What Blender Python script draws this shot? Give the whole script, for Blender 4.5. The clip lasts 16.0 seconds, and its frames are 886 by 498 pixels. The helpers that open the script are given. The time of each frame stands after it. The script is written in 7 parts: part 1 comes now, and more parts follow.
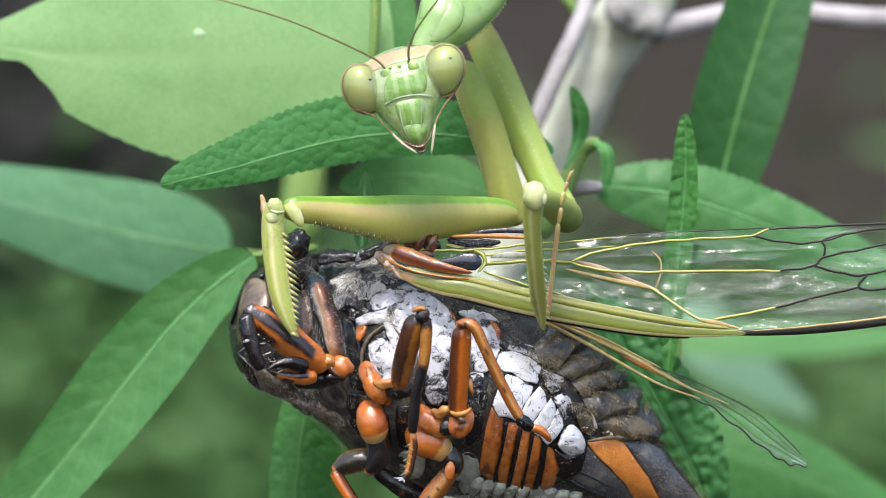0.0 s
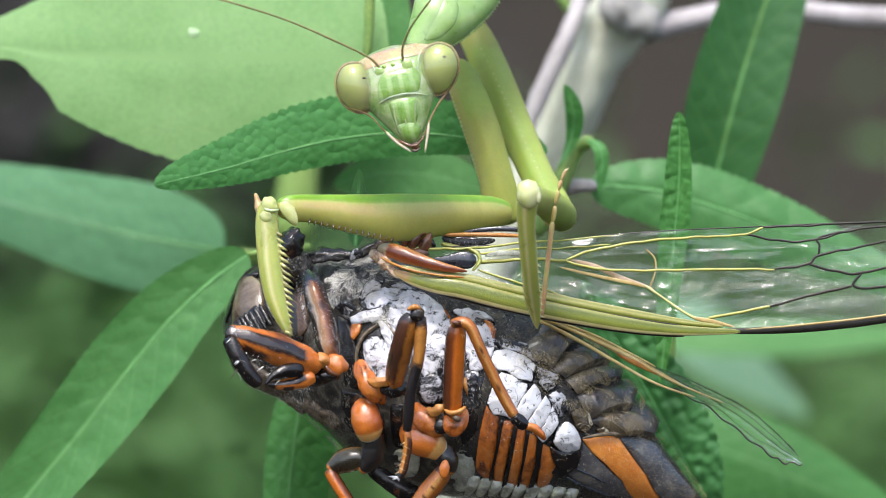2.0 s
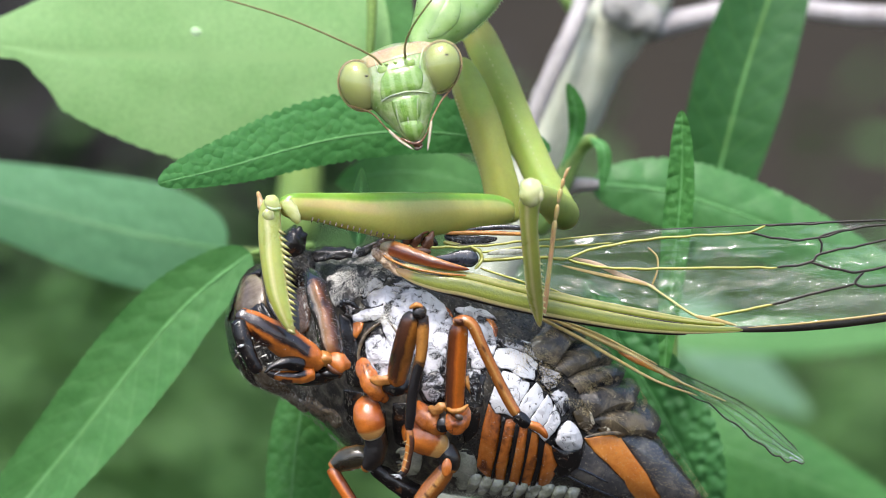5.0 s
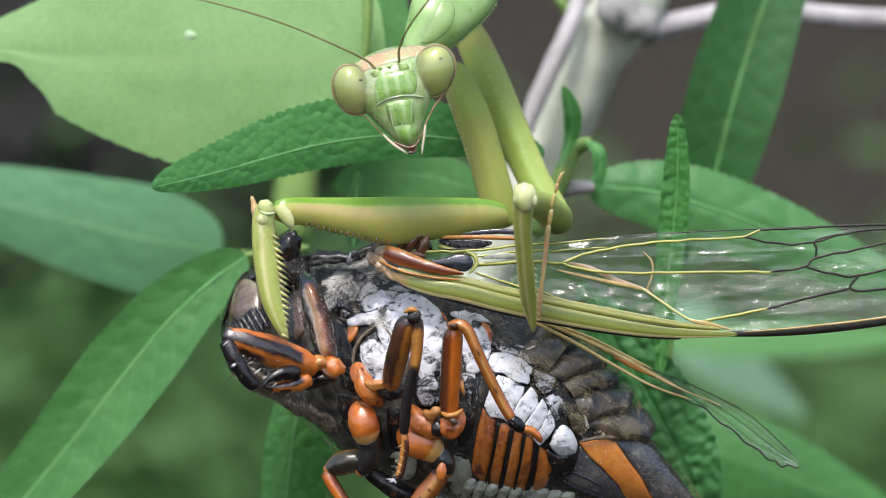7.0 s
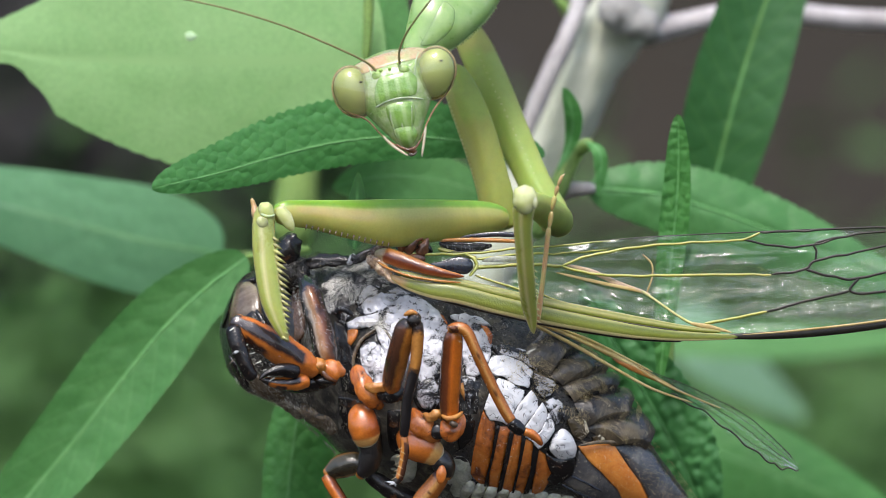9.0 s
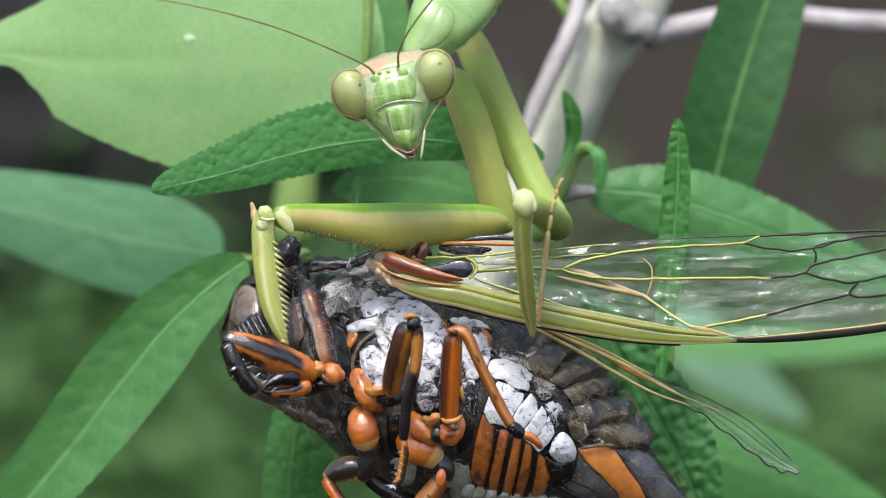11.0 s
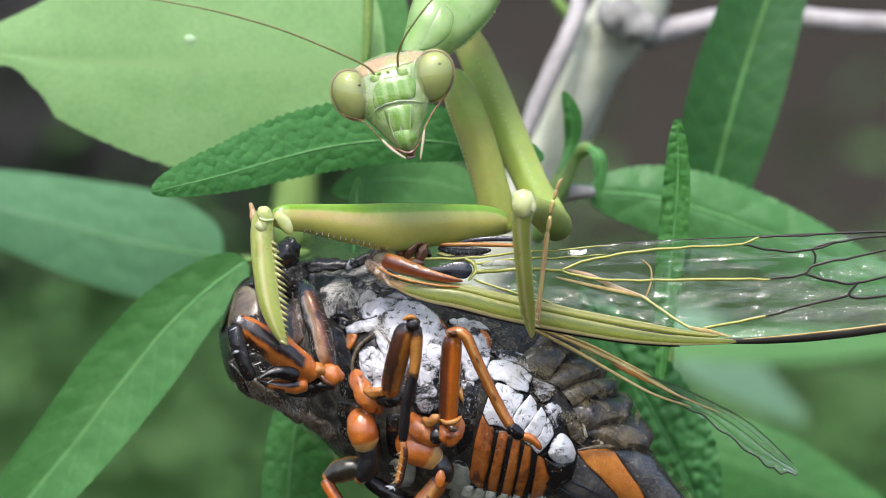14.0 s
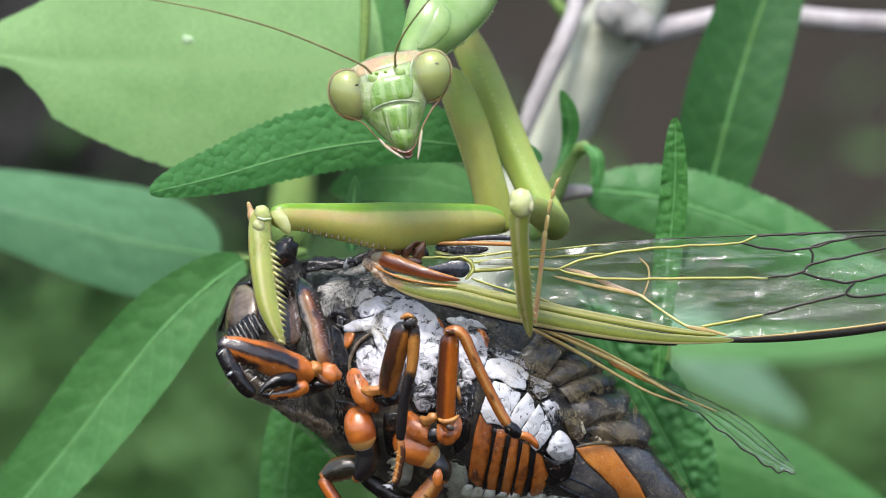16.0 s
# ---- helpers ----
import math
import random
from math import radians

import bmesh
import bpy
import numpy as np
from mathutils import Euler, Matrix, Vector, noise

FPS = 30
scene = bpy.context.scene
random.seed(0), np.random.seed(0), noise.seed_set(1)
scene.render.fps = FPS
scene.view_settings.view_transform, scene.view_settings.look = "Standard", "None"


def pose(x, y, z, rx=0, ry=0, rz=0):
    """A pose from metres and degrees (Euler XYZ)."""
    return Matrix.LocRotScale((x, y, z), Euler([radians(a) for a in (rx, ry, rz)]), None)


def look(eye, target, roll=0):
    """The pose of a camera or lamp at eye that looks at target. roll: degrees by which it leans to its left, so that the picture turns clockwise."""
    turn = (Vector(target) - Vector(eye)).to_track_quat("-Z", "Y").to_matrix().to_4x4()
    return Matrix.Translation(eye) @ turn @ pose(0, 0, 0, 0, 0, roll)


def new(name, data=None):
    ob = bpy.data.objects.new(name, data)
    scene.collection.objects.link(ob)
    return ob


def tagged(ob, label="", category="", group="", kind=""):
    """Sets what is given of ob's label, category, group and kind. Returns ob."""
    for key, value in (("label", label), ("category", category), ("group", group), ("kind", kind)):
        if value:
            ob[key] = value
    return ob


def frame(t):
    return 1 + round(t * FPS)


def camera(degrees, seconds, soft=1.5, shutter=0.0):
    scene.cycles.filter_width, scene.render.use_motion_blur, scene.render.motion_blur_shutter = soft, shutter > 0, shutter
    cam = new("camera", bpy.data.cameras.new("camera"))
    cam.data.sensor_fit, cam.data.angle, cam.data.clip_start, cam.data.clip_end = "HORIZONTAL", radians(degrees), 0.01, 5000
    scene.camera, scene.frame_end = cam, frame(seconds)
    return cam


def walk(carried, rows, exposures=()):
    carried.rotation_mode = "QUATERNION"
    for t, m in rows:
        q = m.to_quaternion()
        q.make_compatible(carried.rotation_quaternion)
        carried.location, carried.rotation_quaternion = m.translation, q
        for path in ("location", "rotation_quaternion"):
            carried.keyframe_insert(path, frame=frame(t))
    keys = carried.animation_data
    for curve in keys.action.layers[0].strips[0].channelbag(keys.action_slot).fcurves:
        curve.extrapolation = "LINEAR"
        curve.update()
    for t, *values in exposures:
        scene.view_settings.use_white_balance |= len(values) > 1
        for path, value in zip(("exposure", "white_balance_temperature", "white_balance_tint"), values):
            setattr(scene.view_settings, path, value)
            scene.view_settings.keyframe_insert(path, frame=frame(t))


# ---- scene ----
MM = 0.001
LIFT = 1.0                      # the perch stands a metre above the soil
EYE = Vector((0, -0.4, LIFT))


def aim(x, z):
    """The camera's pose, turned by millimetres at the subject."""
    return look(EYE, (x * MM, 0, LIFT + z * MM))


cam = camera(10.0, 16.0, 0.7)
cam.data.dof.use_dof, cam.data.dof.focus_distance, cam.data.dof.aperture_fstop = True, 0.3985, 31
walk(cam, [(t, aim(x, z)) for t, x, z in [
        (0, 0, 0), (0.5, 0.300, -0.220), (1, 0.191, -0.151), (1.5, 0.220, -0.164), (2, 0.479, -0.123), (2.5, 0.342, -0.205),
        (3, 0.547, -0.302), (3.5, 0.356, 0.013), (4, 0.273, -0.343), (6.5, 0.300, 0.027), (7, 0.629, 0), (7.5, 0.753, 0.027),
        (8, 0.547, 0.082), (8.5, 0.411, 0.190), (9, 0.561, 0.109), (11.5, 0.587, 0.369), (12, 0.601, 0.328), (12.5, 0.601, 0.328),
        (13, 0.587, 0.328), (13.5, 0.601, 0.368), (14, 0.601, 0.381), (14.5, 0.601, 0.395), (15, 0.575, 0.327), (15.5, 0.629, 0.341),
        (16, 0.806, 0.314)]
], [(0, 1.01), (3.5, 1.03), (6.5, 1.07), (7, 0.81), (8, 0.77), (11.5, 0.82), (16, 0.87)])

# ---- light ----
world = bpy.data.worlds.new("sky")
scene.world = world
world.use_nodes = True
sky = world.node_tree.nodes.new("ShaderNodeTexSky")
sky.sky_type, sky.sun_disc, sky.sun_elevation, sky.sun_rotation = "NISHITA", False, radians(58), radians(192)
sky.air_density, sky.dust_density = 1.0, 3.0
world.node_tree.links.new(sky.outputs[0], world.node_tree.nodes["Background"].inputs[0])
world.node_tree.nodes["Background"].inputs[1].default_value = 0.15
sun = new("sun", bpy.data.lights.new("sun", "SUN"))
sun.data.energy, sun.data.angle, sun.data.color = 1.65, radians(17), (1.0, 0.98, 0.97)
sun.matrix_world = look((-0.2, -1.0, LIFT + 1.7), (0, 0, LIFT))

# ---- materials ----


def graph(name):
    m = bpy.data.materials.new(name)
    m.use_nodes = True
    return m, m.node_tree.nodes, m.node_tree.links, m.node_tree.nodes["Principled BSDF"]


def noise_node(nodes, links, where, scale, detail=4.0, rough=0.6, warp=0.0):
    n = nodes.new("ShaderNodeTexNoise")
    n.inputs["Scale"].default_value, n.inputs["Detail"].default_value = scale, detail
    n.inputs["Roughness"].default_value, n.inputs["Distortion"].default_value = rough, warp
    links.new(where, n.inputs["Vector"])
    return n.outputs["Fac"]


def ramp_node(nodes, links, fac, *stops):
    r = nodes.new("ShaderNodeValToRGB")
    while len(r.color_ramp.elements) < len(stops):
        r.color_ramp.elements.new(0.5)
    for e, (p, c) in zip(r.color_ramp.elements, stops):
        e.position, e.color = p, (*c, 1)
    links.new(fac, r.inputs[0])
    return r.outputs[0]


def mix_node(nodes, links, fac, a, b, how="MIX"):
    n = nodes.new("ShaderNodeMix")
    n.data_type, n.blend_type = "RGBA", how
    for value, socket in ((fac, n.inputs[0]), (a, n.inputs[6]), (b, n.inputs[7])):
        if isinstance(value, float):
            socket.default_value = value
        elif isinstance(value, tuple):
            socket.default_value = (*value, 1)
        else:
            links.new(value, socket)
    return n.outputs[2]


def math_node(nodes, links, how, a, b=0.0):
    n = nodes.new("ShaderNodeMath")
    n.operation = how
    for value, socket in ((a, n.inputs[0]), (b, n.inputs[1])):
        if isinstance(value, (int, float)):
            socket.default_value = value
        else:
            links.new(value, socket)
    return n.outputs[0]


def surface(name, stops, scale, rough=(0.35, 0.55), bump=0.15, fine=12.0, coat=0.0, sss=0.0, stretch=(1, 1, 1), warp=0.3, spots=None, gloss=0.06, cracks=None, stripes=None, speck=0.35, deep=0.0008):
    """A skin of mottled colours; scale and fine are counted per millimetre. spots: colour, coverage from 0 to 1, scale."""
    m, nodes, links, out = graph(name)
    tc = nodes.new("ShaderNodeTexCoord")
    mp = nodes.new("ShaderNodeMapping")
    mp.inputs["Scale"].default_value = stretch
    links.new(tc.outputs["Object"], mp.inputs[0])
    where = mp.outputs[0]
    broad = noise_node(nodes, links, where, scale * 1000, 5, 0.62, warp)
    grain = noise_node(nodes, links, where, fine * 1000, 3, 0.7)
    colour = ramp_node(nodes, links, broad, *stops)
    colour = mix_node(nodes, links, speck, colour, ramp_node(nodes, links, grain, (0.3, (0.25, 0.25, 0.25)), (0.7, (0.75, 0.75, 0.75))), "OVERLAY")
    if spots:
        tint, cover, size = spots
        mask = noise_node(nodes, links, where, size * 1000, 6, 0.75, 0.8)
        mask = ramp_node(nodes, links, mask, (0.62 - 0.3 * cover, (0, 0, 0)), (0.70 - 0.3 * cover, (1, 1, 1)))
        colour = mix_node(nodes, links, mask, colour, tint)
    if stripes:
        tint, per_mm, turn = stripes
        ban = nodes.new("ShaderNodeTexWave")
        ban.inputs["Scale"].default_value, ban.inputs["Distortion"].default_value = per_mm * 1000 / 20 * 6.2832, 1.2
        ban.inputs["Detail Scale"].default_value = 2.0
        tip = nodes.new("ShaderNodeMapping")
        tip.inputs["Rotation"].default_value = (0, radians(turn), 0)
        links.new(where, tip.inputs[0])
        links.new(tip.outputs[0], ban.inputs["Vector"])
        colour = mix_node(nodes, links, ramp_node(nodes, links, ban.outputs["Fac"], (0.45, (0, 0, 0)), (0.9, (0.85, 0.85, 0.85))), colour, tint)
    if cracks:
        tint, size, width = cracks
        form = noise_node(nodes, links, where, size * 1000, 2, 0.5, 2.5)
        away = math_node(nodes, links, "ABSOLUTE", math_node(nodes, links, "SUBTRACT", form, 0.5))
        line = math_node(nodes, links, "MULTIPLY", ramp_node(nodes, links, away, (0.0, (1, 1, 1)), (width, (0, 0, 0))), ramp_node(nodes, links, grain, (0.40, (0, 0, 0)), (0.56, (1, 1, 1))))
        colour = mix_node(nodes, links, line, colour, tint)
    links.new(colour, out.inputs["Base Color"])
    r = nodes.new("ShaderNodeMapRange")
    r.inputs[3].default_value, r.inputs[4].default_value = rough
    links.new(grain, r.inputs[0])
    links.new(r.outputs[0], out.inputs["Roughness"])
    b = nodes.new("ShaderNodeBump")
    b.inputs["Strength"].default_value, b.inputs["Distance"].default_value = bump, 0.0002
    links.new(math_node(nodes, links, "ADD", broad, grain), b.inputs["Height"])
    links.new(b.outputs[0], out.inputs["Normal"])
    out.inputs["Coat Weight"].default_value, out.inputs["Coat Roughness"].default_value = coat, gloss
    if sss:
        out.inputs["Subsurface Weight"].default_value = sss
        out.inputs["Subsurface Radius"].default_value = (0.9, 1.0, 0.4)
        out.inputs["Subsurface Scale"].default_value = deep
    return m


def banded(name, across, marks=(), rough=(0.12, 0.3), bump=0.2, coat=0.5, sss=0.1, fine=7.0, jitter=0.12, wide=0.9, speck=0.4, deep=0.0006):
    """A limb's skin. across: colours round it (0 to 0.5, then mirrored); marks: u0, u1, v0, v1, colour patches with ragged edges."""
    m, nodes, links, out = graph(name)
    uv = nodes.new("ShaderNodeUVMap")
    sep = nodes.new("ShaderNodeSeparateXYZ")
    links.new(uv.outputs[0], sep.inputs[0])
    tc = nodes.new("ShaderNodeTexCoord")
    rag = noise_node(nodes, links, tc.outputs["Object"], wide * 1000, 5, 0.65, 0.5)
    grain = noise_node(nodes, links, tc.outputs["Object"], fine * 1000, 3, 0.7)
    shift = math_node(nodes, links, "MULTIPLY", math_node(nodes, links, "SUBTRACT", rag, 0.5), jitter * 2)
    u = math_node(nodes, links, "ADD", sep.outputs[0], shift)
    fold = math_node(nodes, links, "MINIMUM", sep.outputs[1], math_node(nodes, links, "SUBTRACT", 1.0, sep.outputs[1]))
    v = math_node(nodes, links, "ADD", fold, math_node(nodes, links, "MULTIPLY", shift, 0.5))
    colour = ramp_node(nodes, links, math_node(nodes, links, "MULTIPLY", v, 2.0), *[(min(p * 2, 1.0), c) for p, c in across])
    for u0, u1, v0, v1, tint in marks:
        keep = None
        for x, lo, hi, soft in ((u, u0, u1, 0.03), (v, v0, v1, 0.025)):
            for edge, way in ((lo, 1), (hi, -1)):
                r = nodes.new("ShaderNodeMapRange")
                r.interpolation_type = "SMOOTHSTEP"
                r.inputs[1].default_value, r.inputs[2].default_value = edge - soft, edge + soft
                r.inputs[3].default_value, r.inputs[4].default_value = (0, 1) if way > 0 else (1, 0)
                links.new(x, r.inputs[0])
                keep = r.outputs[0] if keep is None else math_node(nodes, links, "MULTIPLY", keep, r.outputs[0])
        colour = mix_node(nodes, links, keep, colour, tint)
    colour = mix_node(nodes, links, speck, colour, ramp_node(nodes, links, grain, (0.3, (0.28, 0.28, 0.28)), (0.7, (0.72, 0.72, 0.72))), "OVERLAY")
    colour = mix_node(nodes, links, 0.3, colour, ramp_node(nodes, links, rag, (0.3, (0.3, 0.3, 0.3)), (0.7, (0.7, 0.7, 0.7))), "OVERLAY")
    links.new(colour, out.inputs["Base Color"])
    r = nodes.new("ShaderNodeMapRange")
    r.inputs[3].default_value, r.inputs[4].default_value = rough
    links.new(rag, r.inputs[0])
    links.new(r.outputs[0], out.inputs["Roughness"])
    b = nodes.new("ShaderNodeBump")
    b.inputs["Strength"].default_value, b.inputs["Distance"].default_value = bump, 0.00025
    links.new(math_node(nodes, links, "ADD", math_node(nodes, links, "MULTIPLY", rag, 1.5), math_node(nodes, links, "MULTIPLY", grain, 0.6)), b.inputs["Height"])
    links.new(b.outputs[0], out.inputs["Normal"])
    out.inputs["Coat Weight"].default_value, out.inputs["Coat Roughness"].default_value = coat, 0.05
    if sss:
        out.inputs["Subsurface Weight"].default_value = sss
        out.inputs["Subsurface Radius"].default_value = (1.0, 0.6, 0.3)
        out.inputs["Subsurface Scale"].default_value = deep
    return m


def dusted(name, under, over, cover, wear=0.12, size=0.5, bump=0.5, soft=0.035):
    """Glossy dark skin under a powdery wax that is rubbed off in spots and along the plates' edges (u: 0 middle, 1 edge)."""
    m, nodes, links, out = graph(name)
    tc = nodes.new("ShaderNodeTexCoord")
    uv = nodes.new("ShaderNodeUVMap")
    sep = nodes.new("ShaderNodeSeparateXYZ")
    links.new(uv.outputs[0], sep.inputs[0])
    broad = noise_node(nodes, links, tc.outputs["Object"], size * 1000, 3, 0.5, 0.8)
    crease = noise_node(nodes, links, tc.outputs["Object"], size * 2000, 4, 0.55, 1.6)
    grain = noise_node(nodes, links, tc.outputs["Object"], 9000, 3, 0.75)
    total = None
    for value, weight in ((broad, 0.55), (crease, 0.35), (grain, 0.30), (math_node(nodes, links, "POWER", sep.outputs[0], 9.0), -wear)):
        step = math_node(nodes, links, "MULTIPLY", value, weight)
        total = step if total is None else math_node(nodes, links, "ADD", total, step)
    edge = 0.6 + 0.2 * (0.5 - cover)
    mask = ramp_node(nodes, links, total, (edge - soft, (0, 0, 0)), (edge + soft, (1, 1, 1)))
    tone = mix_node(nodes, links, crease, tuple(c * 0.78 for c in over), tuple(min(c * 1.14, 0.9) for c in over))
    away = math_node(nodes, links, "ABSOLUTE", math_node(nodes, links, "SUBTRACT", noise_node(nodes, links, tc.outputs["Object"], size * 1100, 2, 0.5, 2.0), 0.5))
    scratch = math_node(nodes, links, "MULTIPLY", ramp_node(nodes, links, away, (0.002, (1, 1, 1)), (0.014, (0, 0, 0))), ramp_node(nodes, links, crease, (0.46, (1, 1, 1)), (0.54, (0, 0, 0))))
    mask = math_node(nodes, links, "MULTIPLY", mask, math_node(nodes, links, "SUBTRACT", 1.0, scratch))
    links.new(mix_node(nodes, links, mask, under, tone), out.inputs["Base Color"])
    links.new(math_node(nodes, links, "MULTIPLY", mask, 0.2), out.inputs["Metallic"])
    r = nodes.new("ShaderNodeMapRange")
    r.inputs[3].default_value, r.inputs[4].default_value = 0.10, 0.36
    links.new(mask, r.inputs[0])
    links.new(r.outputs[0], out.inputs["Roughness"])
    b = nodes.new("ShaderNodeBump")
    b.inputs["Strength"].default_value, b.inputs["Distance"].default_value = bump, 0.0003
    links.new(math_node(nodes, links, "ADD", math_node(nodes, links, "MULTIPLY", mask, 0.25), math_node(nodes, links, "ADD", crease, math_node(nodes, links, "MULTIPLY", grain, 0.18))), b.inputs["Height"])
    links.new(b.outputs[0], out.inputs["Normal"])
    out.inputs["Coat Weight"].default_value, out.inputs["Coat Roughness"].default_value = 0.35, 0.15
    return m


def leaf_skin(name, dark, light, vein, ribs=11.0, thin=0.3, rough=0.5, lean=0.55, quilt=7.0, net=0.0, side_veins=0.5):
    """Leaf tissue with a midrib and side veins along the blade's own u and v."""
    m, nodes, links, out = graph(name)
    uv = nodes.new("ShaderNodeUVMap")
    sep = nodes.new("ShaderNodeSeparateXYZ")
    links.new(uv.outputs[0], sep.inputs[0])
    across = math_node(nodes, links, "ABSOLUTE", math_node(nodes, links, "SUBTRACT", math_node(nodes, links, "MULTIPLY", sep.outputs[1], 2.0), 1.0))
    phase = math_node(nodes, links, "FRACT", math_node(nodes, links, "SUBTRACT", math_node(nodes, links, "MULTIPLY", sep.outputs[0], ribs), math_node(nodes, links, "MULTIPLY", across, lean * 3)))
    side = math_node(nodes, links, "ABSOLUTE", math_node(nodes, links, "SUBTRACT", phase, 0.5))
    tc = nodes.new("ShaderNodeTexCoord")
    broad = noise_node(nodes, links, tc.outputs["Object"], 160, 4, 0.6, 0.4)
    grain = noise_node(nodes, links, tc.outputs["Object"], 2600, 4, 0.7)
    colour = mix_node(nodes, links, broad, dark, light)
    colour = mix_node(nodes, links, 0.3, colour, ramp_node(nodes, links, grain, (0.3, (0.3, 0.3, 0.3)), (0.7, (0.7, 0.7, 0.7))), "OVERLAY")
    rib = ramp_node(nodes, links, across, (0.015, (1, 1, 1)), (0.06, (0, 0, 0)))
    small = ramp_node(nodes, links, side, (0.0, (side_veins,) * 3), (0.09, (0, 0, 0)))
    colour = mix_node(nodes, links, small, colour, vein)
    colour = mix_node(nodes, links, rib, colour, vein)
    cell = nodes.new("ShaderNodeTexVoronoi")
    cell.feature = "DISTANCE_TO_EDGE"
    cell.inputs["Scale"].default_value = quilt * 100
    links.new(tc.outputs["Object"], cell.inputs["Vector"])
    if net:
        colour = mix_node(nodes, links, math_node(nodes, links, "MULTIPLY", ramp_node(nodes, links, cell.outputs["Distance"], (0.02, (1, 1, 1)), (0.14, (0, 0, 0))), net), colour, vein)
    links.new(colour, out.inputs["Base Color"])
    out.inputs["Roughness"].default_value = rough
    puff = nodes.new("ShaderNodeTexVoronoi")
    puff.feature = "SMOOTH_F1"
    puff.inputs["Scale"].default_value, puff.inputs["Smoothness"].default_value = quilt * 100, 0.25
    links.new(tc.outputs["Object"], puff.inputs["Vector"])
    dome = math_node(nodes, links, "SUBTRACT", 0.6, math_node(nodes, links, "POWER", puff.outputs["Distance"], 2.0))
    b = nodes.new("ShaderNodeBump")
    b.inputs["Strength"].default_value, b.inputs["Distance"].default_value = 0.5, 0.0002 + net * 0.006
    links.new(math_node(nodes, links, "ADD", dome, math_node(nodes, links, "MULTIPLY", grain, 0.12)), b.inputs["Height"])
    links.new(b.outputs[0], out.inputs["Normal"])
    back = nodes.new("ShaderNodeBsdfTranslucent")
    links.new(mix_node(nodes, links, 0.6, colour, (0.45, 0.65, 0.08), "MULTIPLY"), back.inputs[0])
    both = nodes.new("ShaderNodeMixShader")
    both.inputs[0].default_value = thin
    links.new(out.outputs[0], both.inputs[1])
    links.new(back.outputs[0], both.inputs[2])
    links.new(both.outputs[0], nodes["Material Output"].inputs["Surface"])
    return m


def film_skin(name, tint, gloss, wrinkle):
    """Clear insect wing: light goes through, the sky mirrors in it."""
    m, nodes, links, out = graph(name)
    tc = nodes.new("ShaderNodeTexCoord")
    mp = nodes.new("ShaderNodeMapping")
    mp.inputs["Scale"].default_value = (0.4, 1, 1.3)
    links.new(tc.outputs["Object"], mp.inputs[0])
    fold = noise_node(nodes, links, mp.outputs[0], 480, 4, 0.6, 1.4)
    b = nodes.new("ShaderNodeBump")
    b.inputs["Strength"].default_value, b.inputs["Distance"].default_value = wrinkle, 0.0006
    fine = noise_node(nodes, links, mp.outputs[0], 1500, 3, 0.6, 2.5)
    patch = ramp_node(nodes, links, noise_node(nodes, links, tc.outputs["Object"], 160, 2, 0.5), (0.50, (0, 0, 0)), (0.60, (1, 1, 1)))
    links.new(math_node(nodes, links, "ADD", math_node(nodes, links, "MULTIPLY", fold, 0.7), math_node(nodes, links, "MULTIPLY", fine, patch)), b.inputs["Height"])
    clear = nodes.new("ShaderNodeBsdfTransparent")
    clear.inputs[0].default_value = (*tint, 1)
    shine = nodes.new("ShaderNodeBsdfGlossy")
    shine.inputs["Roughness"].default_value = 0.09
    links.new(b.outputs[0], shine.inputs["Normal"])
    milk = nodes.new("ShaderNodeBsdfDiffuse")
    milk.inputs[0].default_value = (0.80, 0.78, 0.78, 1)
    fres = nodes.new("ShaderNodeFresnel")
    fres.inputs[0].default_value = 1.5
    links.new(b.outputs[0], fres.inputs["Normal"])
    one, two = nodes.new("ShaderNodeMixShader"), nodes.new("ShaderNodeMixShader")
    links.new(math_node(nodes, links, "MULTIPLY", fres.outputs[0], gloss), one.inputs[0])
    links.new(clear.outputs[0], one.inputs[1])
    links.new(shine.outputs[0], one.inputs[2])
    links.new(math_node(nodes, links, "MULTIPLY", math_node(nodes, links, "POWER", fold, 3.0), 0.20), two.inputs[0])
    links.new(one.outputs[0], two.inputs[1])
    links.new(milk.outputs[0], two.inputs[2])
    links.new(two.outputs[0], nodes["Material Output"].inputs["Surface"])
    return m


def cornea_skin(name, tint):
    """The clear outer layer of an eye: seen through, with the sky's gloss on it."""
    m, nodes, links, out = graph(name)
    clear = nodes.new("ShaderNodeBsdfTransparent")
    clear.inputs[0].default_value = (*tint, 1)
    shine = nodes.new("ShaderNodeBsdfGlossy")
    shine.inputs["Roughness"].default_value = 0.045
    milk = nodes.new("ShaderNodeBsdfDiffuse")
    milk.inputs[0].default_value = (0.62, 0.50, 0.33, 1)
    fres = nodes.new("ShaderNodeFresnel")
    fres.inputs[0].default_value = 1.75
    one, two = nodes.new("ShaderNodeMixShader"), nodes.new("ShaderNodeMixShader")
    two.inputs[0].default_value = 0.13
    links.new(clear.outputs[0], two.inputs[1])
    links.new(milk.outputs[0], two.inputs[2])
    links.new(fres.outputs[0], one.inputs[0])
    links.new(two.outputs[0], one.inputs[1])
    links.new(shine.outputs[0], one.inputs[2])
    links.new(one.outputs[0], nodes["Material Output"].inputs["Surface"])
    return m


M = {}
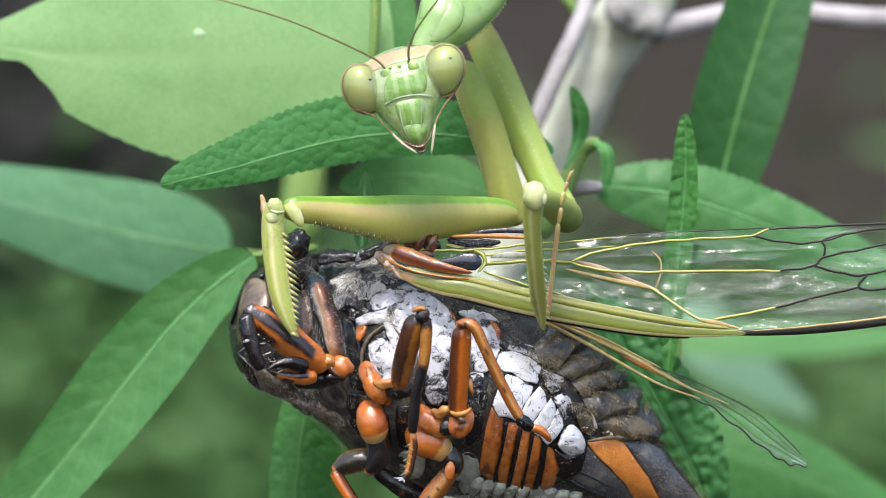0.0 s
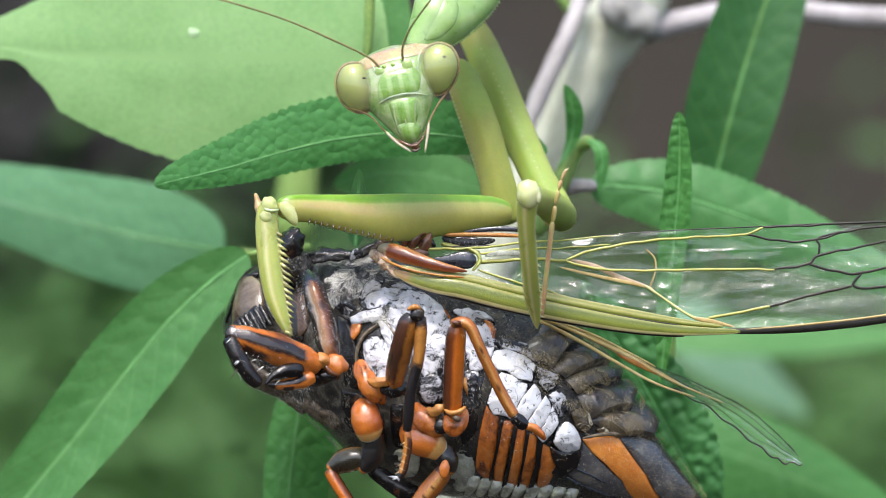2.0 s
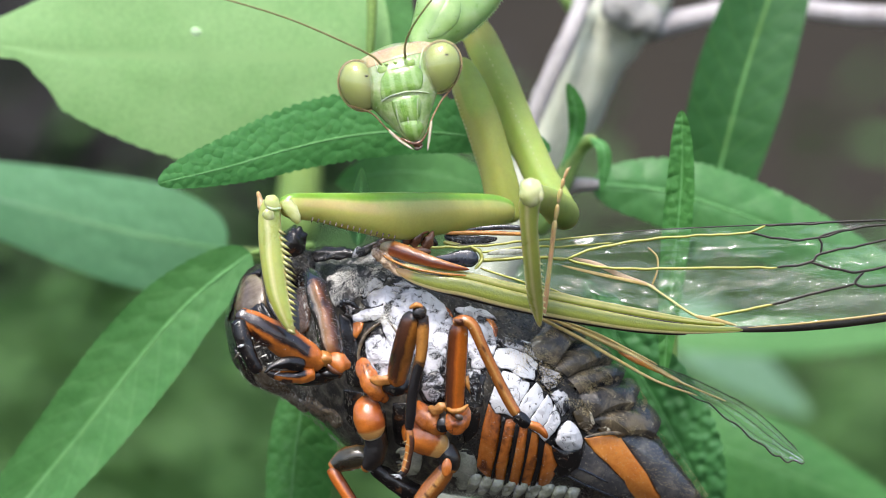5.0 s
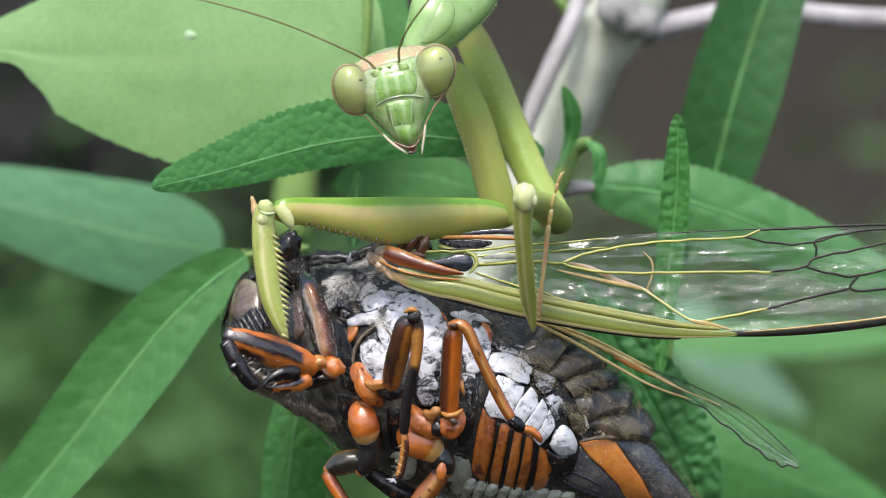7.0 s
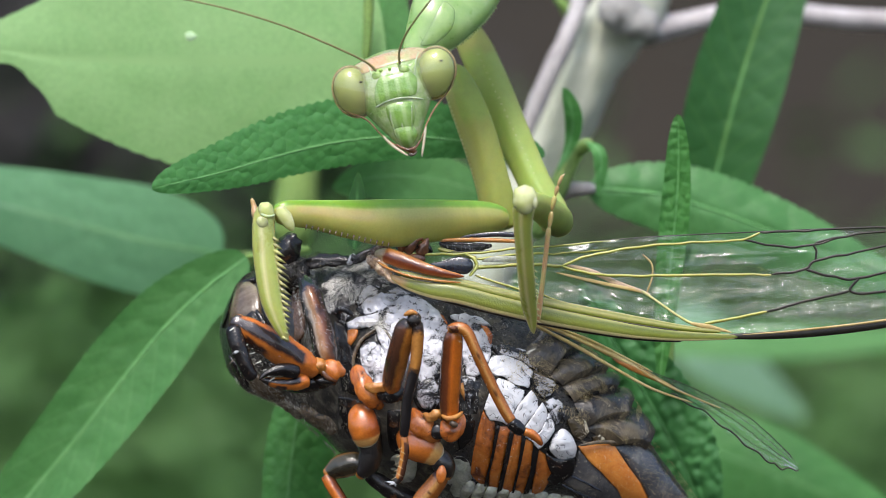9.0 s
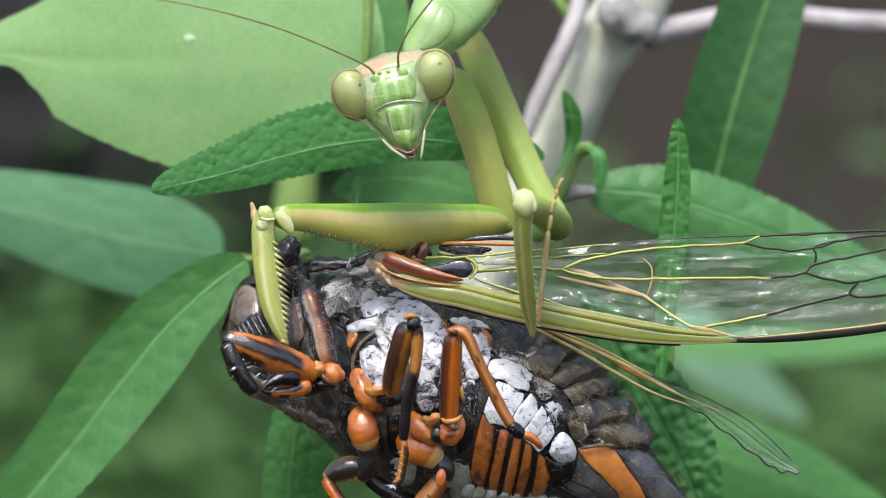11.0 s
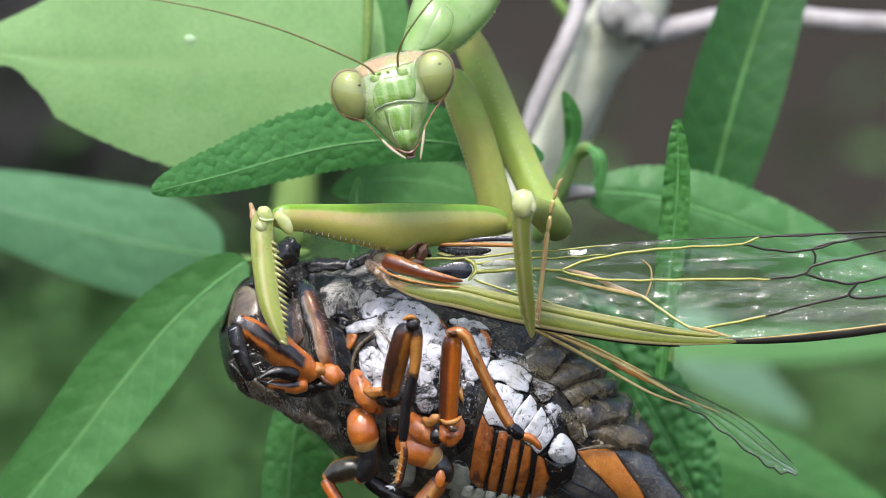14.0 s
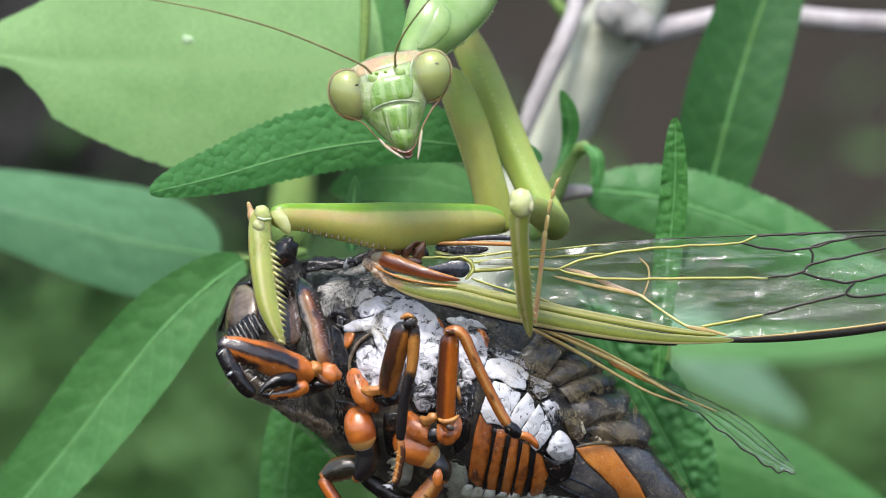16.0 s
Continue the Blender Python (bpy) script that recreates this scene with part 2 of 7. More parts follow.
# mantis
M["limb"] = banded("mantis_limb", [(0, (0.32, 0.38, 0.08)), (0.2, (0.25, 0.35, 0.06)), (0.32, (0.27, 0.37, 0.075)), (0.5, (0.34, 0.41, 0.11))], [(0.0, 0.2, 0.0, 0.5, (0.31, 0.34, 0.08)), (0.75, 1.0, 0.0, 0.25, (0.33, 0.37, 0.09))], (0.5, 0.65), 0.04, 0.0, 0.5, 5, 0.1, 0.25, 0.1, deep=0.002)
M["limb_pale"] = banded("mantis_limb_pale", [(0, (0.36, 0.36, 0.11)), (0.22, (0.29, 0.32, 0.06)), (0.5, (0.28, 0.32, 0.07))], [(0.0, 0.35, 0.15, 0.5, (0.25, 0.34, 0.06))], (0.5, 0.65), 0.04, 0.0, 0.5, 5, 0.1, 0.25, 0.1, deep=0.002)
M["tibia"] = banded("mantis_tibia", [(0, (0.54, 0.51, 0.24)), (0.06, (0.40, 0.42, 0.115)), (0.16, (0.29, 0.345, 0.058)), (0.22, (0.52, 0.51, 0.24)), (0.27, (0.35, 0.385, 0.085)), (0.38, (0.31, 0.37, 0.07)), (0.5, (0.54, 0.50, 0.24))], [(0.88, 1.0, 0.0, 0.5, (0.36, 0.34, 0.12))], (0.22, 0.36), 0.05, 0.3, 0.45, 6, 0.05, 0.4, 0.1, deep=0.002)
M["face"] = surface("mantis_face", [(0.3, (0.20, 0.35, 0.09)), (0.5, (0.33, 0.46, 0.18)), (0.7, (0.48, 0.55, 0.34))], 0.9, (0.10, 0.28), 0.4, 3, 0.7, 0.5, speck=0.1, deep=0.0012)
M["face_green"] = surface("mantis_face_green", [(0.3, (0.14, 0.30, 0.04)), (0.7, (0.26, 0.43, 0.11))], 1.2, (0.12, 0.3), 0.3, 4, 0.7, 0.4, stripes=((0.31, 0.46, 0.17), 1.1, 13), speck=0.14, deep=0.0012)
M["ridge"] = surface("mantis_ridge", [(0.3, (0.38, 0.52, 0.26)), (0.7, (0.52, 0.62, 0.40))], 0.8, (0.14, 0.28), 0.05, 8, 0.7, 0.5, speck=0.08)
M["rose"] = surface("mantis_rose", [(0.38, (0.40, 0.42, 0.20)), (0.5, (0.52, 0.36, 0.20)), (0.65, (0.60, 0.31, 0.20))], 0.35, (0.2, 0.35), 0.06, 8, 0.5, 0.5, speck=0.08, deep=0.002)
M["eye"] = surface("mantis_eye", [(0.3, (0.33, 0.42, 0.12)), (0.7, (0.44, 0.51, 0.19))], 0.2, (0.4, 0.5), 0.0, 30, 0.0, 0.9, speck=0.03, deep=0.003)
M["cornea"] = cornea_skin("mantis_cornea", (0.97, 0.98, 0.88))
M["ocellus"] = surface("mantis_ocellus", [(0.3, (0.26, 0.44, 0.09)), (0.7, (0.40, 0.54, 0.18))], 1.0, (0.1, 0.2), 0.0, 30, 0.8, 0.4, speck=0.1)
M["shield"] = surface("mantis_shield", [(0.3, (0.21, 0.37, 0.10)), (0.7, (0.34, 0.48, 0.20))], 0.4, (0.2, 0.4), 0.06, 1.5, 0.35, 0.5, speck=0.08, deep=0.002)
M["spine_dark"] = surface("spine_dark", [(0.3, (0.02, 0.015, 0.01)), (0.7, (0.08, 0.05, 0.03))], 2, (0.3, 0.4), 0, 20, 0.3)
M["antenna"] = surface("mantis_antenna", [(0.3, (0.15, 0.13, 0.04)), (0.7, (0.27, 0.23, 0.09))], 2, (0.4, 0.5), 0.1, 20)
M["tarsus"] = surface("mantis_tarsus", [(0.35, (0.46, 0.42, 0.16)), (0.62, (0.52, 0.30, 0.16))], 0.5, (0.25, 0.4), 0.05, 10, 0.3, 0.4)
M["knee"] = surface("mantis_knee", [(0.3, (0.42, 0.48, 0.15)), (0.7, (0.60, 0.62, 0.34))], 0.6, (0.14, 0.25), 0.05, 8, 0.7, 0.5, speck=0.1, deep=0.002)
M["tooth"] = banded("mantis_tooth", [(0, (0.42, 0.42, 0.14)), (0.5, (0.36, 0.36, 0.10))], [(0.0, 1.0, 0.0, 0.5, (0.06, 0.045, 0.02))], (0.3, 0.4), 0.05, 0.3, 0.0)
M["jaw"] = surface("mantis_jaw", [(0.3, (0.05, 0.018, 0.010)), (0.7, (0.20, 0.075, 0.03))], 1.2, (0.1, 0.25), 0.3, 10, 0.6)
M["rim"] = surface("mantis_rim", [(0.35, (0.13, 0.055, 0.025)), (0.65, (0.36, 0.22, 0.12))], 0.7, (0.2, 0.35), 0.05, 10, 0.3, 0.2)
M["palp"] = surface("mantis_palp", [(0.3, (0.45, 0.36, 0.24)), (0.7, (0.62, 0.55, 0.42))], 1.2, (0.3, 0.4), 0.05, 10, 0.3, 0.2)

M["femur"] = banded("mantis_femur", [(0, (0.20, 0.37, 0.04)), (0.10, (0.16, 0.34, 0.028)), (0.125, (0.21, 0.35, 0.045)), (0.15, (0.40, 0.43, 0.12)), (0.22, (0.43, 0.41, 0.12)), (0.32, (0.40, 0.40, 0.10)), (0.5, (0.32, 0.37, 0.06))], [(0.50, 0.80, 0.16, 0.25, (0.47, 0.40, 0.15))], (0.26, 0.4), 0.04, 0.25, 0.5, 5, 0.03, 0.25, 0.1, deep=0.002)
# cicada
M["coxa"] = banded("cicada_coxa", [(0, (0.02, 0.016, 0.014)), (0.10, (0.03, 0.022, 0.018)), (0.16, (0.42, 0.33, 0.26)), (0.20, (0.34, 0.20, 0.11)), (0.26, (0.28, 0.12, 0.05)), (0.33, (0.13, 0.045, 0.02)), (0.42, (0.04, 0.018, 0.012)), (0.5, (0.02, 0.016, 0.014))], [(0.0, 0.26, 0.0, 0.5, (0.02, 0.021, 0.030)), (0.42, 0.47, 0.25, 0.5, (0.05, 0.02, 0.01))], (0.08, 0.2), 0.2, 0.8, 0.1, jitter=0.09)
M["foreleg"] = banded("cicada_foreleg", [(0, (0.24, 0.07, 0.012)), (0.07, (0.52, 0.145, 0.017)), (0.12, (0.50, 0.13, 0.015)), (0.5, (0.48, 0.155, 0.024))], [(0.2, 1.0, 0.115, 0.275, (0.022, 0.012, 0.012)), (0.45, 0.66, 0.33, 0.5, (0.05, 0.02, 0.012)), (0.78, 1.0, 0.05, 0.5, (0.02, 0.013, 0.012))], (0.08, 0.24), 0.3, 0.8, 0.05, jitter=0.08)
M["shell"] = surface("cicada_shell", [(0.38, (0.006, 0.006, 0.007)), (0.6, (0.022, 0.019, 0.016)), (0.75, (0.09, 0.075, 0.055))], 0.8, (0.16, 0.42), 0.9, 5, 0.15, spots=((0.40, 0.34, 0.24), 0.10, 2.6))
M["fuzz_dark"] = surface("cicada_fuzz_dark", [(0.38, (0.010, 0.008, 0.006)), (0.52, (0.04, 0.033, 0.022)), (0.64, (0.13, 0.115, 0.08)), (0.78, (0.40, 0.39, 0.33))], 0.6, (0.2, 0.5), 1.0, 7, 0.4, warp=1.6)
M["frost"] = leaf_skin("leaf_frost", (0.20, 0.40, 0.23), (0.32, 0.54, 0.35), (0.32, 0.54, 0.35), 6, 0.3, 0.6)
M["fuzz"] = surface("cicada_fuzz", [(0.42, (0.010, 0.009, 0.010)), (0.55, (0.035, 0.033, 0.034)), (0.68, (0.30, 0.29, 0.28)), (0.78, (0.60, 0.59, 0.56))], 1.0, (0.15, 0.5), 0.8, 8, 0.4, warp=2.2)
M["wax"] = dusted("cicada_wax", (0.012, 0.012, 0.016), (0.73, 0.73, 0.78), 1.02, 0.24, 0.5, 1.0)
M["wax_dark"] = dusted("cicada_wax_dark", (0.012, 0.012, 0.016), (0.60, 0.60, 0.66), 0.42, 0.02, 0.8, 0.5, 0.06)
M["wax_thin"] = dusted("cicada_wax_thin", (0.012, 0.012, 0.016), (0.68, 0.68, 0.72), 0.48, 0.08, 0.7, 0.8)
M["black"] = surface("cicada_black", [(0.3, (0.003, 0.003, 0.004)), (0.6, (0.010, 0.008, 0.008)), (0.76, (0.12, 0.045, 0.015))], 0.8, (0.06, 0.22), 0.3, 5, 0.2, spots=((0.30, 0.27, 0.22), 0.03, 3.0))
M["tergite"] = surface("cicada_tergite", [(0.34, (0.016, 0.014, 0.013)), (0.5, (0.055, 0.045, 0.034)), (0.66, (0.19, 0.145, 0.085))], 0.35, (0.14, 0.32), 0.4, 6, 0.5, warp=0.8, spots=((0.52, 0.42, 0.24), 0.10, 1.6))
M["tail"] = surface("cicada_tail", [(0.3, (0.034, 0.034, 0.040)), (0.55, (0.085, 0.083, 0.088)), (0.75, (0.21, 0.19, 0.165))], 0.5, (0.12, 0.26), 0.35, 6, 0.9, spots=((0.70, 0.60, 0.42), 0.07, 4.5))
M["orange"] = surface("cicada_orange", [(0.34, (0.16, 0.038, 0.008)), (0.5, (0.48, 0.125, 0.014)), (0.74, (0.62, 0.22, 0.045))], 0.55, (0.08, 0.2), 0.3, 7, 0.9, 0.05, spots=((0.06, 0.018, 0.008), 0.16, 0.9), speck=0.25)
M["orange_leg"] = banded("cicada_orange_leg", [(0, (0.34, 0.09, 0.014)), (0.10, (0.58, 0.155, 0.014)), (0.24, (0.56, 0.14, 0.012)), (0.30, (0.16, 0.04, 0.010)), (0.5, (0.04, 0.016, 0.009))], [(0.9, 1.0, 0.0, 0.5, (0.28, 0.07, 0.012)), (0.0, 0.1, 0.1, 0.4, (0.30, 0.075, 0.012))], (0.1, 0.25), 0.25, 0.7, 0.05, jitter=0.09)
M["amber"] = banded("cicada_amber", [(0, (0.30, 0.09, 0.014)), (0.18, (0.44, 0.145, 0.022)), (0.26, (0.60, 0.30, 0.09)), (0.33, (0.42, 0.13, 0.02)), (0.5, (0.22, 0.06, 0.01))], [(0.06, 0.2, 0.0, 0.3, (0.10, 0.03, 0.012)), (0.52, 0.56, 0.22, 0.3, (0.08, 0.02, 0.01)), (0.74, 0.78, 0.2, 0.3, (0.10, 0.025, 0.01))], (0.1, 0.25), 0.3, 0.7, 0.05, jitter=0.06)
M["shin"] = banded("cicada_shin", [(0, (0.26, 0.10, 0.02)), (0.25, (0.44, 0.19, 0.035)), (0.5, (0.24, 0.08, 0.014))], [(0.0, 0.16, 0.0, 0.5, (0.03, 0.016, 0.014)), (0.42, 1.0, 0.0, 0.5, (0.010, 0.008, 0.009))], (0.1, 0.26), 0.3, 0.7, 0.05, jitter=0.1)
M["brown_skin"] = surface("cicada_brown_skin", [(0.3, (0.02, 0.012, 0.008)), (0.55, (0.12, 0.055, 0.025)), (0.75, (0.28, 0.15, 0.07))], 0.6, (0.15, 0.4), 0.5, 6, 0.4)
M["root"] = banded("wing_root", [(0, (0.42, 0.16, 0.04)), (0.15, (0.22, 0.05, 0.015)), (0.28, (0.10, 0.022, 0.010)), (0.4, (0.40, 0.14, 0.03)), (0.5, (0.50, 0.22, 0.06))], [(0.0, 0.2, 0.0, 0.5, (0.40, 0.30, 0.18))], jitter=0.08)
M["amberskin"] = surface("cicada_amber_skin", [(0.3, (0.38, 0.13, 0.025)), (0.7, (0.58, 0.27, 0.06))], 0.6, (0.1, 0.25), 0.4, 7, 0.6, 0.1, speck=0.3)
M["brown"] = banded("cicada_brown", [(0, (0.16, 0.06, 0.02)), (0.13, (0.46, 0.17, 0.03)), (0.2, (0.52, 0.20, 0.03)), (0.25, (0.10, 0.035, 0.015)), (0.5, (0.03, 0.012, 0.009))], [(0.8, 1.0, 0.0, 0.5, (0.02, 0.014, 0.012)), (0.0, 0.14, 0.0, 0.5, (0.36, 0.12, 0.02))])
M["clypeus"] = surface("cicada_clypeus", [(0.32, (0.026, 0.018, 0.011)), (0.48, (0.115, 0.08, 0.048)), (0.7, (0.25, 0.20, 0.145))], 0.3, (0.08, 0.25), 0.25, 6, 0.8, 0.2, warp=0.9, speck=0.25)
M["vein_green"] = banded("wing_vein_green", [(0, (0.12, 0.13, 0.02)), (0.12, (0.24, 0.27, 0.035)), (0.25, (0.34, 0.37, 0.07)), (0.5, (0.44, 0.42, 0.14))], [], (0.2, 0.4), 0.3, 0.35, 0.2, 7, 0.04, speck=0.25)
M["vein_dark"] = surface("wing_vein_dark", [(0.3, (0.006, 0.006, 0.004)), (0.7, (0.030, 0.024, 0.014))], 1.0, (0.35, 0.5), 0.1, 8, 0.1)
M["vein_pale"] = surface("wing_vein_pale", [(0.3, (0.46, 0.48, 0.14)), (0.7, (0.60, 0.58, 0.26))], 0.7, (0.2, 0.35), 0.1, 8, 0.3, speck=0.2)
M["vein_rosy"] = surface("wing_vein_rosy", [(0.3, (0.46, 0.30, 0.17)), (0.7, (0.62, 0.46, 0.32))], 0.7, (0.2, 0.4), 0.1, 8, 0.3, 0.3)
M["vein_tan"] = surface("wing_vein_tan", [(0.3, (0.50, 0.36, 0.12)), (0.7, (0.68, 0.54, 0.26))], 0.7, (0.25, 0.4), 0.1, 8, 0.3, 0.2, stretch=(0.3, 1, 0.6))
M["vein_ochre"] = surface("wing_vein_ochre", [(0.3, (0.36, 0.25, 0.07)), (0.7, (0.54, 0.42, 0.18))], 0.7, (0.3, 0.45), 0.1, 8, 0.25)
M["film"] = film_skin("wing_film", (0.90, 0.95, 0.935), 1.6, 0.3)
M["hair_silver"] = surface("silver_hair", [(0.3, (0.55, 0.53, 0.48)), (0.7, (0.80, 0.78, 0.73))], 1, (0.2, 0.35), 0, 8)
M["hair_gold"] = surface("golden_hair", [(0.3, (0.46, 0.36, 0.16)), (0.7, (0.72, 0.60, 0.36))], 1, (0.12, 0.25), 0, 8)
# plants
M["leaf_mid"] = leaf_skin("leaf_mid", (0.05, 0.225, 0.05), (0.115, 0.34, 0.10), (0.13, 0.35, 0.11), 14, 0.33, 0.5, 0.55, 15, 0.008)
M["leaf_pale"] = leaf_skin("leaf_pale", (0.20, 0.43, 0.13), (0.34, 0.56, 0.23), (0.29, 0.51, 0.19), 6, 0.35, 0.6, 0.4, 3)
M["rib_pale"] = surface("pale_leaf_rib", [(0.3, (0.28, 0.51, 0.18)), (0.7, (0.34, 0.56, 0.22))], 0.3, (0.5, 0.6), 0.1, 4)
# near-black grey that stands in for the shaded distance at upper left
M["shade_clump"] = surface("shade_clump_leaf", [(0.3, (0.018, 0.017, 0.016)), (0.7, (0.045, 0.042, 0.038))], 0.03, (0.6, 0.8), 0.3, 0.5)
M["leaf_side"] = leaf_skin("leaf_side", (0.10, 0.31, 0.085), (0.18, 0.41, 0.14), (0.28, 0.52, 0.22), 10, 0.33, 0.55, side_veins=0.12)
M["leaf_grey"] = leaf_skin("leaf_grey", (0.12, 0.33, 0.15), (0.20, 0.44, 0.23), (0.28, 0.52, 0.31), 9, 0.3, 0.55, side_veins=0.15)
M["leaf_dark"] = leaf_skin("leaf_dark", (0.020, 0.10, 0.020), (0.040, 0.15, 0.036), (0.12, 0.26, 0.06), 12, 0.22, 0.5, side_veins=0.2)
M["leaf_young"] = leaf_skin("leaf_young", (0.06, 0.24, 0.05), (0.11, 0.33, 0.08), (0.15, 0.38, 0.11), 12, 0.35, 0.5, 0.55, 14, 0.02)
M["leaf_toothed"] = leaf_skin("leaf_toothed", (0.055, 0.21, 0.05), (0.105, 0.29, 0.085), (0.13, 0.33, 0.10), 12, 0.3, 0.5, side_veins=0.3)
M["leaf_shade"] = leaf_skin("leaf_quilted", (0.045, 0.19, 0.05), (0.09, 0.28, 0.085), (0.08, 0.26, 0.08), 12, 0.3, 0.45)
M["rib"] = surface("leaf_rib", [(0.3, (0.10, 0.30, 0.085)), (0.7, (0.15, 0.38, 0.125))], 0.3, (0.45, 0.6), 0.2, 4)
M["bark"] = surface("pale_bark", [(0.3, (0.44, 0.47, 0.34)), (0.6, (0.62, 0.64, 0.52)), (0.75, (0.70, 0.69, 0.66))], 0.12, (0.6, 0.8), 0.6, 2.5, stretch=(2, 2, 0.6))
M["bark_violet"] = surface("violet_bark", [(0.3, (0.30, 0.27, 0.265)), (0.55, (0.46, 0.43, 0.43)), (0.7, (0.56, 0.53, 0.54))], 0.2, (0.6, 0.8), 0.8, 2.0, stretch=(1, 1, 0.5))
M["bark_grey"] = surface("grey_bark", [(0.3, (0.16, 0.155, 0.145)), (0.7, (0.44, 0.43, 0.41))], 0.3, (0.6, 0.8), 0.9, 2.0)
M["stalk"] = surface("green_stalk", [(0.3, (0.14, 0.26, 0.06)), (0.7, (0.26, 0.38, 0.10))], 0.2, (0.45, 0.6), 0.3, 3, 0, 0.1)
M["stripe_orange"] = surface("cicada_stripe_orange", [(0.3, (0.58, 0.165, 0.022)), (0.7, (0.78, 0.30, 0.055))], 0.6, (0.14, 0.3), 0.4, 7, 0.6, 0.1, spots=((0.85, 0.62, 0.34), 0.07, 4.0), speck=0.3)
M["belly_orange"] = surface("cicada_belly_orange", [(0.34, (0.12, 0.035, 0.012)), (0.48, (0.42, 0.12, 0.018)), (0.72, (0.56, 0.20, 0.04))], 0.6, (0.12, 0.3), 0.4, 7, 0.5, 0.05, spots=((0.60, 0.54, 0.46), 0.03, 3.0), speck=0.25)
M["scale_pale"] = surface("cicada_scale_pale", [(0.35, (0.20, 0.21, 0.17)), (0.55, (0.46, 0.48, 0.40)), (0.72, (0.66, 0.67, 0.60))], 0.7, (0.25, 0.5), 0.4, 6, 0.25, 0.3)
M["wax_clean"] = dusted("cicada_wax_clean", (0.012, 0.012, 0.016), (0.78, 0.78, 0.83), 1.28, 0.34, 0.4, 0.6)
M["eye_rim"] = surface("mantis_eye_rim", [(0.35, (0.46, 0.36, 0.18)), (0.65, (0.60, 0.42, 0.27))], 0.5, (0.2, 0.35), 0.05, 10, 0.4, 0.5)
M["speck"] = surface("white_speck", [(0.3, (0.36, 0.56, 0.28)), (0.7, (0.48, 0.64, 0.40))], 0.6, (0.4, 0.6), 0.2, 5)
M["throat"] = surface("cicada_throat", [(0.38, (0.02, 0.014, 0.010)), (0.48, (0.20, 0.14, 0.08)), (0.56, (0.05, 0.035, 0.025)), (0.68, (0.50, 0.42, 0.30))], 1.1, (0.3, 0.6), 0.7, 6, 0.2, 0.2, warp=1.4)
# the ramp's dark end (v 0.5) paints shading onto one side of the joint
M["knob"] = banded("cicada_knob", [(0, (0.46, 0.12, 0.013)), (0.2, (0.54, 0.15, 0.017)), (0.32, (0.36, 0.085, 0.010)), (0.5, (0.14, 0.03, 0.008))], [(0.66, 0.86, 0.0, 0.5, (0.66, 0.36, 0.11)), (0.86, 0.95, 0.0, 0.5, (0.78, 0.70, 0.50)), (0.95, 1.0, 0.0, 0.5, (0.02, 0.014, 0.012))], (0.06, 0.18), 0.25, 0.9, 0.1, 7, 0.05, 0.6, 0.3)
M["hip"] = banded("cicada_hip", [(0, (0.016, 0.014, 0.014)), (0.3, (0.012, 0.010, 0.010)), (0.5, (0.05, 0.03, 0.014))], [(0.82, 1.0, 0.05, 0.45, (0.46, 0.17, 0.03))], (0.10, 0.28), 0.3, 0.6, 0.0, 7, 0.1)
M["olive_leg"] = banded("cicada_olive_leg", [(0, (0.30, 0.14, 0.03)), (0.1, (0.06, 0.05, 0.022)), (0.25, (0.022, 0.020, 0.014)), (0.4, (0.05, 0.04, 0.018)), (0.5, (0.36, 0.15, 0.03))], [(0.0, 0.10, 0.0, 0.5, (0.40, 0.14, 0.025)), (0.86, 1.0, 0.0, 0.5, (0.52, 0.18, 0.03))], (0.12, 0.3), 0.2, 0.6, 0.05, 7, 0.06)
M["blue_black"] = surface("wing_cell_black", [(0.3, (0.010, 0.013, 0.022)), (0.7, (0.030, 0.036, 0.055))], 0.8, (0.05, 0.12), 0.2, 6, 0.8, speck=0.1)
M["grain_cell"] = surface("wing_cell_grained", [(0.4, (0.006, 0.007, 0.010)), (0.6, (0.02, 0.02, 0.026))], 1.0, (0.1, 0.3), 0.8, 5, 0.6, spots=((0.62, 0.60, 0.56), 0.16, 6.0))
M["gold_wax"] = dusted("cicada_gold_wax", (0.05, 0.035, 0.015), (0.62, 0.56, 0.42), 0.42, 0.1, 0.7, 0.7)
M["costa"] = banded("wing_costa", [(0, (0.05, 0.04, 0.016)), (0.03, (0.16, 0.13, 0.05)), (0.06, (0.52, 0.45, 0.23)), (0.145, (0.46, 0.41, 0.17)), (0.165, (0.13, 0.15, 0.018)), (0.24, (0.20, 0.235, 0.03)), (0.33, (0.12, 0.155, 0.016)), (0.42, (0.24, 0.25, 0.05)), (0.5, (0.30, 0.28, 0.09))], [(0.0, 0.12, 0.1, 0.5, (0.30, 0.18, 0.06))], (0.2, 0.42), 0.35, 0.4, 0.1, 7, 0.03, 0.3, 0.22)
M["costa_rib"] = banded("wing_costa_rib", [(0, (0.08, 0.085, 0.014)), (0.12, (0.14, 0.165, 0.018)), (0.21, (0.19, 0.22, 0.03)), (0.29, (0.38, 0.37, 0.11)), (0.36, (0.18, 0.21, 0.03)), (0.5, (0.40, 0.36, 0.14))], [], (0.2, 0.42), 0.35, 0.4, 0.1, 7, 0.03, 0.3, 0.22)
M["flesh"] = surface("cicada_root_flesh", [(0.34, (0.10, 0.045, 0.02)), (0.48, (0.46, 0.30, 0.18)), (0.66, (0.68, 0.56, 0.42))], 0.9, (0.15, 0.4), 0.6, 6, 0.5, 0.2, warp=1.2)
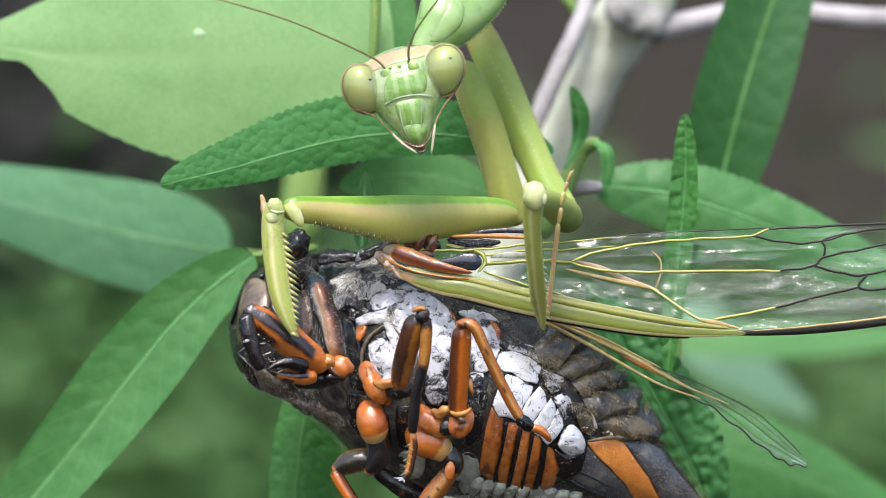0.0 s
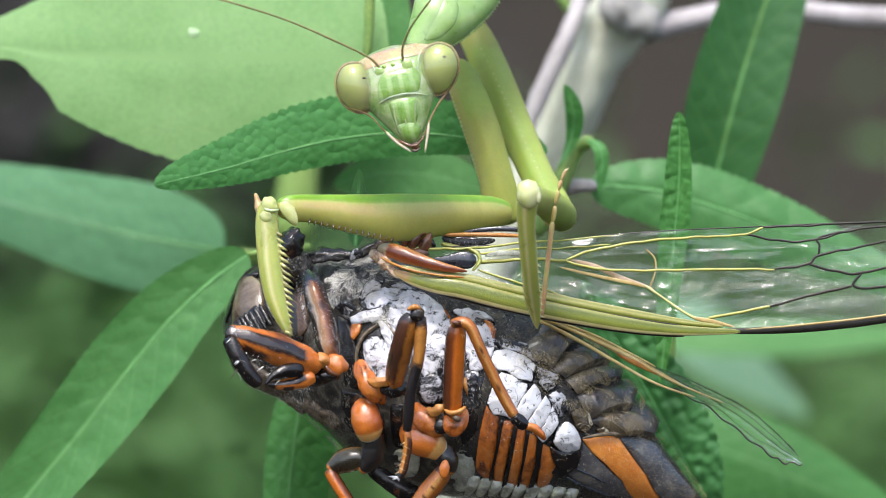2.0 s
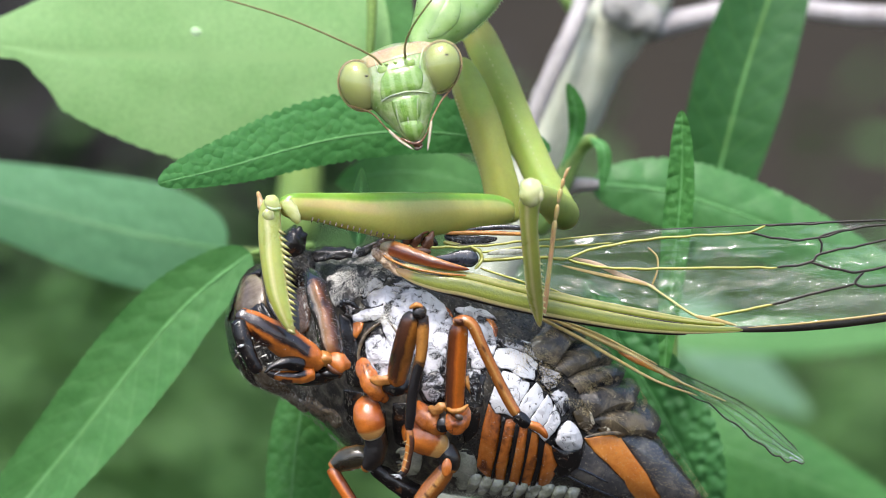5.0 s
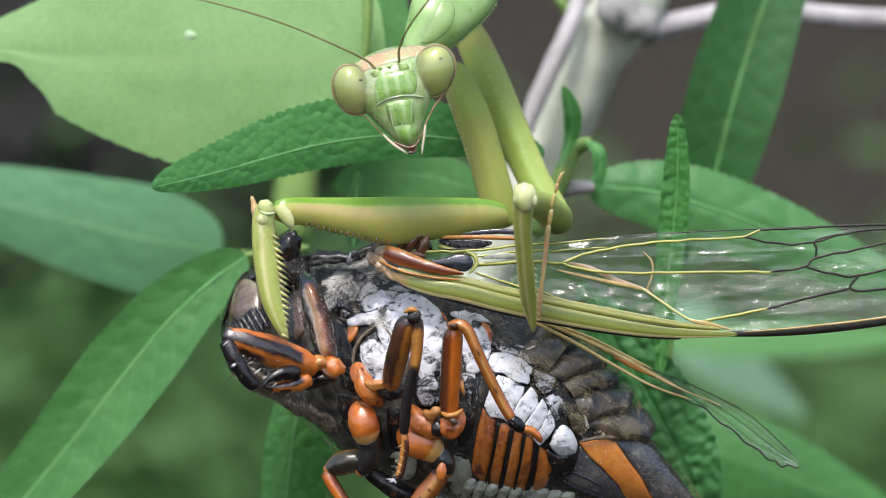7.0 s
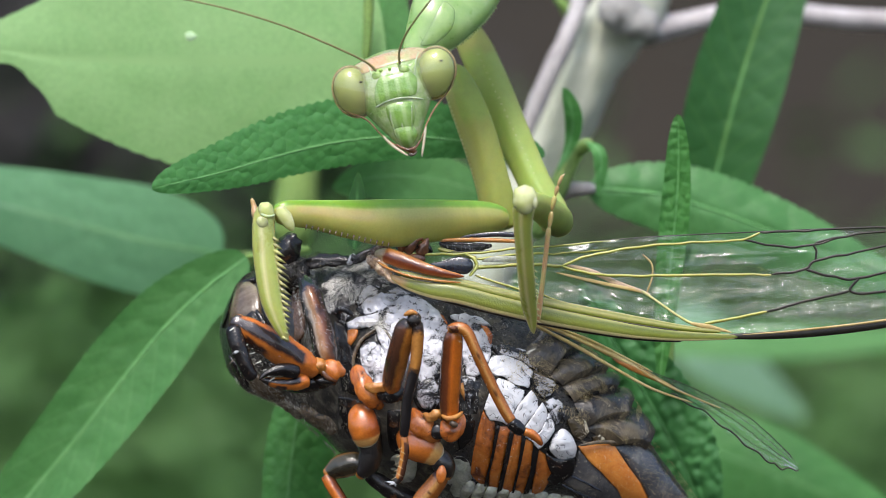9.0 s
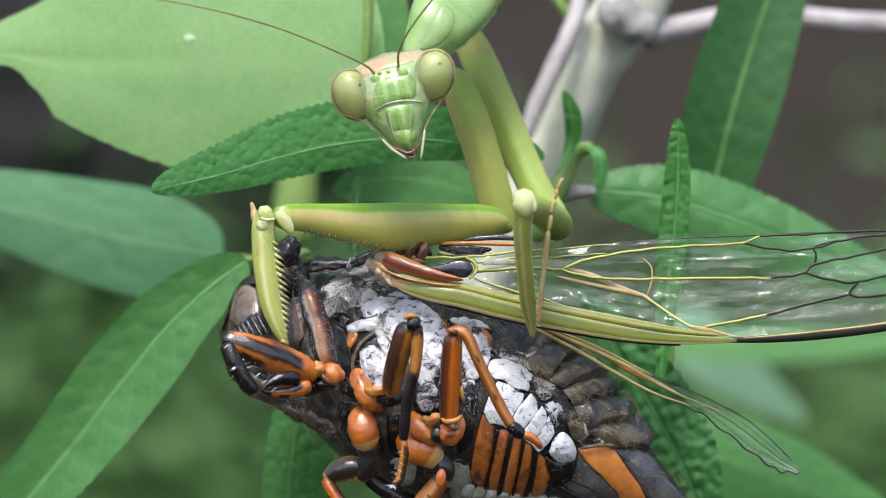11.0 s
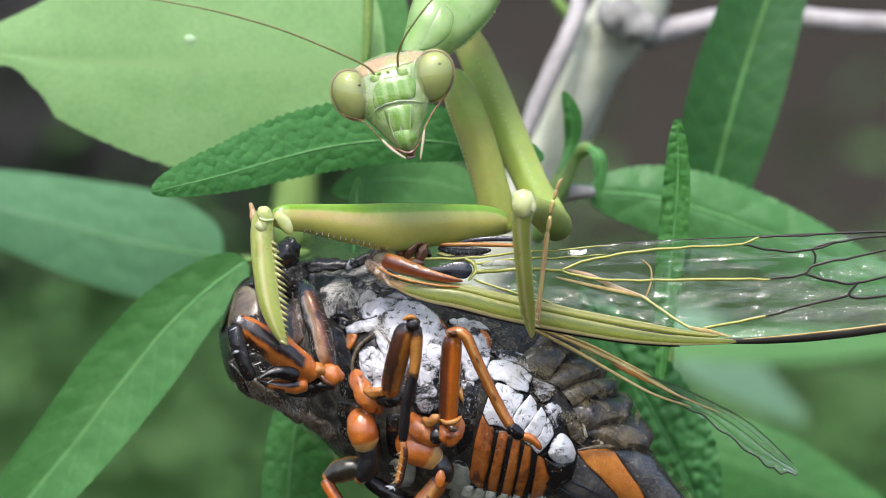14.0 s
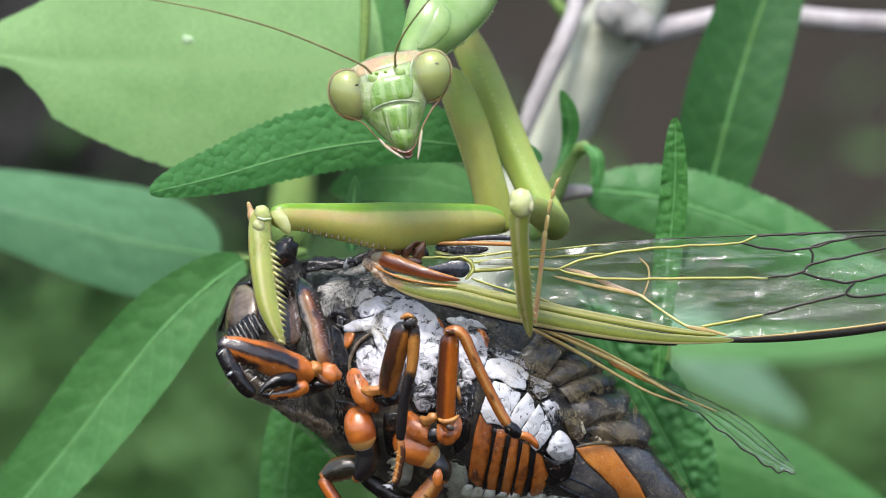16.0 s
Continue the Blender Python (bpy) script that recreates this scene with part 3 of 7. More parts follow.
M["hair_dusty"] = surface("dusty_hair", [(0.3, (0.14, 0.12, 0.09)), (0.7, (0.42, 0.38, 0.31))], 1, (0.3, 0.5), 0, 8)
M["rib_dark"] = surface("dark_leaf_rib", [(0.3, (0.06, 0.21, 0.06)), (0.7, (0.09, 0.27, 0.085))], 0.3, (0.45, 0.6), 0.2, 4)
M["leaf_long"] = leaf_skin("leaf_long", (0.052, 0.20, 0.044), (0.10, 0.285, 0.076), (0.19, 0.41, 0.14), 11, 0.3, 0.5, side_veins=0.18)
M["soil"] = surface("soil", [(0.3, (0.0092, 0.0066, 0.0034)), (0.7, (0.0195, 0.0145, 0.0080))], 0.004, (0.8, 0.95), 0.8, 0.05)
M["hedge"] = surface("hedge_leaf", [(0.3, (0.042, 0.115, 0.022)), (0.7, (0.068, 0.165, 0.034))], 0.03, (0.5, 0.7), 0.3, 0.5)

# ---- making things ----
ORIGIN = {}


def thing(name, origin, label, category, group=""):
    """An Empty at a place in millimetres, that carries parts."""
    ob = new(name)
    ob.empty_display_size = 0.004
    ob.location = (origin[0] * MM, origin[1] * MM, LIFT + origin[2] * MM)
    ORIGIN[ob] = np.array(origin, float)
    return tagged(ob, label, category, group)


def part(name, bm, material, parent, label="", origin=None, smooth=True):
    """One mesh under a thing or a part; its vertices are in millimetres of the whole, its origin is a joint if given."""
    at = ORIGIN[parent] if origin is None else np.array(origin, float)
    me = bpy.data.meshes.new(name)
    for v in bm.verts:
        v.co = (v.co - Vector(at)) * MM
    bmesh.ops.recalc_face_normals(bm, faces=bm.faces)
    for f in bm.faces:
        f.smooth = smooth
    bm.to_mesh(me)
    bm.free()
    for m in material if isinstance(material, (list, tuple)) else (material,):
        me.materials.append(M[m])
    ob = new(name, me)
    ob.parent = parent
    ob.location = Vector(at - ORIGIN[parent]) * MM
    ORIGIN[ob] = at
    return tagged(ob, label)


def spline(nodes, s):
    """Catmull-Rom through rows of numbers, s counted in rows."""
    n = len(nodes)
    i = min(int(max(s, 0)), n - 2)
    t = min(max(s, 0), n - 1) - i
    p0, p1, p2, p3 = (np.array(nodes[min(max(j, 0), n - 1)], float) for j in (i - 1, i, i + 1, i + 2))
    return 0.5 * (2 * p1 + (p2 - p0) * t + (2 * p0 - 5 * p1 + 4 * p2 - p3) * t * t + (3 * p1 - p0 - 3 * p2 + p3) * t ** 3)


class Loft:
    """A body round a spine; rows of x, y, z, half width, half depth. The angle 0 faces -y, 90 the upper flank."""

    def __init__(self, nodes):
        self.nodes, self.n = nodes, len(nodes)

    def point(self, s, a, lift=0.0):
        row = spline(self.nodes, s)
        ahead, back = spline(self.nodes, s + 0.05), spline(self.nodes, s - 0.05)
        along = (ahead - back)[:3]
        along[1] = 0
        along /= max(np.linalg.norm(along), 1e-6)
        side = np.array((-along[2], 0, along[0]))
        side = side if side[2] > 0 or abs(along[0]) < 0.7 and side[0] > 0 else -side
        w, d = max(row[3], 0.02) + lift, max(row[4], 0.02) + lift
        return row[:3] + side * w * math.sin(a) + np.array((0, -1.0, 0)) * d * math.cos(a)


def rings_to_bm(rings, bm=None, closed=True, caps=True):
    """Skin over rings of points; u runs along the rings, v round them."""
    bm = bm or bmesh.new()
    layer = bm.loops.layers.uv.verify()
    rows = [[bm.verts.new(p) for p in ring] for ring in rings]
    n, m = len(rows[0]), len(rows) - 1
    for k, (a, b) in enumerate(zip(rows, rows[1:])):
        for i in range(n if closed else n - 1):
            j = (i + 1) % n
            f = bm.faces.new((a[i], a[j], b[j], b[i]))
            for loop, uv in zip(f.loops, ((k, i), (k, i + 1), (k + 1, i + 1), (k + 1, i))):
                loop[layer].uv = (uv[0] / m, uv[1] / n)
    if caps and closed:
        for ring, u in ((rows[0][::-1], 0), (rows[-1], 1)):
            for loop in bm.faces.new(ring).loops:
                loop[layer].uv = (u, 0.25)
    return bm


def tube(path, sides=14, steps=5, flat=1.0, rough=0.0, bm=None, lean=0.0, seed=0, keel=0.0):
    """A limb along rows of x, y, z, radius; flat scales its depth, lean turns the section (degrees), keel squares it off."""
    n = len(path)
    ss = np.linspace(0, n - 1, (n - 1) * steps + 1)
    rings = []
    for k, s in enumerate(ss):
        row = spline(path, s)
        t = (spline(path, s + 0.05) - spline(path, s - 0.05))[:3]
        t /= max(np.linalg.norm(t), 1e-6)
        ref = np.array((0, -1.0, 0)) if abs(t[1]) < 0.9 else np.array((0, 0, 1.0))
        u = np.cross(t, ref)
        u /= np.linalg.norm(u)
        w = np.cross(u, t)
        c, si = math.cos(radians(lean)), math.sin(radians(lean))
        u, w = u * c + w * si, w * c - u * si
        r = max(row[3], 0.01)
        r *= (0.45, 0.8)[k] if k < 2 else (0.45, 0.8)[len(ss) - 1 - k] if k > len(ss) - 3 else 1.0
        ring = []
        for i in range(sides):
            a = 2 * math.pi * i / sides
            q = 1 + keel * (abs(math.cos(2 * a)) ** 3 - 0.4) + rough * noise.noise(Vector((math.cos(a) * 1.5, math.sin(a) * 1.5, s * 2.1 + seed))) + rough * 0.5 * noise.noise(Vector((math.cos(a) * 3, math.sin(a) * 3, s * 5 + seed)))
            ring.append(row[:3] + (u * math.cos(a) + w * math.sin(a) * flat) * r * q)
        rings.append(ring)
    return rings_to_bm(rings, bm)


def ball(centre, radii, turn=0.0, bm=None, u=18, v=12, lump=0.0):
    """An egg shape; turn tips it in the picture's plane (degrees)."""
    bm = bm or bmesh.new()
    m = Matrix.Translation(centre) @ Matrix.Rotation(radians(turn), 4, "Y") @ Matrix.Diagonal((*radii, 1))
    made = bmesh.ops.create_uvsphere(bm, u_segments=u, v_segments=v, radius=1, matrix=m)
    if lump:
        c = Vector(centre)
        for vert in made["verts"]:
            vert.co = c + (vert.co - c) * (1 + lump * noise.noise(vert.co * 1.3) + lump * 0.5 * noise.noise(vert.co * 3.1))
    return bm


def spike(root, tip, r, bm=None, sides=6):
    """A thorn from root to tip."""
    bm = bm or bmesh.new()
    a, b = np.array(root, float), np.array(tip, float)
    t = (b - a) / max(np.linalg.norm(b - a), 1e-6)
    u = np.cross(t, (0.1, 1.0, 0.2))
    u /= np.linalg.norm(u)
    w = np.cross(t, u)
    ring = [bm.verts.new(a + (u * math.cos(k * 2 * math.pi / sides) + w * math.sin(k * 2 * math.pi / sides)) * r) for k in range(sides)]
    mid = [bm.verts.new(a * 0.45 + b * 0.55 + (u * math.cos(k * 2 * math.pi / sides) + w * math.sin(k * 2 * math.pi / sides)) * r * 0.6) for k in range(sides)]
    top = bm.verts.new(b)
    for k in range(sides):
        j = (k + 1) % sides
        bm.faces.new((ring[k], ring[j], mid[j], mid[k]))
        bm.faces.new((mid[k], mid[j], top))
    bm.faces.new(ring[::-1])
    return bm


def hull(loft, s0, s1, steps=40, sides=40, bumps=0.0, size=1.0, ribs=0):
    """A stretch of a loft as a closed skin, with lumps, and rings where it is segmented."""
    rings = []
    for s in np.linspace(s0, s1, steps):
        ring = []
        for k in range(sides):
            a = 2 * math.pi * k / sides
            p = loft.point(s, a)
            lift = bumps * noise.noise(Vector(p) / size)
            ring.append(loft.point(s, a, lift))
        rings.append(ring)
    return rings_to_bm(rings)


def plate(loft, corners, lift=0.35, round_=3, crown=0.0, sink=0.25, rough=0.0, soft=0.6):
    """A bulging plate on a loft, with its outline through corners given as (s, degrees)."""
    pts = [np.array((s, radians(a))) for s, a in corners]
    n = len(pts)
    outline = []
    for i in range(n):
        p0, p1, p2, p3 = pts[i - 1], pts[i], pts[(i + 1) % n], pts[(i + 2) % n]
        for k in range(round_ * 2):
            t = k / (round_ * 2)
            q = 0.5 * (2 * p1 + (p2 - p0) * t + (2 * p0 - 5 * p1 + 4 * p2 - p3) * t * t + (3 * p1 - p0 - 3 * p2 + p3) * t ** 3)
            outline.append(q * soft + (p1 * (1 - t) + p2 * t) * (1 - soft))
    mid = sum(outline) / len(outline)
    bm = bmesh.new()
    layer = bm.loops.layers.uv.verify()
    ks = (1.0, 0.985, 0.94, 0.86, 0.74, 0.6, 0.45, 0.3, 0.15)
    rings = []
    for k, h in ((1.0, -sink), (0.985, lift * 0.55), (0.94, lift * 0.92), (0.86, lift + crown * 0.25), (0.74, lift + crown * 0.48), (0.6, lift + crown * 0.7), (0.45, lift + crown * 0.86), (0.3, lift + crown * 0.95), (0.15, lift + crown)):
        ring = []
        for q in outline:
            s, a = mid + (q - mid) * k
            bump = 0
            if k < 0.97 and rough:
                q3 = Vector(loft.point(s, a))
                bump = rough * (noise.noise(q3 * 0.9) + 0.7 * noise.noise(q3 * 2.3))
            ring.append(bm.verts.new(loft.point(s, a, h + bump)))
        rings.append(ring)
    m = len(outline)
    for n, (a, b) in enumerate(zip(rings, rings[1:])):
        for i in range(m):
            j = (i + 1) % m
            f = bm.faces.new((a[i], a[j], b[j], b[i]))
            for loop, (k, c) in zip(f.loops, ((n, i), (n, i + 1), (n + 1, i + 1), (n + 1, i))):
                loop[layer].uv = (ks[k], c / m)
    top = bm.verts.new(loft.point(mid[0], mid[1], lift + crown))
    for i in range(m):
        bm.faces.new((rings[-1][i], rings[-1][(i + 1) % m], top))
    return bm


def blade(rib, left, right, tilt=0.0, cup=0.0, rows=90, cols=24, teeth=0, tooth=0.05, quilt=0.0, cell=1.0, fat=0.5, seed=0, wave=0.0, start=0.0, twist=0.0, blunt=0.8, bite=None):
    """A leaf blade round a midrib. left, right: half widths; fat: where it is broadest (0 base, 1 tip)."""
    bm = bmesh.new()
    layer = bm.loops.layers.uv.new("UVMap")
    n = len(rib)
    power = math.log(0.5) / math.log(fat)
    grid = []
    for i in range(rows + 1):
        u = start + (1 - start) * i / rows
        s = u * (n - 1)
        c = spline(rib, s)
        t = spline(rib, s + 0.05) - spline(rib, s - 0.05)
        t /= max(np.linalg.norm(t), 1e-6)
        lat = np.cross(t, (0, -1.0, 0))
        lat /= max(np.linalg.norm(lat), 1e-6)
        nor = np.cross(lat, t)
        a = radians(tilt + twist * u)
        lat, nor = lat * math.cos(a) + nor * math.sin(a), nor * math.cos(a) - lat * math.sin(a)
        w = max(math.sin(math.pi * min(u ** power, 1.0)), 0.0) ** blunt
        row = []
        for j in range(cols + 1):
            v = -1 + 2 * j / cols
            edge = abs(v) ** 6
            saw = 1 + (tooth * edge * (abs(math.sin(math.pi * u * teeth)) ** 0.7 - 0.6) if teeth else 0)
            if bite and v < 0:
                saw *= 1 - bite[2] * min(1.0, max(0.0, (u - bite[0]) / (bite[1] - bite[0]))) * (1 + 0.12 * math.sin(u * 70))
            x = v * (left if v < 0 else right) * w * saw
            lift = cup * abs(v) ** 1.6 * w + wave * math.sin(u * 9 + seed + v) * abs(v)
            if quilt:
                q = Vector((u * 40 / cell * 0.7, x / cell * 0.9, seed * 3.7))
                ds = noise.voronoi(q)[0]
                lift += quilt * (0.4 - ds[0] * ds[0] * 1.6) * min(1.0, abs(v) * 5) * min(1.0, 8 * w)
                lift += quilt * 0.8 * (1 - math.exp(-(v * 9) ** 2) - 0.5)
            row.append((bm.verts.new(c + lat * x + nor * lift), u, (v + 1) / 2))
        grid.append(row)
    for a, b in zip(grid, grid[1:]):
        for i in range(cols):
            quad = (a[i], a[i + 1], b[i + 1], b[i])
            f = bm.faces.new([q[0] for q in quad])
            for loop, q in zip(f.loops, quad):
                loop[layer].uv = (q[1], q[2])
    return bm


def hair_coat(name, spots, r, material, parent, label=""):
    """Fine hairs, each from a root along a direction; too many to count, so one part."""
    at = ORIGIN[parent]
    verts, faces = [], []
    for root, way in spots:
        root, way = np.array(root), np.array(way)
        u = np.cross(way, (0.3, 0.5, 0.8))
        u /= max(np.linalg.norm(u), 1e-9)
        w = np.cross(way, u)
        w /= max(np.linalg.norm(w), 1e-9)
        i = len(verts)
        verts += [(root + (u * math.cos(a) + w * math.sin(a)) * r - at) * MM for a in (0, 2.1, 4.2)] + [(root + way - at) * MM]
        faces += [(i, i + 1, i + 3), (i + 1, i + 2, i + 3), (i + 2, i, i + 3)]
    me = bpy.data.meshes.new(name)
    me.from_pydata([tuple(v) for v in verts], [], faces)
    me.materials.append(M[material])
    ob = new(name, me)
    ob.parent = parent
    ORIGIN[ob] = at
    return tagged(ob, label, kind="stuff")


def limb_hairs(path, count, length, seed, flat=0.85):
    """Roots round a limb, leaning to its end."""
    rnd = random.Random(seed)
    out = []
    for _ in range(count):
        s = rnd.uniform(0.3, len(path) - 1.2)
        row = spline(path, s)
        t = (spline(path, s + 0.05) - spline(path, s - 0.05))[:3]
        t /= max(np.linalg.norm(t), 1e-6)
        u = np.cross(t, (0, -1.0, 0))
        u /= max(np.linalg.norm(u), 1e-6)
        w = np.cross(u, t)
        a = rnd.uniform(0, 2 * math.pi)
        d = u * math.cos(a) + w * math.sin(a)
        way = d * 0.8 + t * 0.6 + np.array([rnd.gauss(0, 0.2) for _ in range(3)])
        out.append((row[:3] + (u * math.cos(a) + w * math.sin(a) * flat) * row[3] * 0.95, way / np.linalg.norm(way) * length * rnd.uniform(0.5, 1.2)))
    return out


def loft_hairs(loft, count, s0, s1, a0, a1, length, lean, seed, lift=0.15, stand=0.55, swirl=0.0, clump=-1.0, grain=0.5):
    """Roots over a stretch of a loft; lean combs them along the body, swirl turns the comb in eddies, clump leaves bare skin."""
    rnd = random.Random(seed)
    out = []
    while len(out) < count:
        s, a = rnd.uniform(s0, s1), radians(rnd.uniform(a0, a1))
        p = loft.point(s, a, lift)
        if noise.noise(Vector(p) * grain + Vector((seed, 0, 0))) < clump:
            continue
        n = loft.point(s, a, lift + 0.5) - p
        n /= np.linalg.norm(n)
        t = loft.point(s + 0.05, a, lift) - p
        t /= np.linalg.norm(t)
        turn = swirl * noise.noise(Vector(p) * 0.45)
        t = t * math.cos(turn) + np.cross(n, t) * math.sin(turn)
        d = n * stand + t * lean + np.array([rnd.gauss(0, 0.16) for _ in range(3)])
        out.append((p, d / np.linalg.norm(d) * length * rnd.uniform(0.5, 1.3)))
    return out


# ---- ground and distance ----


def slope(x, y):
    """Level soil that climbs to a bank behind the plant."""
    k = min(max((y - 0.9) / 1.6, 0), 1)
    near = max(0.0, 1 - math.hypot(x, y) / 6)
    return 2.6 * k * k * (3 - 2 * k) + near * (0.03 * noise.noise(Vector((x * 2, y * 2, 0))) + 0.05 * noise.noise(Vector((x * 7, y * 7, 3))))


def ground_sheet():
    bm = bmesh.new()
    xs = [math.copysign(abs(k / 60) ** 3 * 300 + abs(k / 60) * 2.5, k) for k in range(-60, 61)]
    ys = [1.7 + math.copysign(abs(k / 60) ** 3 * 300 + abs(k / 60) * 2.5, k) for k in range(-60, 61)]
    rows = [[bm.verts.new((x, y, slope(x, y))) for x in xs] for y in ys]
    for a, b in zip(rows, rows[1:]):
        for i in range(len(xs) - 1):
            bm.faces.new((a[i], a[i + 1], b[i + 1], b[i])).smooth = True
    me = bpy.data.meshes.new("ground")
    bm.to_mesh(me)
    bm.free()
    me.materials.append(M["soil"])
    return tagged(new("ground", me), "bare brown soil rising to a bank behind the shrub", "ground", kind="structure")


ground_sheet()


def tuft(name, centre, spread, count, size, material, label, seed):
    """A clump of many small leaves, far behind the perch."""
    rnd = random.Random(seed)
    bm = bmesh.new()
    for _ in range(count):
        p = Vector((rnd.gauss(0, spread[0]), rnd.gauss(0, spread[1]), rnd.gauss(0, spread[2]))) + Vector(centre)
        m = Matrix.Translation(p) @ Euler((rnd.uniform(-1.2, 0.6), rnd.uniform(-1, 1), rnd.uniform(0, 6.3))).to_matrix().to_4x4()
        l = size * rnd.uniform(0.6, 1.3)
        w = l * 0.2
        vs = [bm.verts.new(m @ Vector(q)) for q in ((0, 0, 0), (w, l * 0.35, 0.1 * w), (w * 0.8, l * 0.7, 0), (0, l, -0.1 * l), (-w * 0.8, l * 0.7, 0), (-w, l * 0.35, 0.1 * w))]
        bm.faces.new((vs[0], vs[1], vs[2], vs[3]))
        bm.faces.new((vs[0], vs[3], vs[4], vs[5]))
    me = bpy.data.meshes.new(name)
    bm.to_mesh(me)
    bm.free()
    me.materials.append(M[material])
    return tagged(new(name, me), label, "shrub", kind="stuff")


tuft("far_shrub", (-0.085, 0.75, 0.925), (0.07, 0.08, 0.034), 15000, 0.011, "hedge", "dark green blurred shrub leaves behind the perch", 3)
tuft("far_shrub", (0.10, 0.85, 0.885), (0.065, 0.08, 0.045), 8000, 0.014, "hedge", "dark green blurred shrub leaves behind the perch", 4)

# clump added only to darken the upper left, where the background lies in shade
tuft("far_shrub", (-0.10, 0.95, 1.02), (0.036, 0.05, 0.028), 9000, 0.014, "shade_clump", "added dark leaf clump standing in for shade behind the perch", 5)

tuft("far_shrub", (-0.09, 1.15, 0.90), (0.09, 0.06, 0.05), 9000, 0.02, "hedge", "dark green blurred shrub leaves behind the perch", 6)

# ---- the plant ----


def leaf(label, material, rib, left, right, stalk=None, veins=0, thick=0.1, rib_skin="rib", **how):
    ob = thing("leaf", rib[0], label, "leaf", "leaves of the shrub")
    part("blade", blade(rib, left, right, **how), material, ob)
    n = len(rib)
    if thick > 0.03:
        part("midrib", tube([(*(spline(rib, s)[:3] + np.array((0, thick * 0.7, 0))), thick * (1.05 - s / (n - 1)) + 0.05) for s in np.linspace(0, (n - 1) * 0.97, 8)], 8, 3), rib_skin, ob)
    if veins:
        power = math.log(0.5) / math.log(how.get("fat", 0.5))
        for k in range(veins * 2):
            side = 1 if k % 2 else -1
            u = 0.08 + 0.78 * (k // 2 + 0.25 * (k % 2)) / veins
            wide = right if side > 0 else left
            pts = []
            for j in range(6):
                v = 0.95 * j / 5
                uu = min(u + 0.11 * v ** 1.2, 0.98)
                s = uu * (n - 1)
                t = spline(rib, s + 0.05) - spline(rib, s - 0.05)
                t /= np.linalg.norm(t)
                lat = np.cross(t, (0, -1.0, 0))
                lat /= np.linalg.norm(lat)
                nor = np.cross(lat, t)
                a = radians(how.get("tilt", 0))
                lat, nor = lat * math.cos(a) + nor * math.sin(a), nor * math.cos(a) - lat * math.sin(a)
                w = math.sin(math.pi * uu ** power) ** how.get("blunt", 0.8)
                pts.append((*(spline(rib, s) + lat * side * v * wide * w + nor * how.get("cup", 0) * v ** 1.6 * w), thick * 0.5 * (1.1 - v)))
            part("side_vein", tube(pts, 6, 2), "rib", ob)
    if stalk:
        part("leaf_stalk", tube([(*stalk, 0.7), *[(*p, 0.6) for p in ()], (*rib[0][:3], 0.5)], 8, 4), "stalk", ob)
    return ob


mid_leaf = leaf("dark green quilted leaf with toothed edge", "leaf_mid", [(9.05, 14, 7.9), (2.12, 13, 9.12), (-3.86, 12, 9.42), (-10.25, 10, 8.47), (-16.56, 7.5, 6.59), (-22.6, 5, 5.11)], 2.04, 3.46, veins=0, thick=0.035, tilt=8, cup=-0.3, rows=170, cols=48, teeth=44, tooth=0.09, quilt=0.022, cell=0.62, fat=0.5, seed=1, blunt=0.6)
pale_leaf = leaf("broad pale green leaf, bitten at its edge", "leaf_pale", [(-3.95, 21, 16.12), (-11.49, 22, 15.92), (-22.85, 23, 15.91), (-32.37, 24, 16.33), (-40.51, 25, 17.5)], 9.38, 12.74, thick=0.02, rib_skin="rib_pale", tilt=-6, cup=-1.0, rows=110, cols=36, teeth=30, tooth=0.02, quilt=0.08, cell=3.5, fat=0.32, seed=2, wave=0.3, blunt=1.1, bite=(0.72, 0.80, 0.58))
part("pale_spot", ball((-20.22, 20.8, 17.87), (0.5, 0.1, 0.36), 30, None, 14, 10, 0.5), "speck", pale_leaf, "small white speck")
leaf("grey-green smooth leaf, out of focus", "leaf_grey", [(-18.83, 48.7, -0.36), (-24.24, 48.7, 0.55), (-29.28, 49.3, 1.65), (-39.42, 50.5, 4.23), (-52.77, 52.9, 7.12)], 4.92, 4.82, tilt=8, cup=-0.6, rows=60, cols=16, fat=0.38, seed=3, blunt=0.62, stalk=(-11.23, 49.3, -1.46))
leaf("long green leaf hanging down", "leaf_long", [(-15.6, 18.5, -0.52), (-20.76, 19.0, -4.63), (-24.77, 19.5, -9.18), (-29.72, 20.0, -15.42), (-35.9, 21.0, -22.98), (-39.76, 22.1, -28.69)], 3.65, 3.65, tilt=-10, cup=0.8, rows=80, cols=20, fat=0.45, quilt=0.10, cell=1.4, teeth=40, tooth=0.03, seed=4, blunt=0.55, stalk=(-10.51, 20.5, 0.05))
leaf("bright green leaf hanging under the insect", "leaf_young", [(-10.49, 19.6, -9.32), (-11.66, 19.6, -14.94), (-12.38, 20.1, -21.52), (-12.63, 20.6, -28.59)], 3.56, 2.19, tilt=6, cup=-1.0, rows=50, cols=16, fat=0.45, quilt=0.10, cell=1.2, teeth=30, tooth=0.04, seed=5, blunt=0.5)
leaf("young upright green leaf with quilted skin", "leaf_young", [(18.25, 13, -11.02), (18.94, 12, -2.71), (19.63, 11, 5.09), (19.63, 10, 11.03)], 1.2, 1.2, tilt=10, cup=0.5, rows=90, cols=20, fat=0.55, quilt=0.14, cell=0.7, seed=6, teeth=40, tooth=0.06, blunt=0.6, thick=0.04)
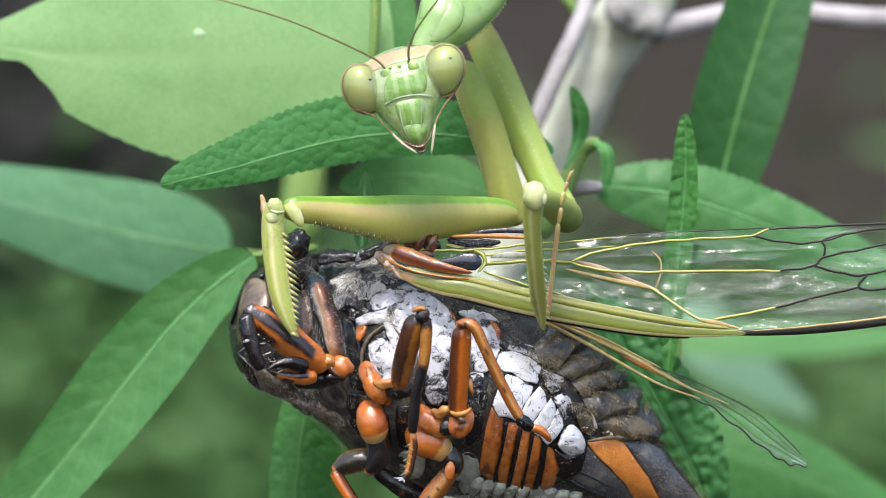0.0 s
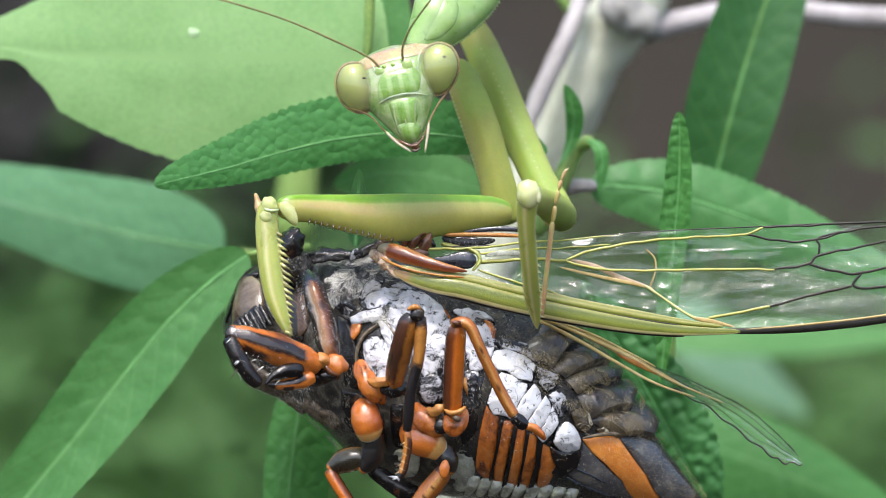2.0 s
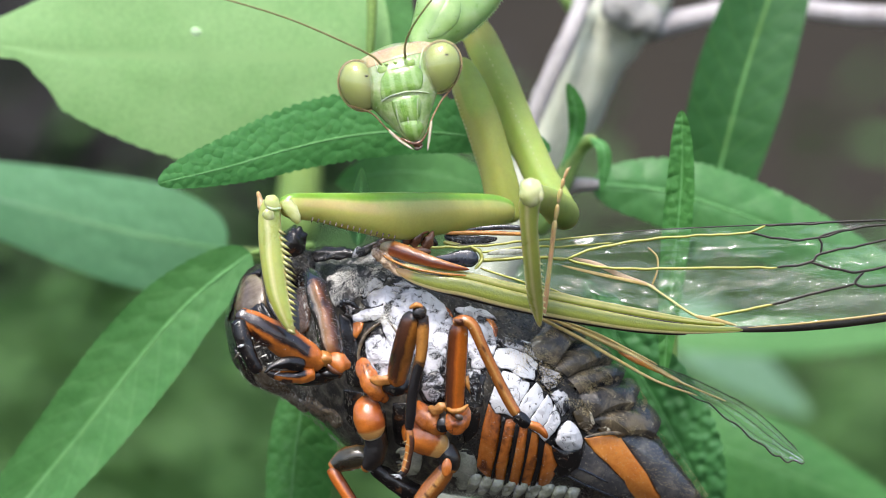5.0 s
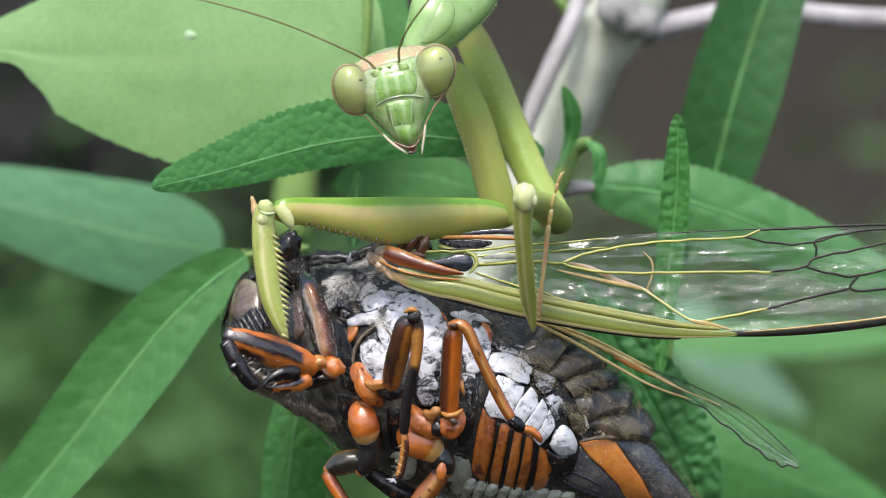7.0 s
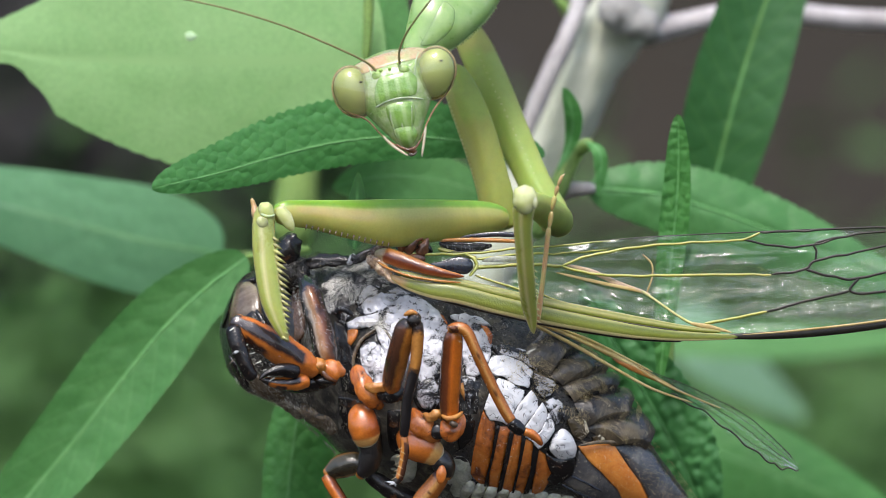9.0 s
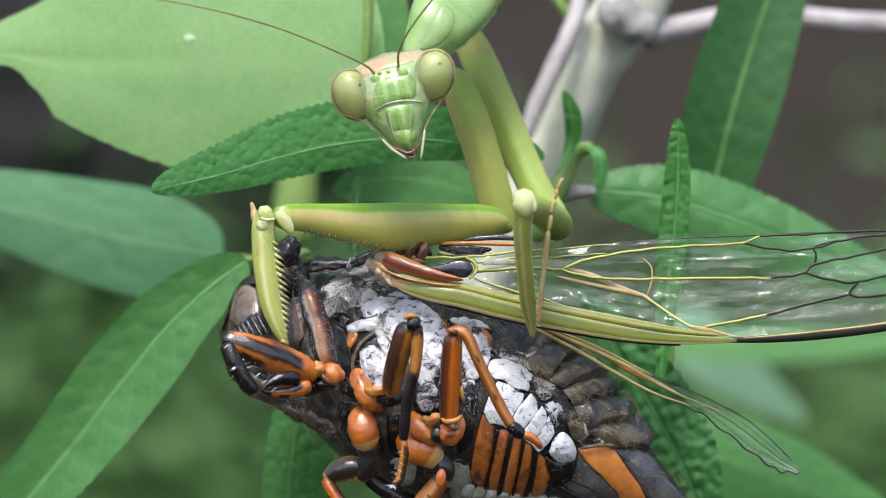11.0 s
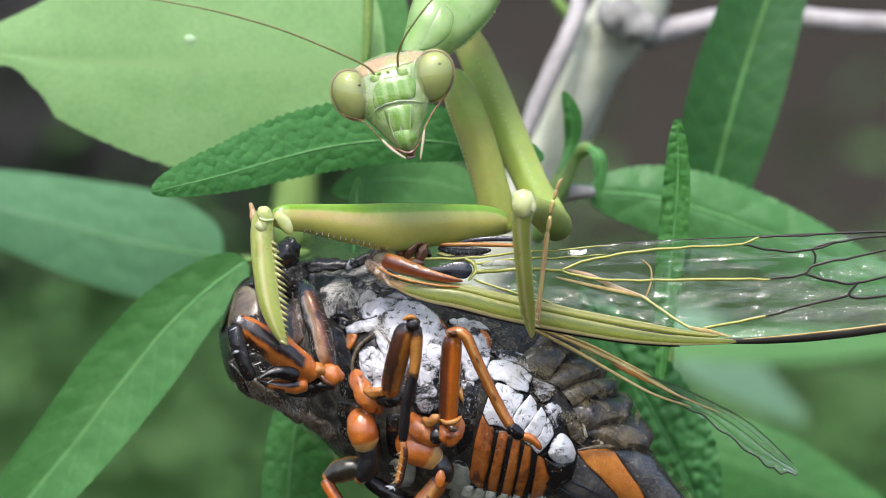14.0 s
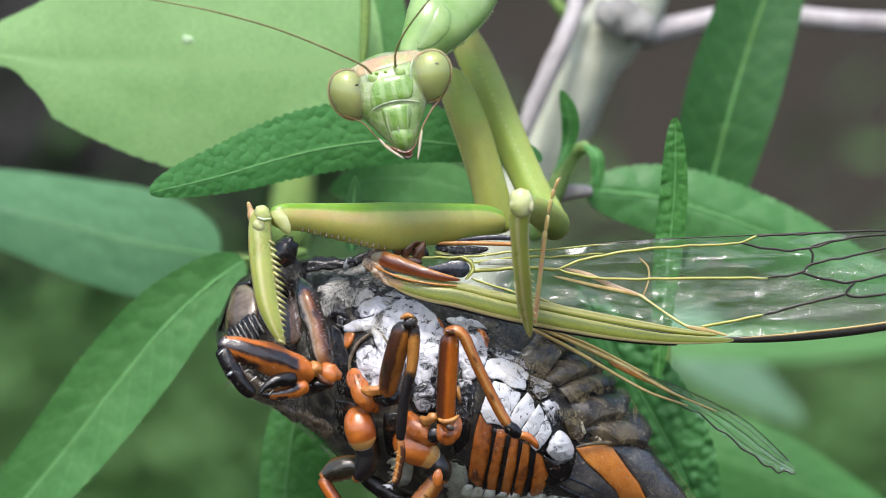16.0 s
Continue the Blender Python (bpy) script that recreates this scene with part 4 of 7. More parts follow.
leaf("green leaf with toothed edge, out of focus", "leaf_toothed", [(12.87, 25.6, 5.17), (18.84, 26.3, 4.71), (25.54, 27.0, 2.62), (32.27, 27.7, 0.05), (41.41, 28.4, -4.01)], 3.32, 3.32, tilt=10, cup=-0.8, rows=90, cols=18, fat=0.45, quilt=0.2, cell=2, seed=7, teeth=36, tooth=0.07, blunt=0.6)
leaf("dark green lance-shaped leaf, out of focus", "leaf_dark", [(21.71, 36.1, -1.9), (23.56, 36.1, 4.43), (25.27, 35.4, 11.23), (27.02, 35.4, 17.3), (29.74, 36.1, 25.36), (31.98, 36.8, 32.23)], 4.32, 3.82, tilt=-6, cup=0.8, rows=60, cols=18, fat=0.5, seed=8, blunt=0.6, thick=0.12)
leaf("dark green quilted leaf behind the abdomen", "leaf_shade", [(11.91, 17, -2.75), (15.17, 17, -8.33), (18.43, 17, -13.92), (20.99, 17, -19.03), (22.44, 18, -24.21)], 3.6, 3.2, tilt=-20, cup=-0.6, rows=110, cols=34, fat=0.5, quilt=0.32, cell=0.8, thick=0.032, rib_skin="rib_dark", seed=9, teeth=24, tooth=0.08)
leaf("bright green leaf, out of focus", "leaf_young", [(18.79, 60, -16.38), (26.49, 60, -18.69), (33.68, 60, -21.41), (44.14, 62, -25.73)], 4.4, 5.0, tilt=8, cup=-1, rows=40, cols=14, fat=0.45, seed=10)
leaf("light green leaf, far out of focus", "leaf_side", [(18.34, 120, -9.69), (31.11, 120, -9.46), (40.55, 122, -9.26), (53.57, 124, -8.83)], 1.9, 1.9, tilt=10, rows=30, cols=12, fat=0.5, seed=11)
leaf("frosty light green leaf, far out of focus", "frost", [(25.83, 170, -7.57), (29.65, 170, -10.75), (34.22, 172, -14.11), (42.17, 176, -19.22)], 4.4, 3.0, tilt=10, rows=30, cols=12, fat=0.4, seed=12)
leaf("light green leaf behind the grip, out of focus", "leaf_side", [(-8.79, 28, 5.3), (-4.02, 29, 6.27), (0.77, 30, 5.81), (5.1, 31, 4.38)], 2.4, 2.4, tilt=0, rows=30, cols=12, fat=0.5, seed=13)
leaf("pale leaf above the grip, out of focus", "leaf_side", [(-3.98, 24, 24.65), (-4.45, 24, 19.92), (-5.16, 24, 16.61), (-6.36, 25, 12.85)], 2.6, 2.6, tilt=10, rows=30, cols=12, fat=0.5, seed=14)
leaf("small green leaf tip, out of focus", "leaf_dark", [(-6.69, 16, 0.05), (-6.59, 16, 2.37), (-6.45, 16, 4.46), (-6.36, 16, 6.45)], 0.9, 0.9, tilt=10, rows=24, cols=10, fat=0.4, seed=15)

shrub = thing("shrub_stem", (10.41, 32, 5.35), "pale grey-green woody shrub stem with a fork", "stem")
part("stem", tube([(2.81, 50, -5.98, 2.11), (8.59, 50, 6.08, 2.51), (11.35, 50, 11.85, 2.81), (13.96, 50, 17.13, 3.01), (16.47, 50, 20.64, 3.11), (18.93, 51, 25.22, 3.02)], 20, 7, rough=0.12), "bark", shrub)
part("trunk", tube([(2.91, 50, -5.73, 2.11), (0.8, 50, -16.02, 2.41), (0.3, 52, -33.24, 2.62), (4, 60, -200, 3.2), (2, 75, -500, 4.2), (0, 80, -800, 5.5), (0, 82, -1010, 7)], 16, 6, rough=0.12), "bark", shrub)
part("side_stem", tube([(7.48, 44, 9.46, 0.64), (8.82, 44, 12.69, 0.79), (10.6, 44, 16.9, 0.84), (12.22, 45, 20.41, 0.79), (12.99, 46, 23.94, 0.75)], 14, 6, rough=0.2), "bark_violet", shrub, "violet-grey stripped bark ridge")
part("branch", tube([(17.88, 50, 19.39, 1.71), (20.94, 51, 19.93, 1.11), (25.53, 52, 20.99, 0.96), (31.14, 53, 21.28, 0.91), (36.2, 53, 20.78, 0.96), (43.37, 54, 20.42, 0.91)], 14, 6, rough=0.1), "bark_violet", shrub)
part("node_bark", tube([(14.2, 45, 20.66, 0.99), (16.19, 45, 20.81, 1.69), (18.28, 45, 19.82, 1.49), (19.11, 46, 18.47, 0.6)], 14, 6, rough=0.5), "bark_grey", shrub, "cracked grey bark at the fork")
part("twig", tube([(10.25, 46, 22.95, 0.4), (11.5, 46, 21.2, 0.5), (12.52, 47, 19.51, 0.5)], 10, 5), "stalk", shrub)
part("twig", tube([(9.56, 26, 4.56, 0.71), (11.43, 25, 5.12, 0.66), (13.57, 25, 5.17, 0.47)], 10, 5), "bark_violet", shrub)
part("shoot", tube([(8.33, 24, 0.99, 0.76), (10.22, 24, 5.25, 0.85), (11.64, 24, 8.09, 0.66), (13.03, 23, 9.02, 0.57)], 12, 6), "stalk", shrub, "green side shoot")
leaf("small curled green leaf on the side shoot", "leaf_young", [(10.17, 22, 6.64), (11.21, 22, 9), (11.37, 21, 11.32), (10.62, 21, 13.58)], 0.8, 0.9, tilt=30, rows=30, cols=10, fat=0.6, seed=16)
leaf("small curled green leaf on the side shoot", "leaf_young", [(12.53, 22, 9), (13.53, 21, 8.27), (13.72, 21, 6.63), (13.44, 21, 4.51)], 0.7, 0.7, tilt=30, rows=30, cols=10, fat=0.5, seed=17)
part("stalk", tube([(-5.56, 19, 22.49, 0.47), (-5.61, 19, 18.75, 0.42), (-5.8, 19, 15.48, 0.37)], 10, 5), "stalk", shrub)
part("stalk", tube([(-13.73, 75, 0.05, 2.12), (-13.2, 75, 4.82, 2.01), (-12.67, 75, 10.13, 1.8)], 12, 5), "stalk", shrub)
part("stalk", tube([(-0.7, 45, 1.04, 0.89), (-2.19, 45, 5.02, 0.84), (-3.92, 45, 8.99, 0.7)], 12, 5), "stalk", shrub)
part("stalk", tube([(19.12, 22, -12.2, 0.66), (19.22, 22, -8.43, 0.66), (19.36, 22, -5.6, 0.57)], 12, 5), "stalk", shrub)

# ---- the mantis ----
mantis = thing("praying_mantis", (2.52, 4, 19.88), "pale green praying mantis gripping a cicada", "mantis")

SHIELD_NODES = [(-1.88, 0, 15.58, 0.8, 0.89), (-0.54, 1, 17.14, 1.97, 1.52), (0.81, 2, 18.98, 2.78, 2.06), (2.16, 4, 21.24, 3.25, 2.25), (4, 7, 25.03, 3.27, 2.5), (6.25, 12, 30.85, 2.76, 2.3), (7.69, 15, 34.32, 0.93, 0.93)]

shield = Loft(SHIELD_NODES)
bm = hull(shield, 0, 6, 40, 32, 0.06, 1.2)
prothorax = part("prothorax", bm, "shield", mantis, "pale green shield with a toothed rim")
bm = bmesh.new()
for k in range(26):
    s = 0.7 + k * 0.09
    spike(shield.point(s, radians(-80)), shield.point(s - 0.02, radians(-88), 0.2), 0.11, bm)
tagged(part("rim_teeth", bm, "shield", prothorax), kind="stuff")
part("keel", plate(shield, [(0.63, -1.25), (2.29, 11.25), (2.29, -11.25), (1.69, -28.75), (0.93, -27.5)], 0.02, crown=0.06), "shield", prothorax)

coxa_right = part("coxa", tube([(2.41, 15, 18.58, 1.02), (3.42, 14, 16.68, 1.3), (4.88, 12.5, 13.4, 1.34), (6.6, 11, 9.22, 1.29), (8.22, 9, 5.52, 1.24), (9.54, 7, 3.0, 1.28), (9.89, 6.5, 1.63, 0.91)], 26, 6, flat=0.7, keel=0.12), "limb", mantis, "smooth yellow-green foreleg base")
coxa_left = part("coxa", tube([(1.41, 10, 15.15, 0.82), (2.33, 9, 12.83, 1.28), (3.56, 8.5, 9.62, 1.37), (4.64, 8, 5.97, 1.32), (5.28, 8, 3.23, 1.37), (5.37, 7.5, 1.86, 0.91)], 26, 6, flat=0.7, keel=0.12), "limb_pale", mantis, "smooth yellow-green foreleg base")


def thorns(rows, parent, material, name="spine"):
    """Spines given by root and tip, each a part of its own."""
    for root, tip, r in rows:
        part(name, spike(root, tip, r), material, parent)


def along(a, b, k):
    return tuple(p + (q - p) * k for p, q in zip(a, b))


# bead rows on the coxae
bm = bmesh.new()
for k in range(20):
    p = along((3.87, 12.7, 16.17), (8.31, 9.2, 6.44), k / 19)
    ball((p[0] - 0.25, p[1] - 0.9, p[2]), (0.06, 0.05, 0.05), 0, bm, 6, 5)
tagged(part("bead_row", bm, "tibia", coxa_right), kind="stuff")
bm = bmesh.new()
for k in range(22):
    p = along((1.09, 8.4, 12.44), (3.46, 7.8, 5.42), k / 21)
    ball(p, (0.09, 0.08, 0.07), 0, bm, 6, 5)
tagged(part("bead_row", bm, "tibia", coxa_left), kind="stuff")

femur_left = part("femur", tube([(5.94, 6.5, 2.59, 0.73), (4.43, 5, 2.76, 1.27), (0.72, 2, 2.6, 1.57), (-3.08, -0.5, 2.36, 1.83), (-6.4, -2, 2.62, 1.51), (-9.48, -3, 3.01, 1.11), (-11.58, -4, 3.09, 0.97), (-12.55, -4, 3.05, 0.57)], 28, 6, flat=0.5, keel=0.06), "femur", mantis, "green and ochre two-toned grasping thigh")
rows = []
for k in range(15):
    p = along((-9.91, -3.6, 1.9), (-3.51, -1.5, 0.49), k / 14)
    h = 0.2 if k % 2 else 0.4
    rows.append(((p[0], p[1] - 0.6, p[2] + 0.3), (p[0] - 0.14, p[1] - 0.75, p[2] + 0.05 - h * 0.6), 0.08))
thorns(rows, femur_left, "spine_dark")

tibia_left = part("tibia", tube([(-12.98, -4.5, 3.58, 0.71), (-13.28, -4.8, 2.34, 0.88), (-13.13, -5.2, -0.4, 0.93), (-12.68, -5.6, -3.48, 0.84), (-11.97, -5.8, -5.68, 0.53), (-11.35, -5.8, -6.91, 0.18)], 18, 6, flat=0.6), "tibia", mantis, "curved yellow-green grasping shin with dark-tipped teeth")
rows = []
for k in range(17):
    t = k / 16
    p = along((-12.38, -5.2, 1.15), (-11.61, -5.9, -6.55), t)
    bow = math.sin(math.pi * t) * 0.28
    size = 0.6 + 0.5 * math.sin(math.pi * min(t * 1.1, 1))
    rows.append(((p[0] - 0.2 + bow * 0.2, p[1], p[2]), (p[0] + size * 0.85 + bow * 0.2, p[1] - 0.1, p[2] - size * 0.6), 0.2))
thorns(rows, tibia_left, "tooth", "tooth")
part("knee", ball((-13.09, -5, 3.31), (0.62, 0.45, 0.72), -20, None, 22, 16, 0.25), "knee", tibia_left, "pale glassy knee")
part("knee_lobe", ball((-13.31, -5.1, 2.34), (0.55, 0.4, 0.5), 10, None, 18, 12, 0.25), "knee", tibia_left)
part("knee_lobe", tube([(-12.18, -4.6, 3.49, 0.44), (-11.65, -4.7, 2.87, 0.53), (-11.2, -4.7, 2.16, 0.4), (-11.03, -4.6, 1.72, 0.18)], 16, 6, flat=0.5, rough=0.15), "knee", femur_left)
part("knee_fold", tube([(-13.47, -5.6, 3.04, 0.09), (-12.93, -5.8, 2.86, 0.11), (-12.32, -5.6, 2.95, 0.09)], 8, 5), "ridge", tibia_left)
part("tarsus", tube([(-13.54, -3.5, 2.48, 0.31), (-13.91, -3.2, 3.06, 0.4), (-14.09, -3, 3.68, 0.22), (-14.27, -3, 4.25, 0.18)], 8, 4), "tarsus", mantis)

femur_right = part("femur", tube([(10.17, 6.5, 1.86, 0.91), (9.74, 4.0, 2.75, 1.35), (8.46, -3, 3.5, 1.2), (7.34, -8.5, 3.88, 1.05), (6.96, -10.5, 4.17, 0.74)], 22, 6, flat=0.9), "limb", mantis)
part("knee", ball((6.99, -11, 4.12), (0.95, 0.8, 1.15), 0, None, 20, 14, 0.12), "knee", femur_right, "pale glossy knee")
part("knee_bump", ball((6.33, -11.3, 3.95), (0.26, 0.3, 0.5), 0), "knee", femur_right)
part("knee_bump", ball((7.77, -11.3, 3.86), (0.26, 0.3, 0.5), 0), "knee", femur_right)
tibia_right = part("tibia", tube([(6.95, -10.6, 3.87, 0.91), (6.88, -9.8, 1.79, 0.7), (7.13, -8, -1.27, 0.66), (7.43, -6, -3.91, 0.62), (7.67, -5, -5.33, 0.4), (7.81, -4.5, -6.31, 0.13)], 16, 6, flat=0.9), "tibia", mantis)
rows = []
for k in range(9):
    p = along((7.79, -8, -1.27), (8.11, -5, -5.25), k / 8)
    rows.append(((p[0] - 0.15, p[1], p[2]), (p[0] + 0.3, p[1] - 0.4, p[2] - 0.25), 0.1))
thorns(rows, tibia_right, "tibia", "tooth")
tarsus = part("tarsus", tube([(8.12, -4.5, -5.47, 0.23), (8.46, -5, -2.6, 0.19), (8.81, -5.5, 0.48, 0.19), (8.98, -5.8, 2.02, 0.23)], 10, 5), "tarsus", mantis, "thin jointed foot")
for a, b in (((8.98, -5.8, 1.89, 0.16), (9.19, -6, 3.21, 0.23)), ((9.19, -6, 3.3, 0.16), (9.45, -6.2, 4.44, 0.23)), ((9.45, -6.2, 4.44, 0.13), (9.66, -6.4, 5.23, 0.19)), ((9.66, -6.4, 5.23, 0.13), (10.01, -6.6, 6.06, 0.16))):
    part("joint", tube([a, along(a, b, 0.5), b], 8, 3), "tarsus", tarsus)
part("claw", spike((9.93, -6.5, 5.84), (10.23, -6.6, 6.19), 0.12), "tarsus", tarsus)


def clear_skin(name, bm, material, parent, label):
    """A clear layer that lets the light through to what it covers."""
    ob = part(name, bm, material, parent, label)
    ob.visible_shadow = False


# head
HEAD_NODES = [(-3.85, -4, 15.69, 0.62, 0.62), (-3.71, -4.4, 15.19, 2.74, 1.5), (-3.39, -5, 14.06, 3.79, 2.03), (-3.04, -5.4, 12.6, 3.52, 2.03), (-2.68, -5.7, 11.27, 2.64, 1.76), (-2.33, -6, 9.94, 1.76, 1.41), (-1.98, -6.2, 8.75, 1.01, 1.05), (-1.76, -6.3, 7.87, 0.44, 0.62), (-1.67, -6.3, 7.51, 0.13, 0.18)]

skull = Loft(HEAD_NODES)
NECK = (-2.18, -2, 16.26)
head = part("head", hull(skull, 0, 8, 56, 40, 0.03, 0.8), "face", mantis, "pale green triangular head with rosy edges", NECK)
part("crown", plate(skull, [(1.3, -86.25), (0.62, -38.75), (0.68, 67.5), (1.54, 88.75), (1.73, 36.25), (1.67, -2.5), (1.76, -38.75)], 0.04, crown=0.08), "rose", head, "rosy brown crown")
eye_left = part("eye", ball((-6.2, -5.9, 12.45), (1.50, 1.22, 1.92), -24, None, 32, 22), "eye", head, "large glassy olive-green compound eye")
part("eye_spot", ball((-5.65, -7.18, 13.15), (0.15, 0.08, 0.08), 0, None, 8, 6), "spine_dark", eye_left)
eye_right = part("eye", ball((0, -5.9, 13.9), (1.56, 1.22, 1.96), 18, None, 32, 22), "eye", head, "large glassy olive-green compound eye")
part("eye_spot", ball((0.57, -7.05, 14.82), (0.15, 0.08, 0.08), 0, None, 8, 6), "spine_dark", eye_right)
clear_skin("cornea", ball((-6.24, -6, 12.49), (1.66, 1.35, 2.08), -24, None, 40, 28), "cornea", eye_left, "clear glossy eye surface")
clear_skin("cornea", ball((0.04, -6, 13.94), (1.72, 1.35, 2.12), 18, None, 40, 28), "cornea", eye_right, "clear glossy eye surface")
for eye, (cx, cy, cz), (rx, rz), turn in ((eye_left, (-6.2, -5.7, 12.45), (1.63, 2.05), -24), (eye_right, (0, -5.7, 13.91), (1.69, 2.09), 18)):
    ring = []
    for k in range(33):
        a, b = 2 * math.pi * k / 32, radians(turn)
        ex, ez = rx * math.cos(a), rz * math.sin(a)
        ring.append((cx + ex * math.cos(b) + ez * math.sin(b), cy, cz - ex * math.sin(b) + ez * math.cos(b), 0.085))
    part("eye_rim", tube(ring, 8, 2), "eye_rim", eye, "thin tan rim of the eye")
part("cheek_rim", tube([(-7.12, -6.4, 10.94, 0.04), (-5.27, -6.5, 10.28, 0.06), (-4.13, -6.6, 9.13, 0.06), (-3.03, -6.8, 8.29, 0.06), (-2.02, -7.1, 7.76, 0.05)], 8, 5), "rim", head)
part("cheek_rim", tube([(1.67, -6, 14.03, 0.04), (1.14, -6, 12.53, 0.06), (0.18, -6.2, 11.3, 0.075), (-0.53, -6.5, 9.97, 0.075), (-0.97, -6.7, 8.74, 0.06), (-1.49, -7.1, 7.85, 0.05)], 8, 5), "rim", head)
part("forehead", plate(skull, [(2.66, -22.5), (2.22, -12.5), (2.22, 5), (2.29, 22.5), (2.75, 31.25), (3.61, 28.75), (3.52, -1.25), (3.68, -33.75)], 0.05, crown=0.12), "face_green", head)
part("brow", tube([(*skull.point(*(s, radians(a)), 0.06), 0.06) for s, a in ((3.71, -37.5), (3.55, -16.25), (3.58, 7.5), (3.8, 30), (3.98, 47.5))], 8, 5), "ridge", head, "pale seam across the face")
part("clypeus", plate(skull, [(3.8, -20), (3.77, 1.25), (3.95, 25), (4.6, 31.25), (5.41, 22.5), (5.25, -30), (4.51, -28.75)], 0.06, crown=0.18), "face_green", head)
part("labrum", plate(skull, [(5.13, -33.75), (5.07, -2.5), (5.34, 26.25), (5.96, 50), (6.61, 15), (6.58, -33.75), (5.9, -50)], 0.06, crown=0.22), "face_green", head)
for a, b in ((((4.08, -16.25)), ((5.78, -36.25))), (((3.98, 3.75)), ((6.12, -12.5))), (((4.11, 21.25)), ((6.02, 18.75)))):
    pts = [skull.point(*(np.array((a[0], radians(a[1]))) * (1 - k) + np.array((b[0], radians(b[1]))) * k), 0.14) for k in (0, 0.33, 0.66, 1)]
    part("face_ridge", tube([(*p, 0.07) for p in pts], 8, 4), "face", head)
part("chin_rim", tube([(-2.98, -6.9, 8.38, 0.04), (-2.46, -7.1, 8.07, 0.09), (-1.84, -7.2, 7.89, 0.11), (-1.32, -7.1, 8.2, 0.09), (-0.88, -6.9, 8.91, 0.04)], 10, 6, flat=0.7), "jaw", head, "dark brown chin")
for side in ([(-5.09, -6.6, 14.44, 0.04), (-4.74, -7, 13.42, 0.07), (-4.52, -7, 12.32, 0.07), (-4.56, -6.9, 11.23, 0.07), (-4.92, -6.6, 10.67, 0.04)], [(-1.19, -6.6, 15.5, 0.04), (-1.45, -7, 14.52, 0.07), (-1.45, -7, 13.42, 0.07), (-1.05, -6.9, 12.41, 0.07), (-0.26, -6.5, 11.81, 0.04)]):
    part("eye_border", tube(side, 8, 5, flat=0.6), "ridge", head, "pale glassy ridge beside the eye")
part("mandible", ball((-1.71, -6.8, 7.86), (0.42, 0.4, 0.3), 20, None, 14, 8), "jaw", head, "dark mouthparts")
part("palp", tube([(-3.95, -6.6, 9, 0.11), (-3.16, -6.9, 8.2, 0.11), (-2.02, -7.2, 7.45, 0.09)], 8, 4), "palp", head)
part("palp", tube([(-0.61, -6.8, 9.7, 0.11), (-0.75, -7, 8.64, 0.11), (-0.92, -7.1, 7.37, 0.08)], 8, 4), "palp", head)
part("lip", tube([(-2.02, -7.3, 7.58, 0.05), (-1.75, -7.5, 7.45, 0.09), (-1.45, -7.5, 7.58, 0.09), (-1.27, -7.3, 7.84, 0.05)], 8, 4), "spine_dark", head, "black curved lip")
part("palp_tip", ball((-1.75, -7.3, 7.54), (0.2, 0.15, 0.12), 0, None, 8, 6), "spine_dark", head)
for c in ((-4.39, -6.95, 13.6), (-2.32, -7, 14.12)):
    part("antenna_socket", ball(c, (0.44, 0.2, 0.4), 0, None, 16, 10), "ocellus", head)
for c in ((-3.42, -7.1, 14.21), (-4.12, -7, 14.08), (-2.72, -7, 14.61)):
    part("ocellus", ball(c, (0.17, 0.1, 0.14), 0, None, 10, 8), "ocellus", head)
ANT = (-4.65, -7.3, 14.16)
antenna_left = part("antenna", tube([(-4.47, -7.3, 13.98, 0.11), (-5.34, -7.6, 14.76, 0.09), (-8.04, -8.5, 16.04, 0.08), (-11.51, -9.5, 17.48, 0.07), (-14.95, -10.5, 18.56, 0.07), (-17.97, -11, 19.32, 0.06), (-23.12, -12, 20.31, 0.05)], 8, 8), "antenna", head, "long thread-like brown antenna", ANT)
antenna_right = part("antenna", tube([(-2.63, -7.3, 14.51, 0.11), (-2.67, -7.8, 15.45, 0.09), (-2.27, -8.6, 16.56, 0.08), (-1.57, -9.6, 17.65, 0.07), (-0.52, -11, 18.97, 0.07), (0.69, -13, 20.34, 0.06)], 8, 8), "antenna", head, "long thread-like brown antenna")

# ---- the cicada ----
BODY_NODES = [(-17.35, 9, -6.12, 0.37, 0.37), (-16.16, 9, -6.25, 3.47, 3.29), (-13.86, 8.5, -6.43, 4.83, 4.56), (-10.11, 8, -6.88, 6.01, 5.65), (-5.64, 7.5, -8.23, 7.55, 7.09), (-1.09, 7, -10.31, 8.63, 7.95), (3.45, 7, -11.95, 8.54, 7.81), (7.99, 7, -13.9, 7.18, 6.81), (12.55, 7.5, -16.19, 5.18, 5.09), (16.67, 8, -18.4, 2.64, 3.01), (19.65, 8.5, -20.24, 1.19, 1.46), (21.27, 9, -21.18, 0.27, 0.27)]

body = Loft(BODY_NODES)
cicada = thing("cicada", (-2, 7, -9.95), "black and orange cicada dusted with white wax", "cicada")
thorax = part("thorax", hull(body, 2.0, 6.1, 60, 56, 0.35, 1.3), "fuzz_dark", cicada, "dark hairy thorax with silvery down")
head_c = part("head", hull(body, 0, 2.4, 34, 48, 0.25, 1.8), "shell", cicada, "blunt black head")
JOINT = (3.45, 7, -11.31)
abdomen = part("abdomen", hull(body, 5.8, 11, 70, 56, 0.08, 1.2), "shell", cicada, "tapering dark abdomen with golden hairs", JOINT)


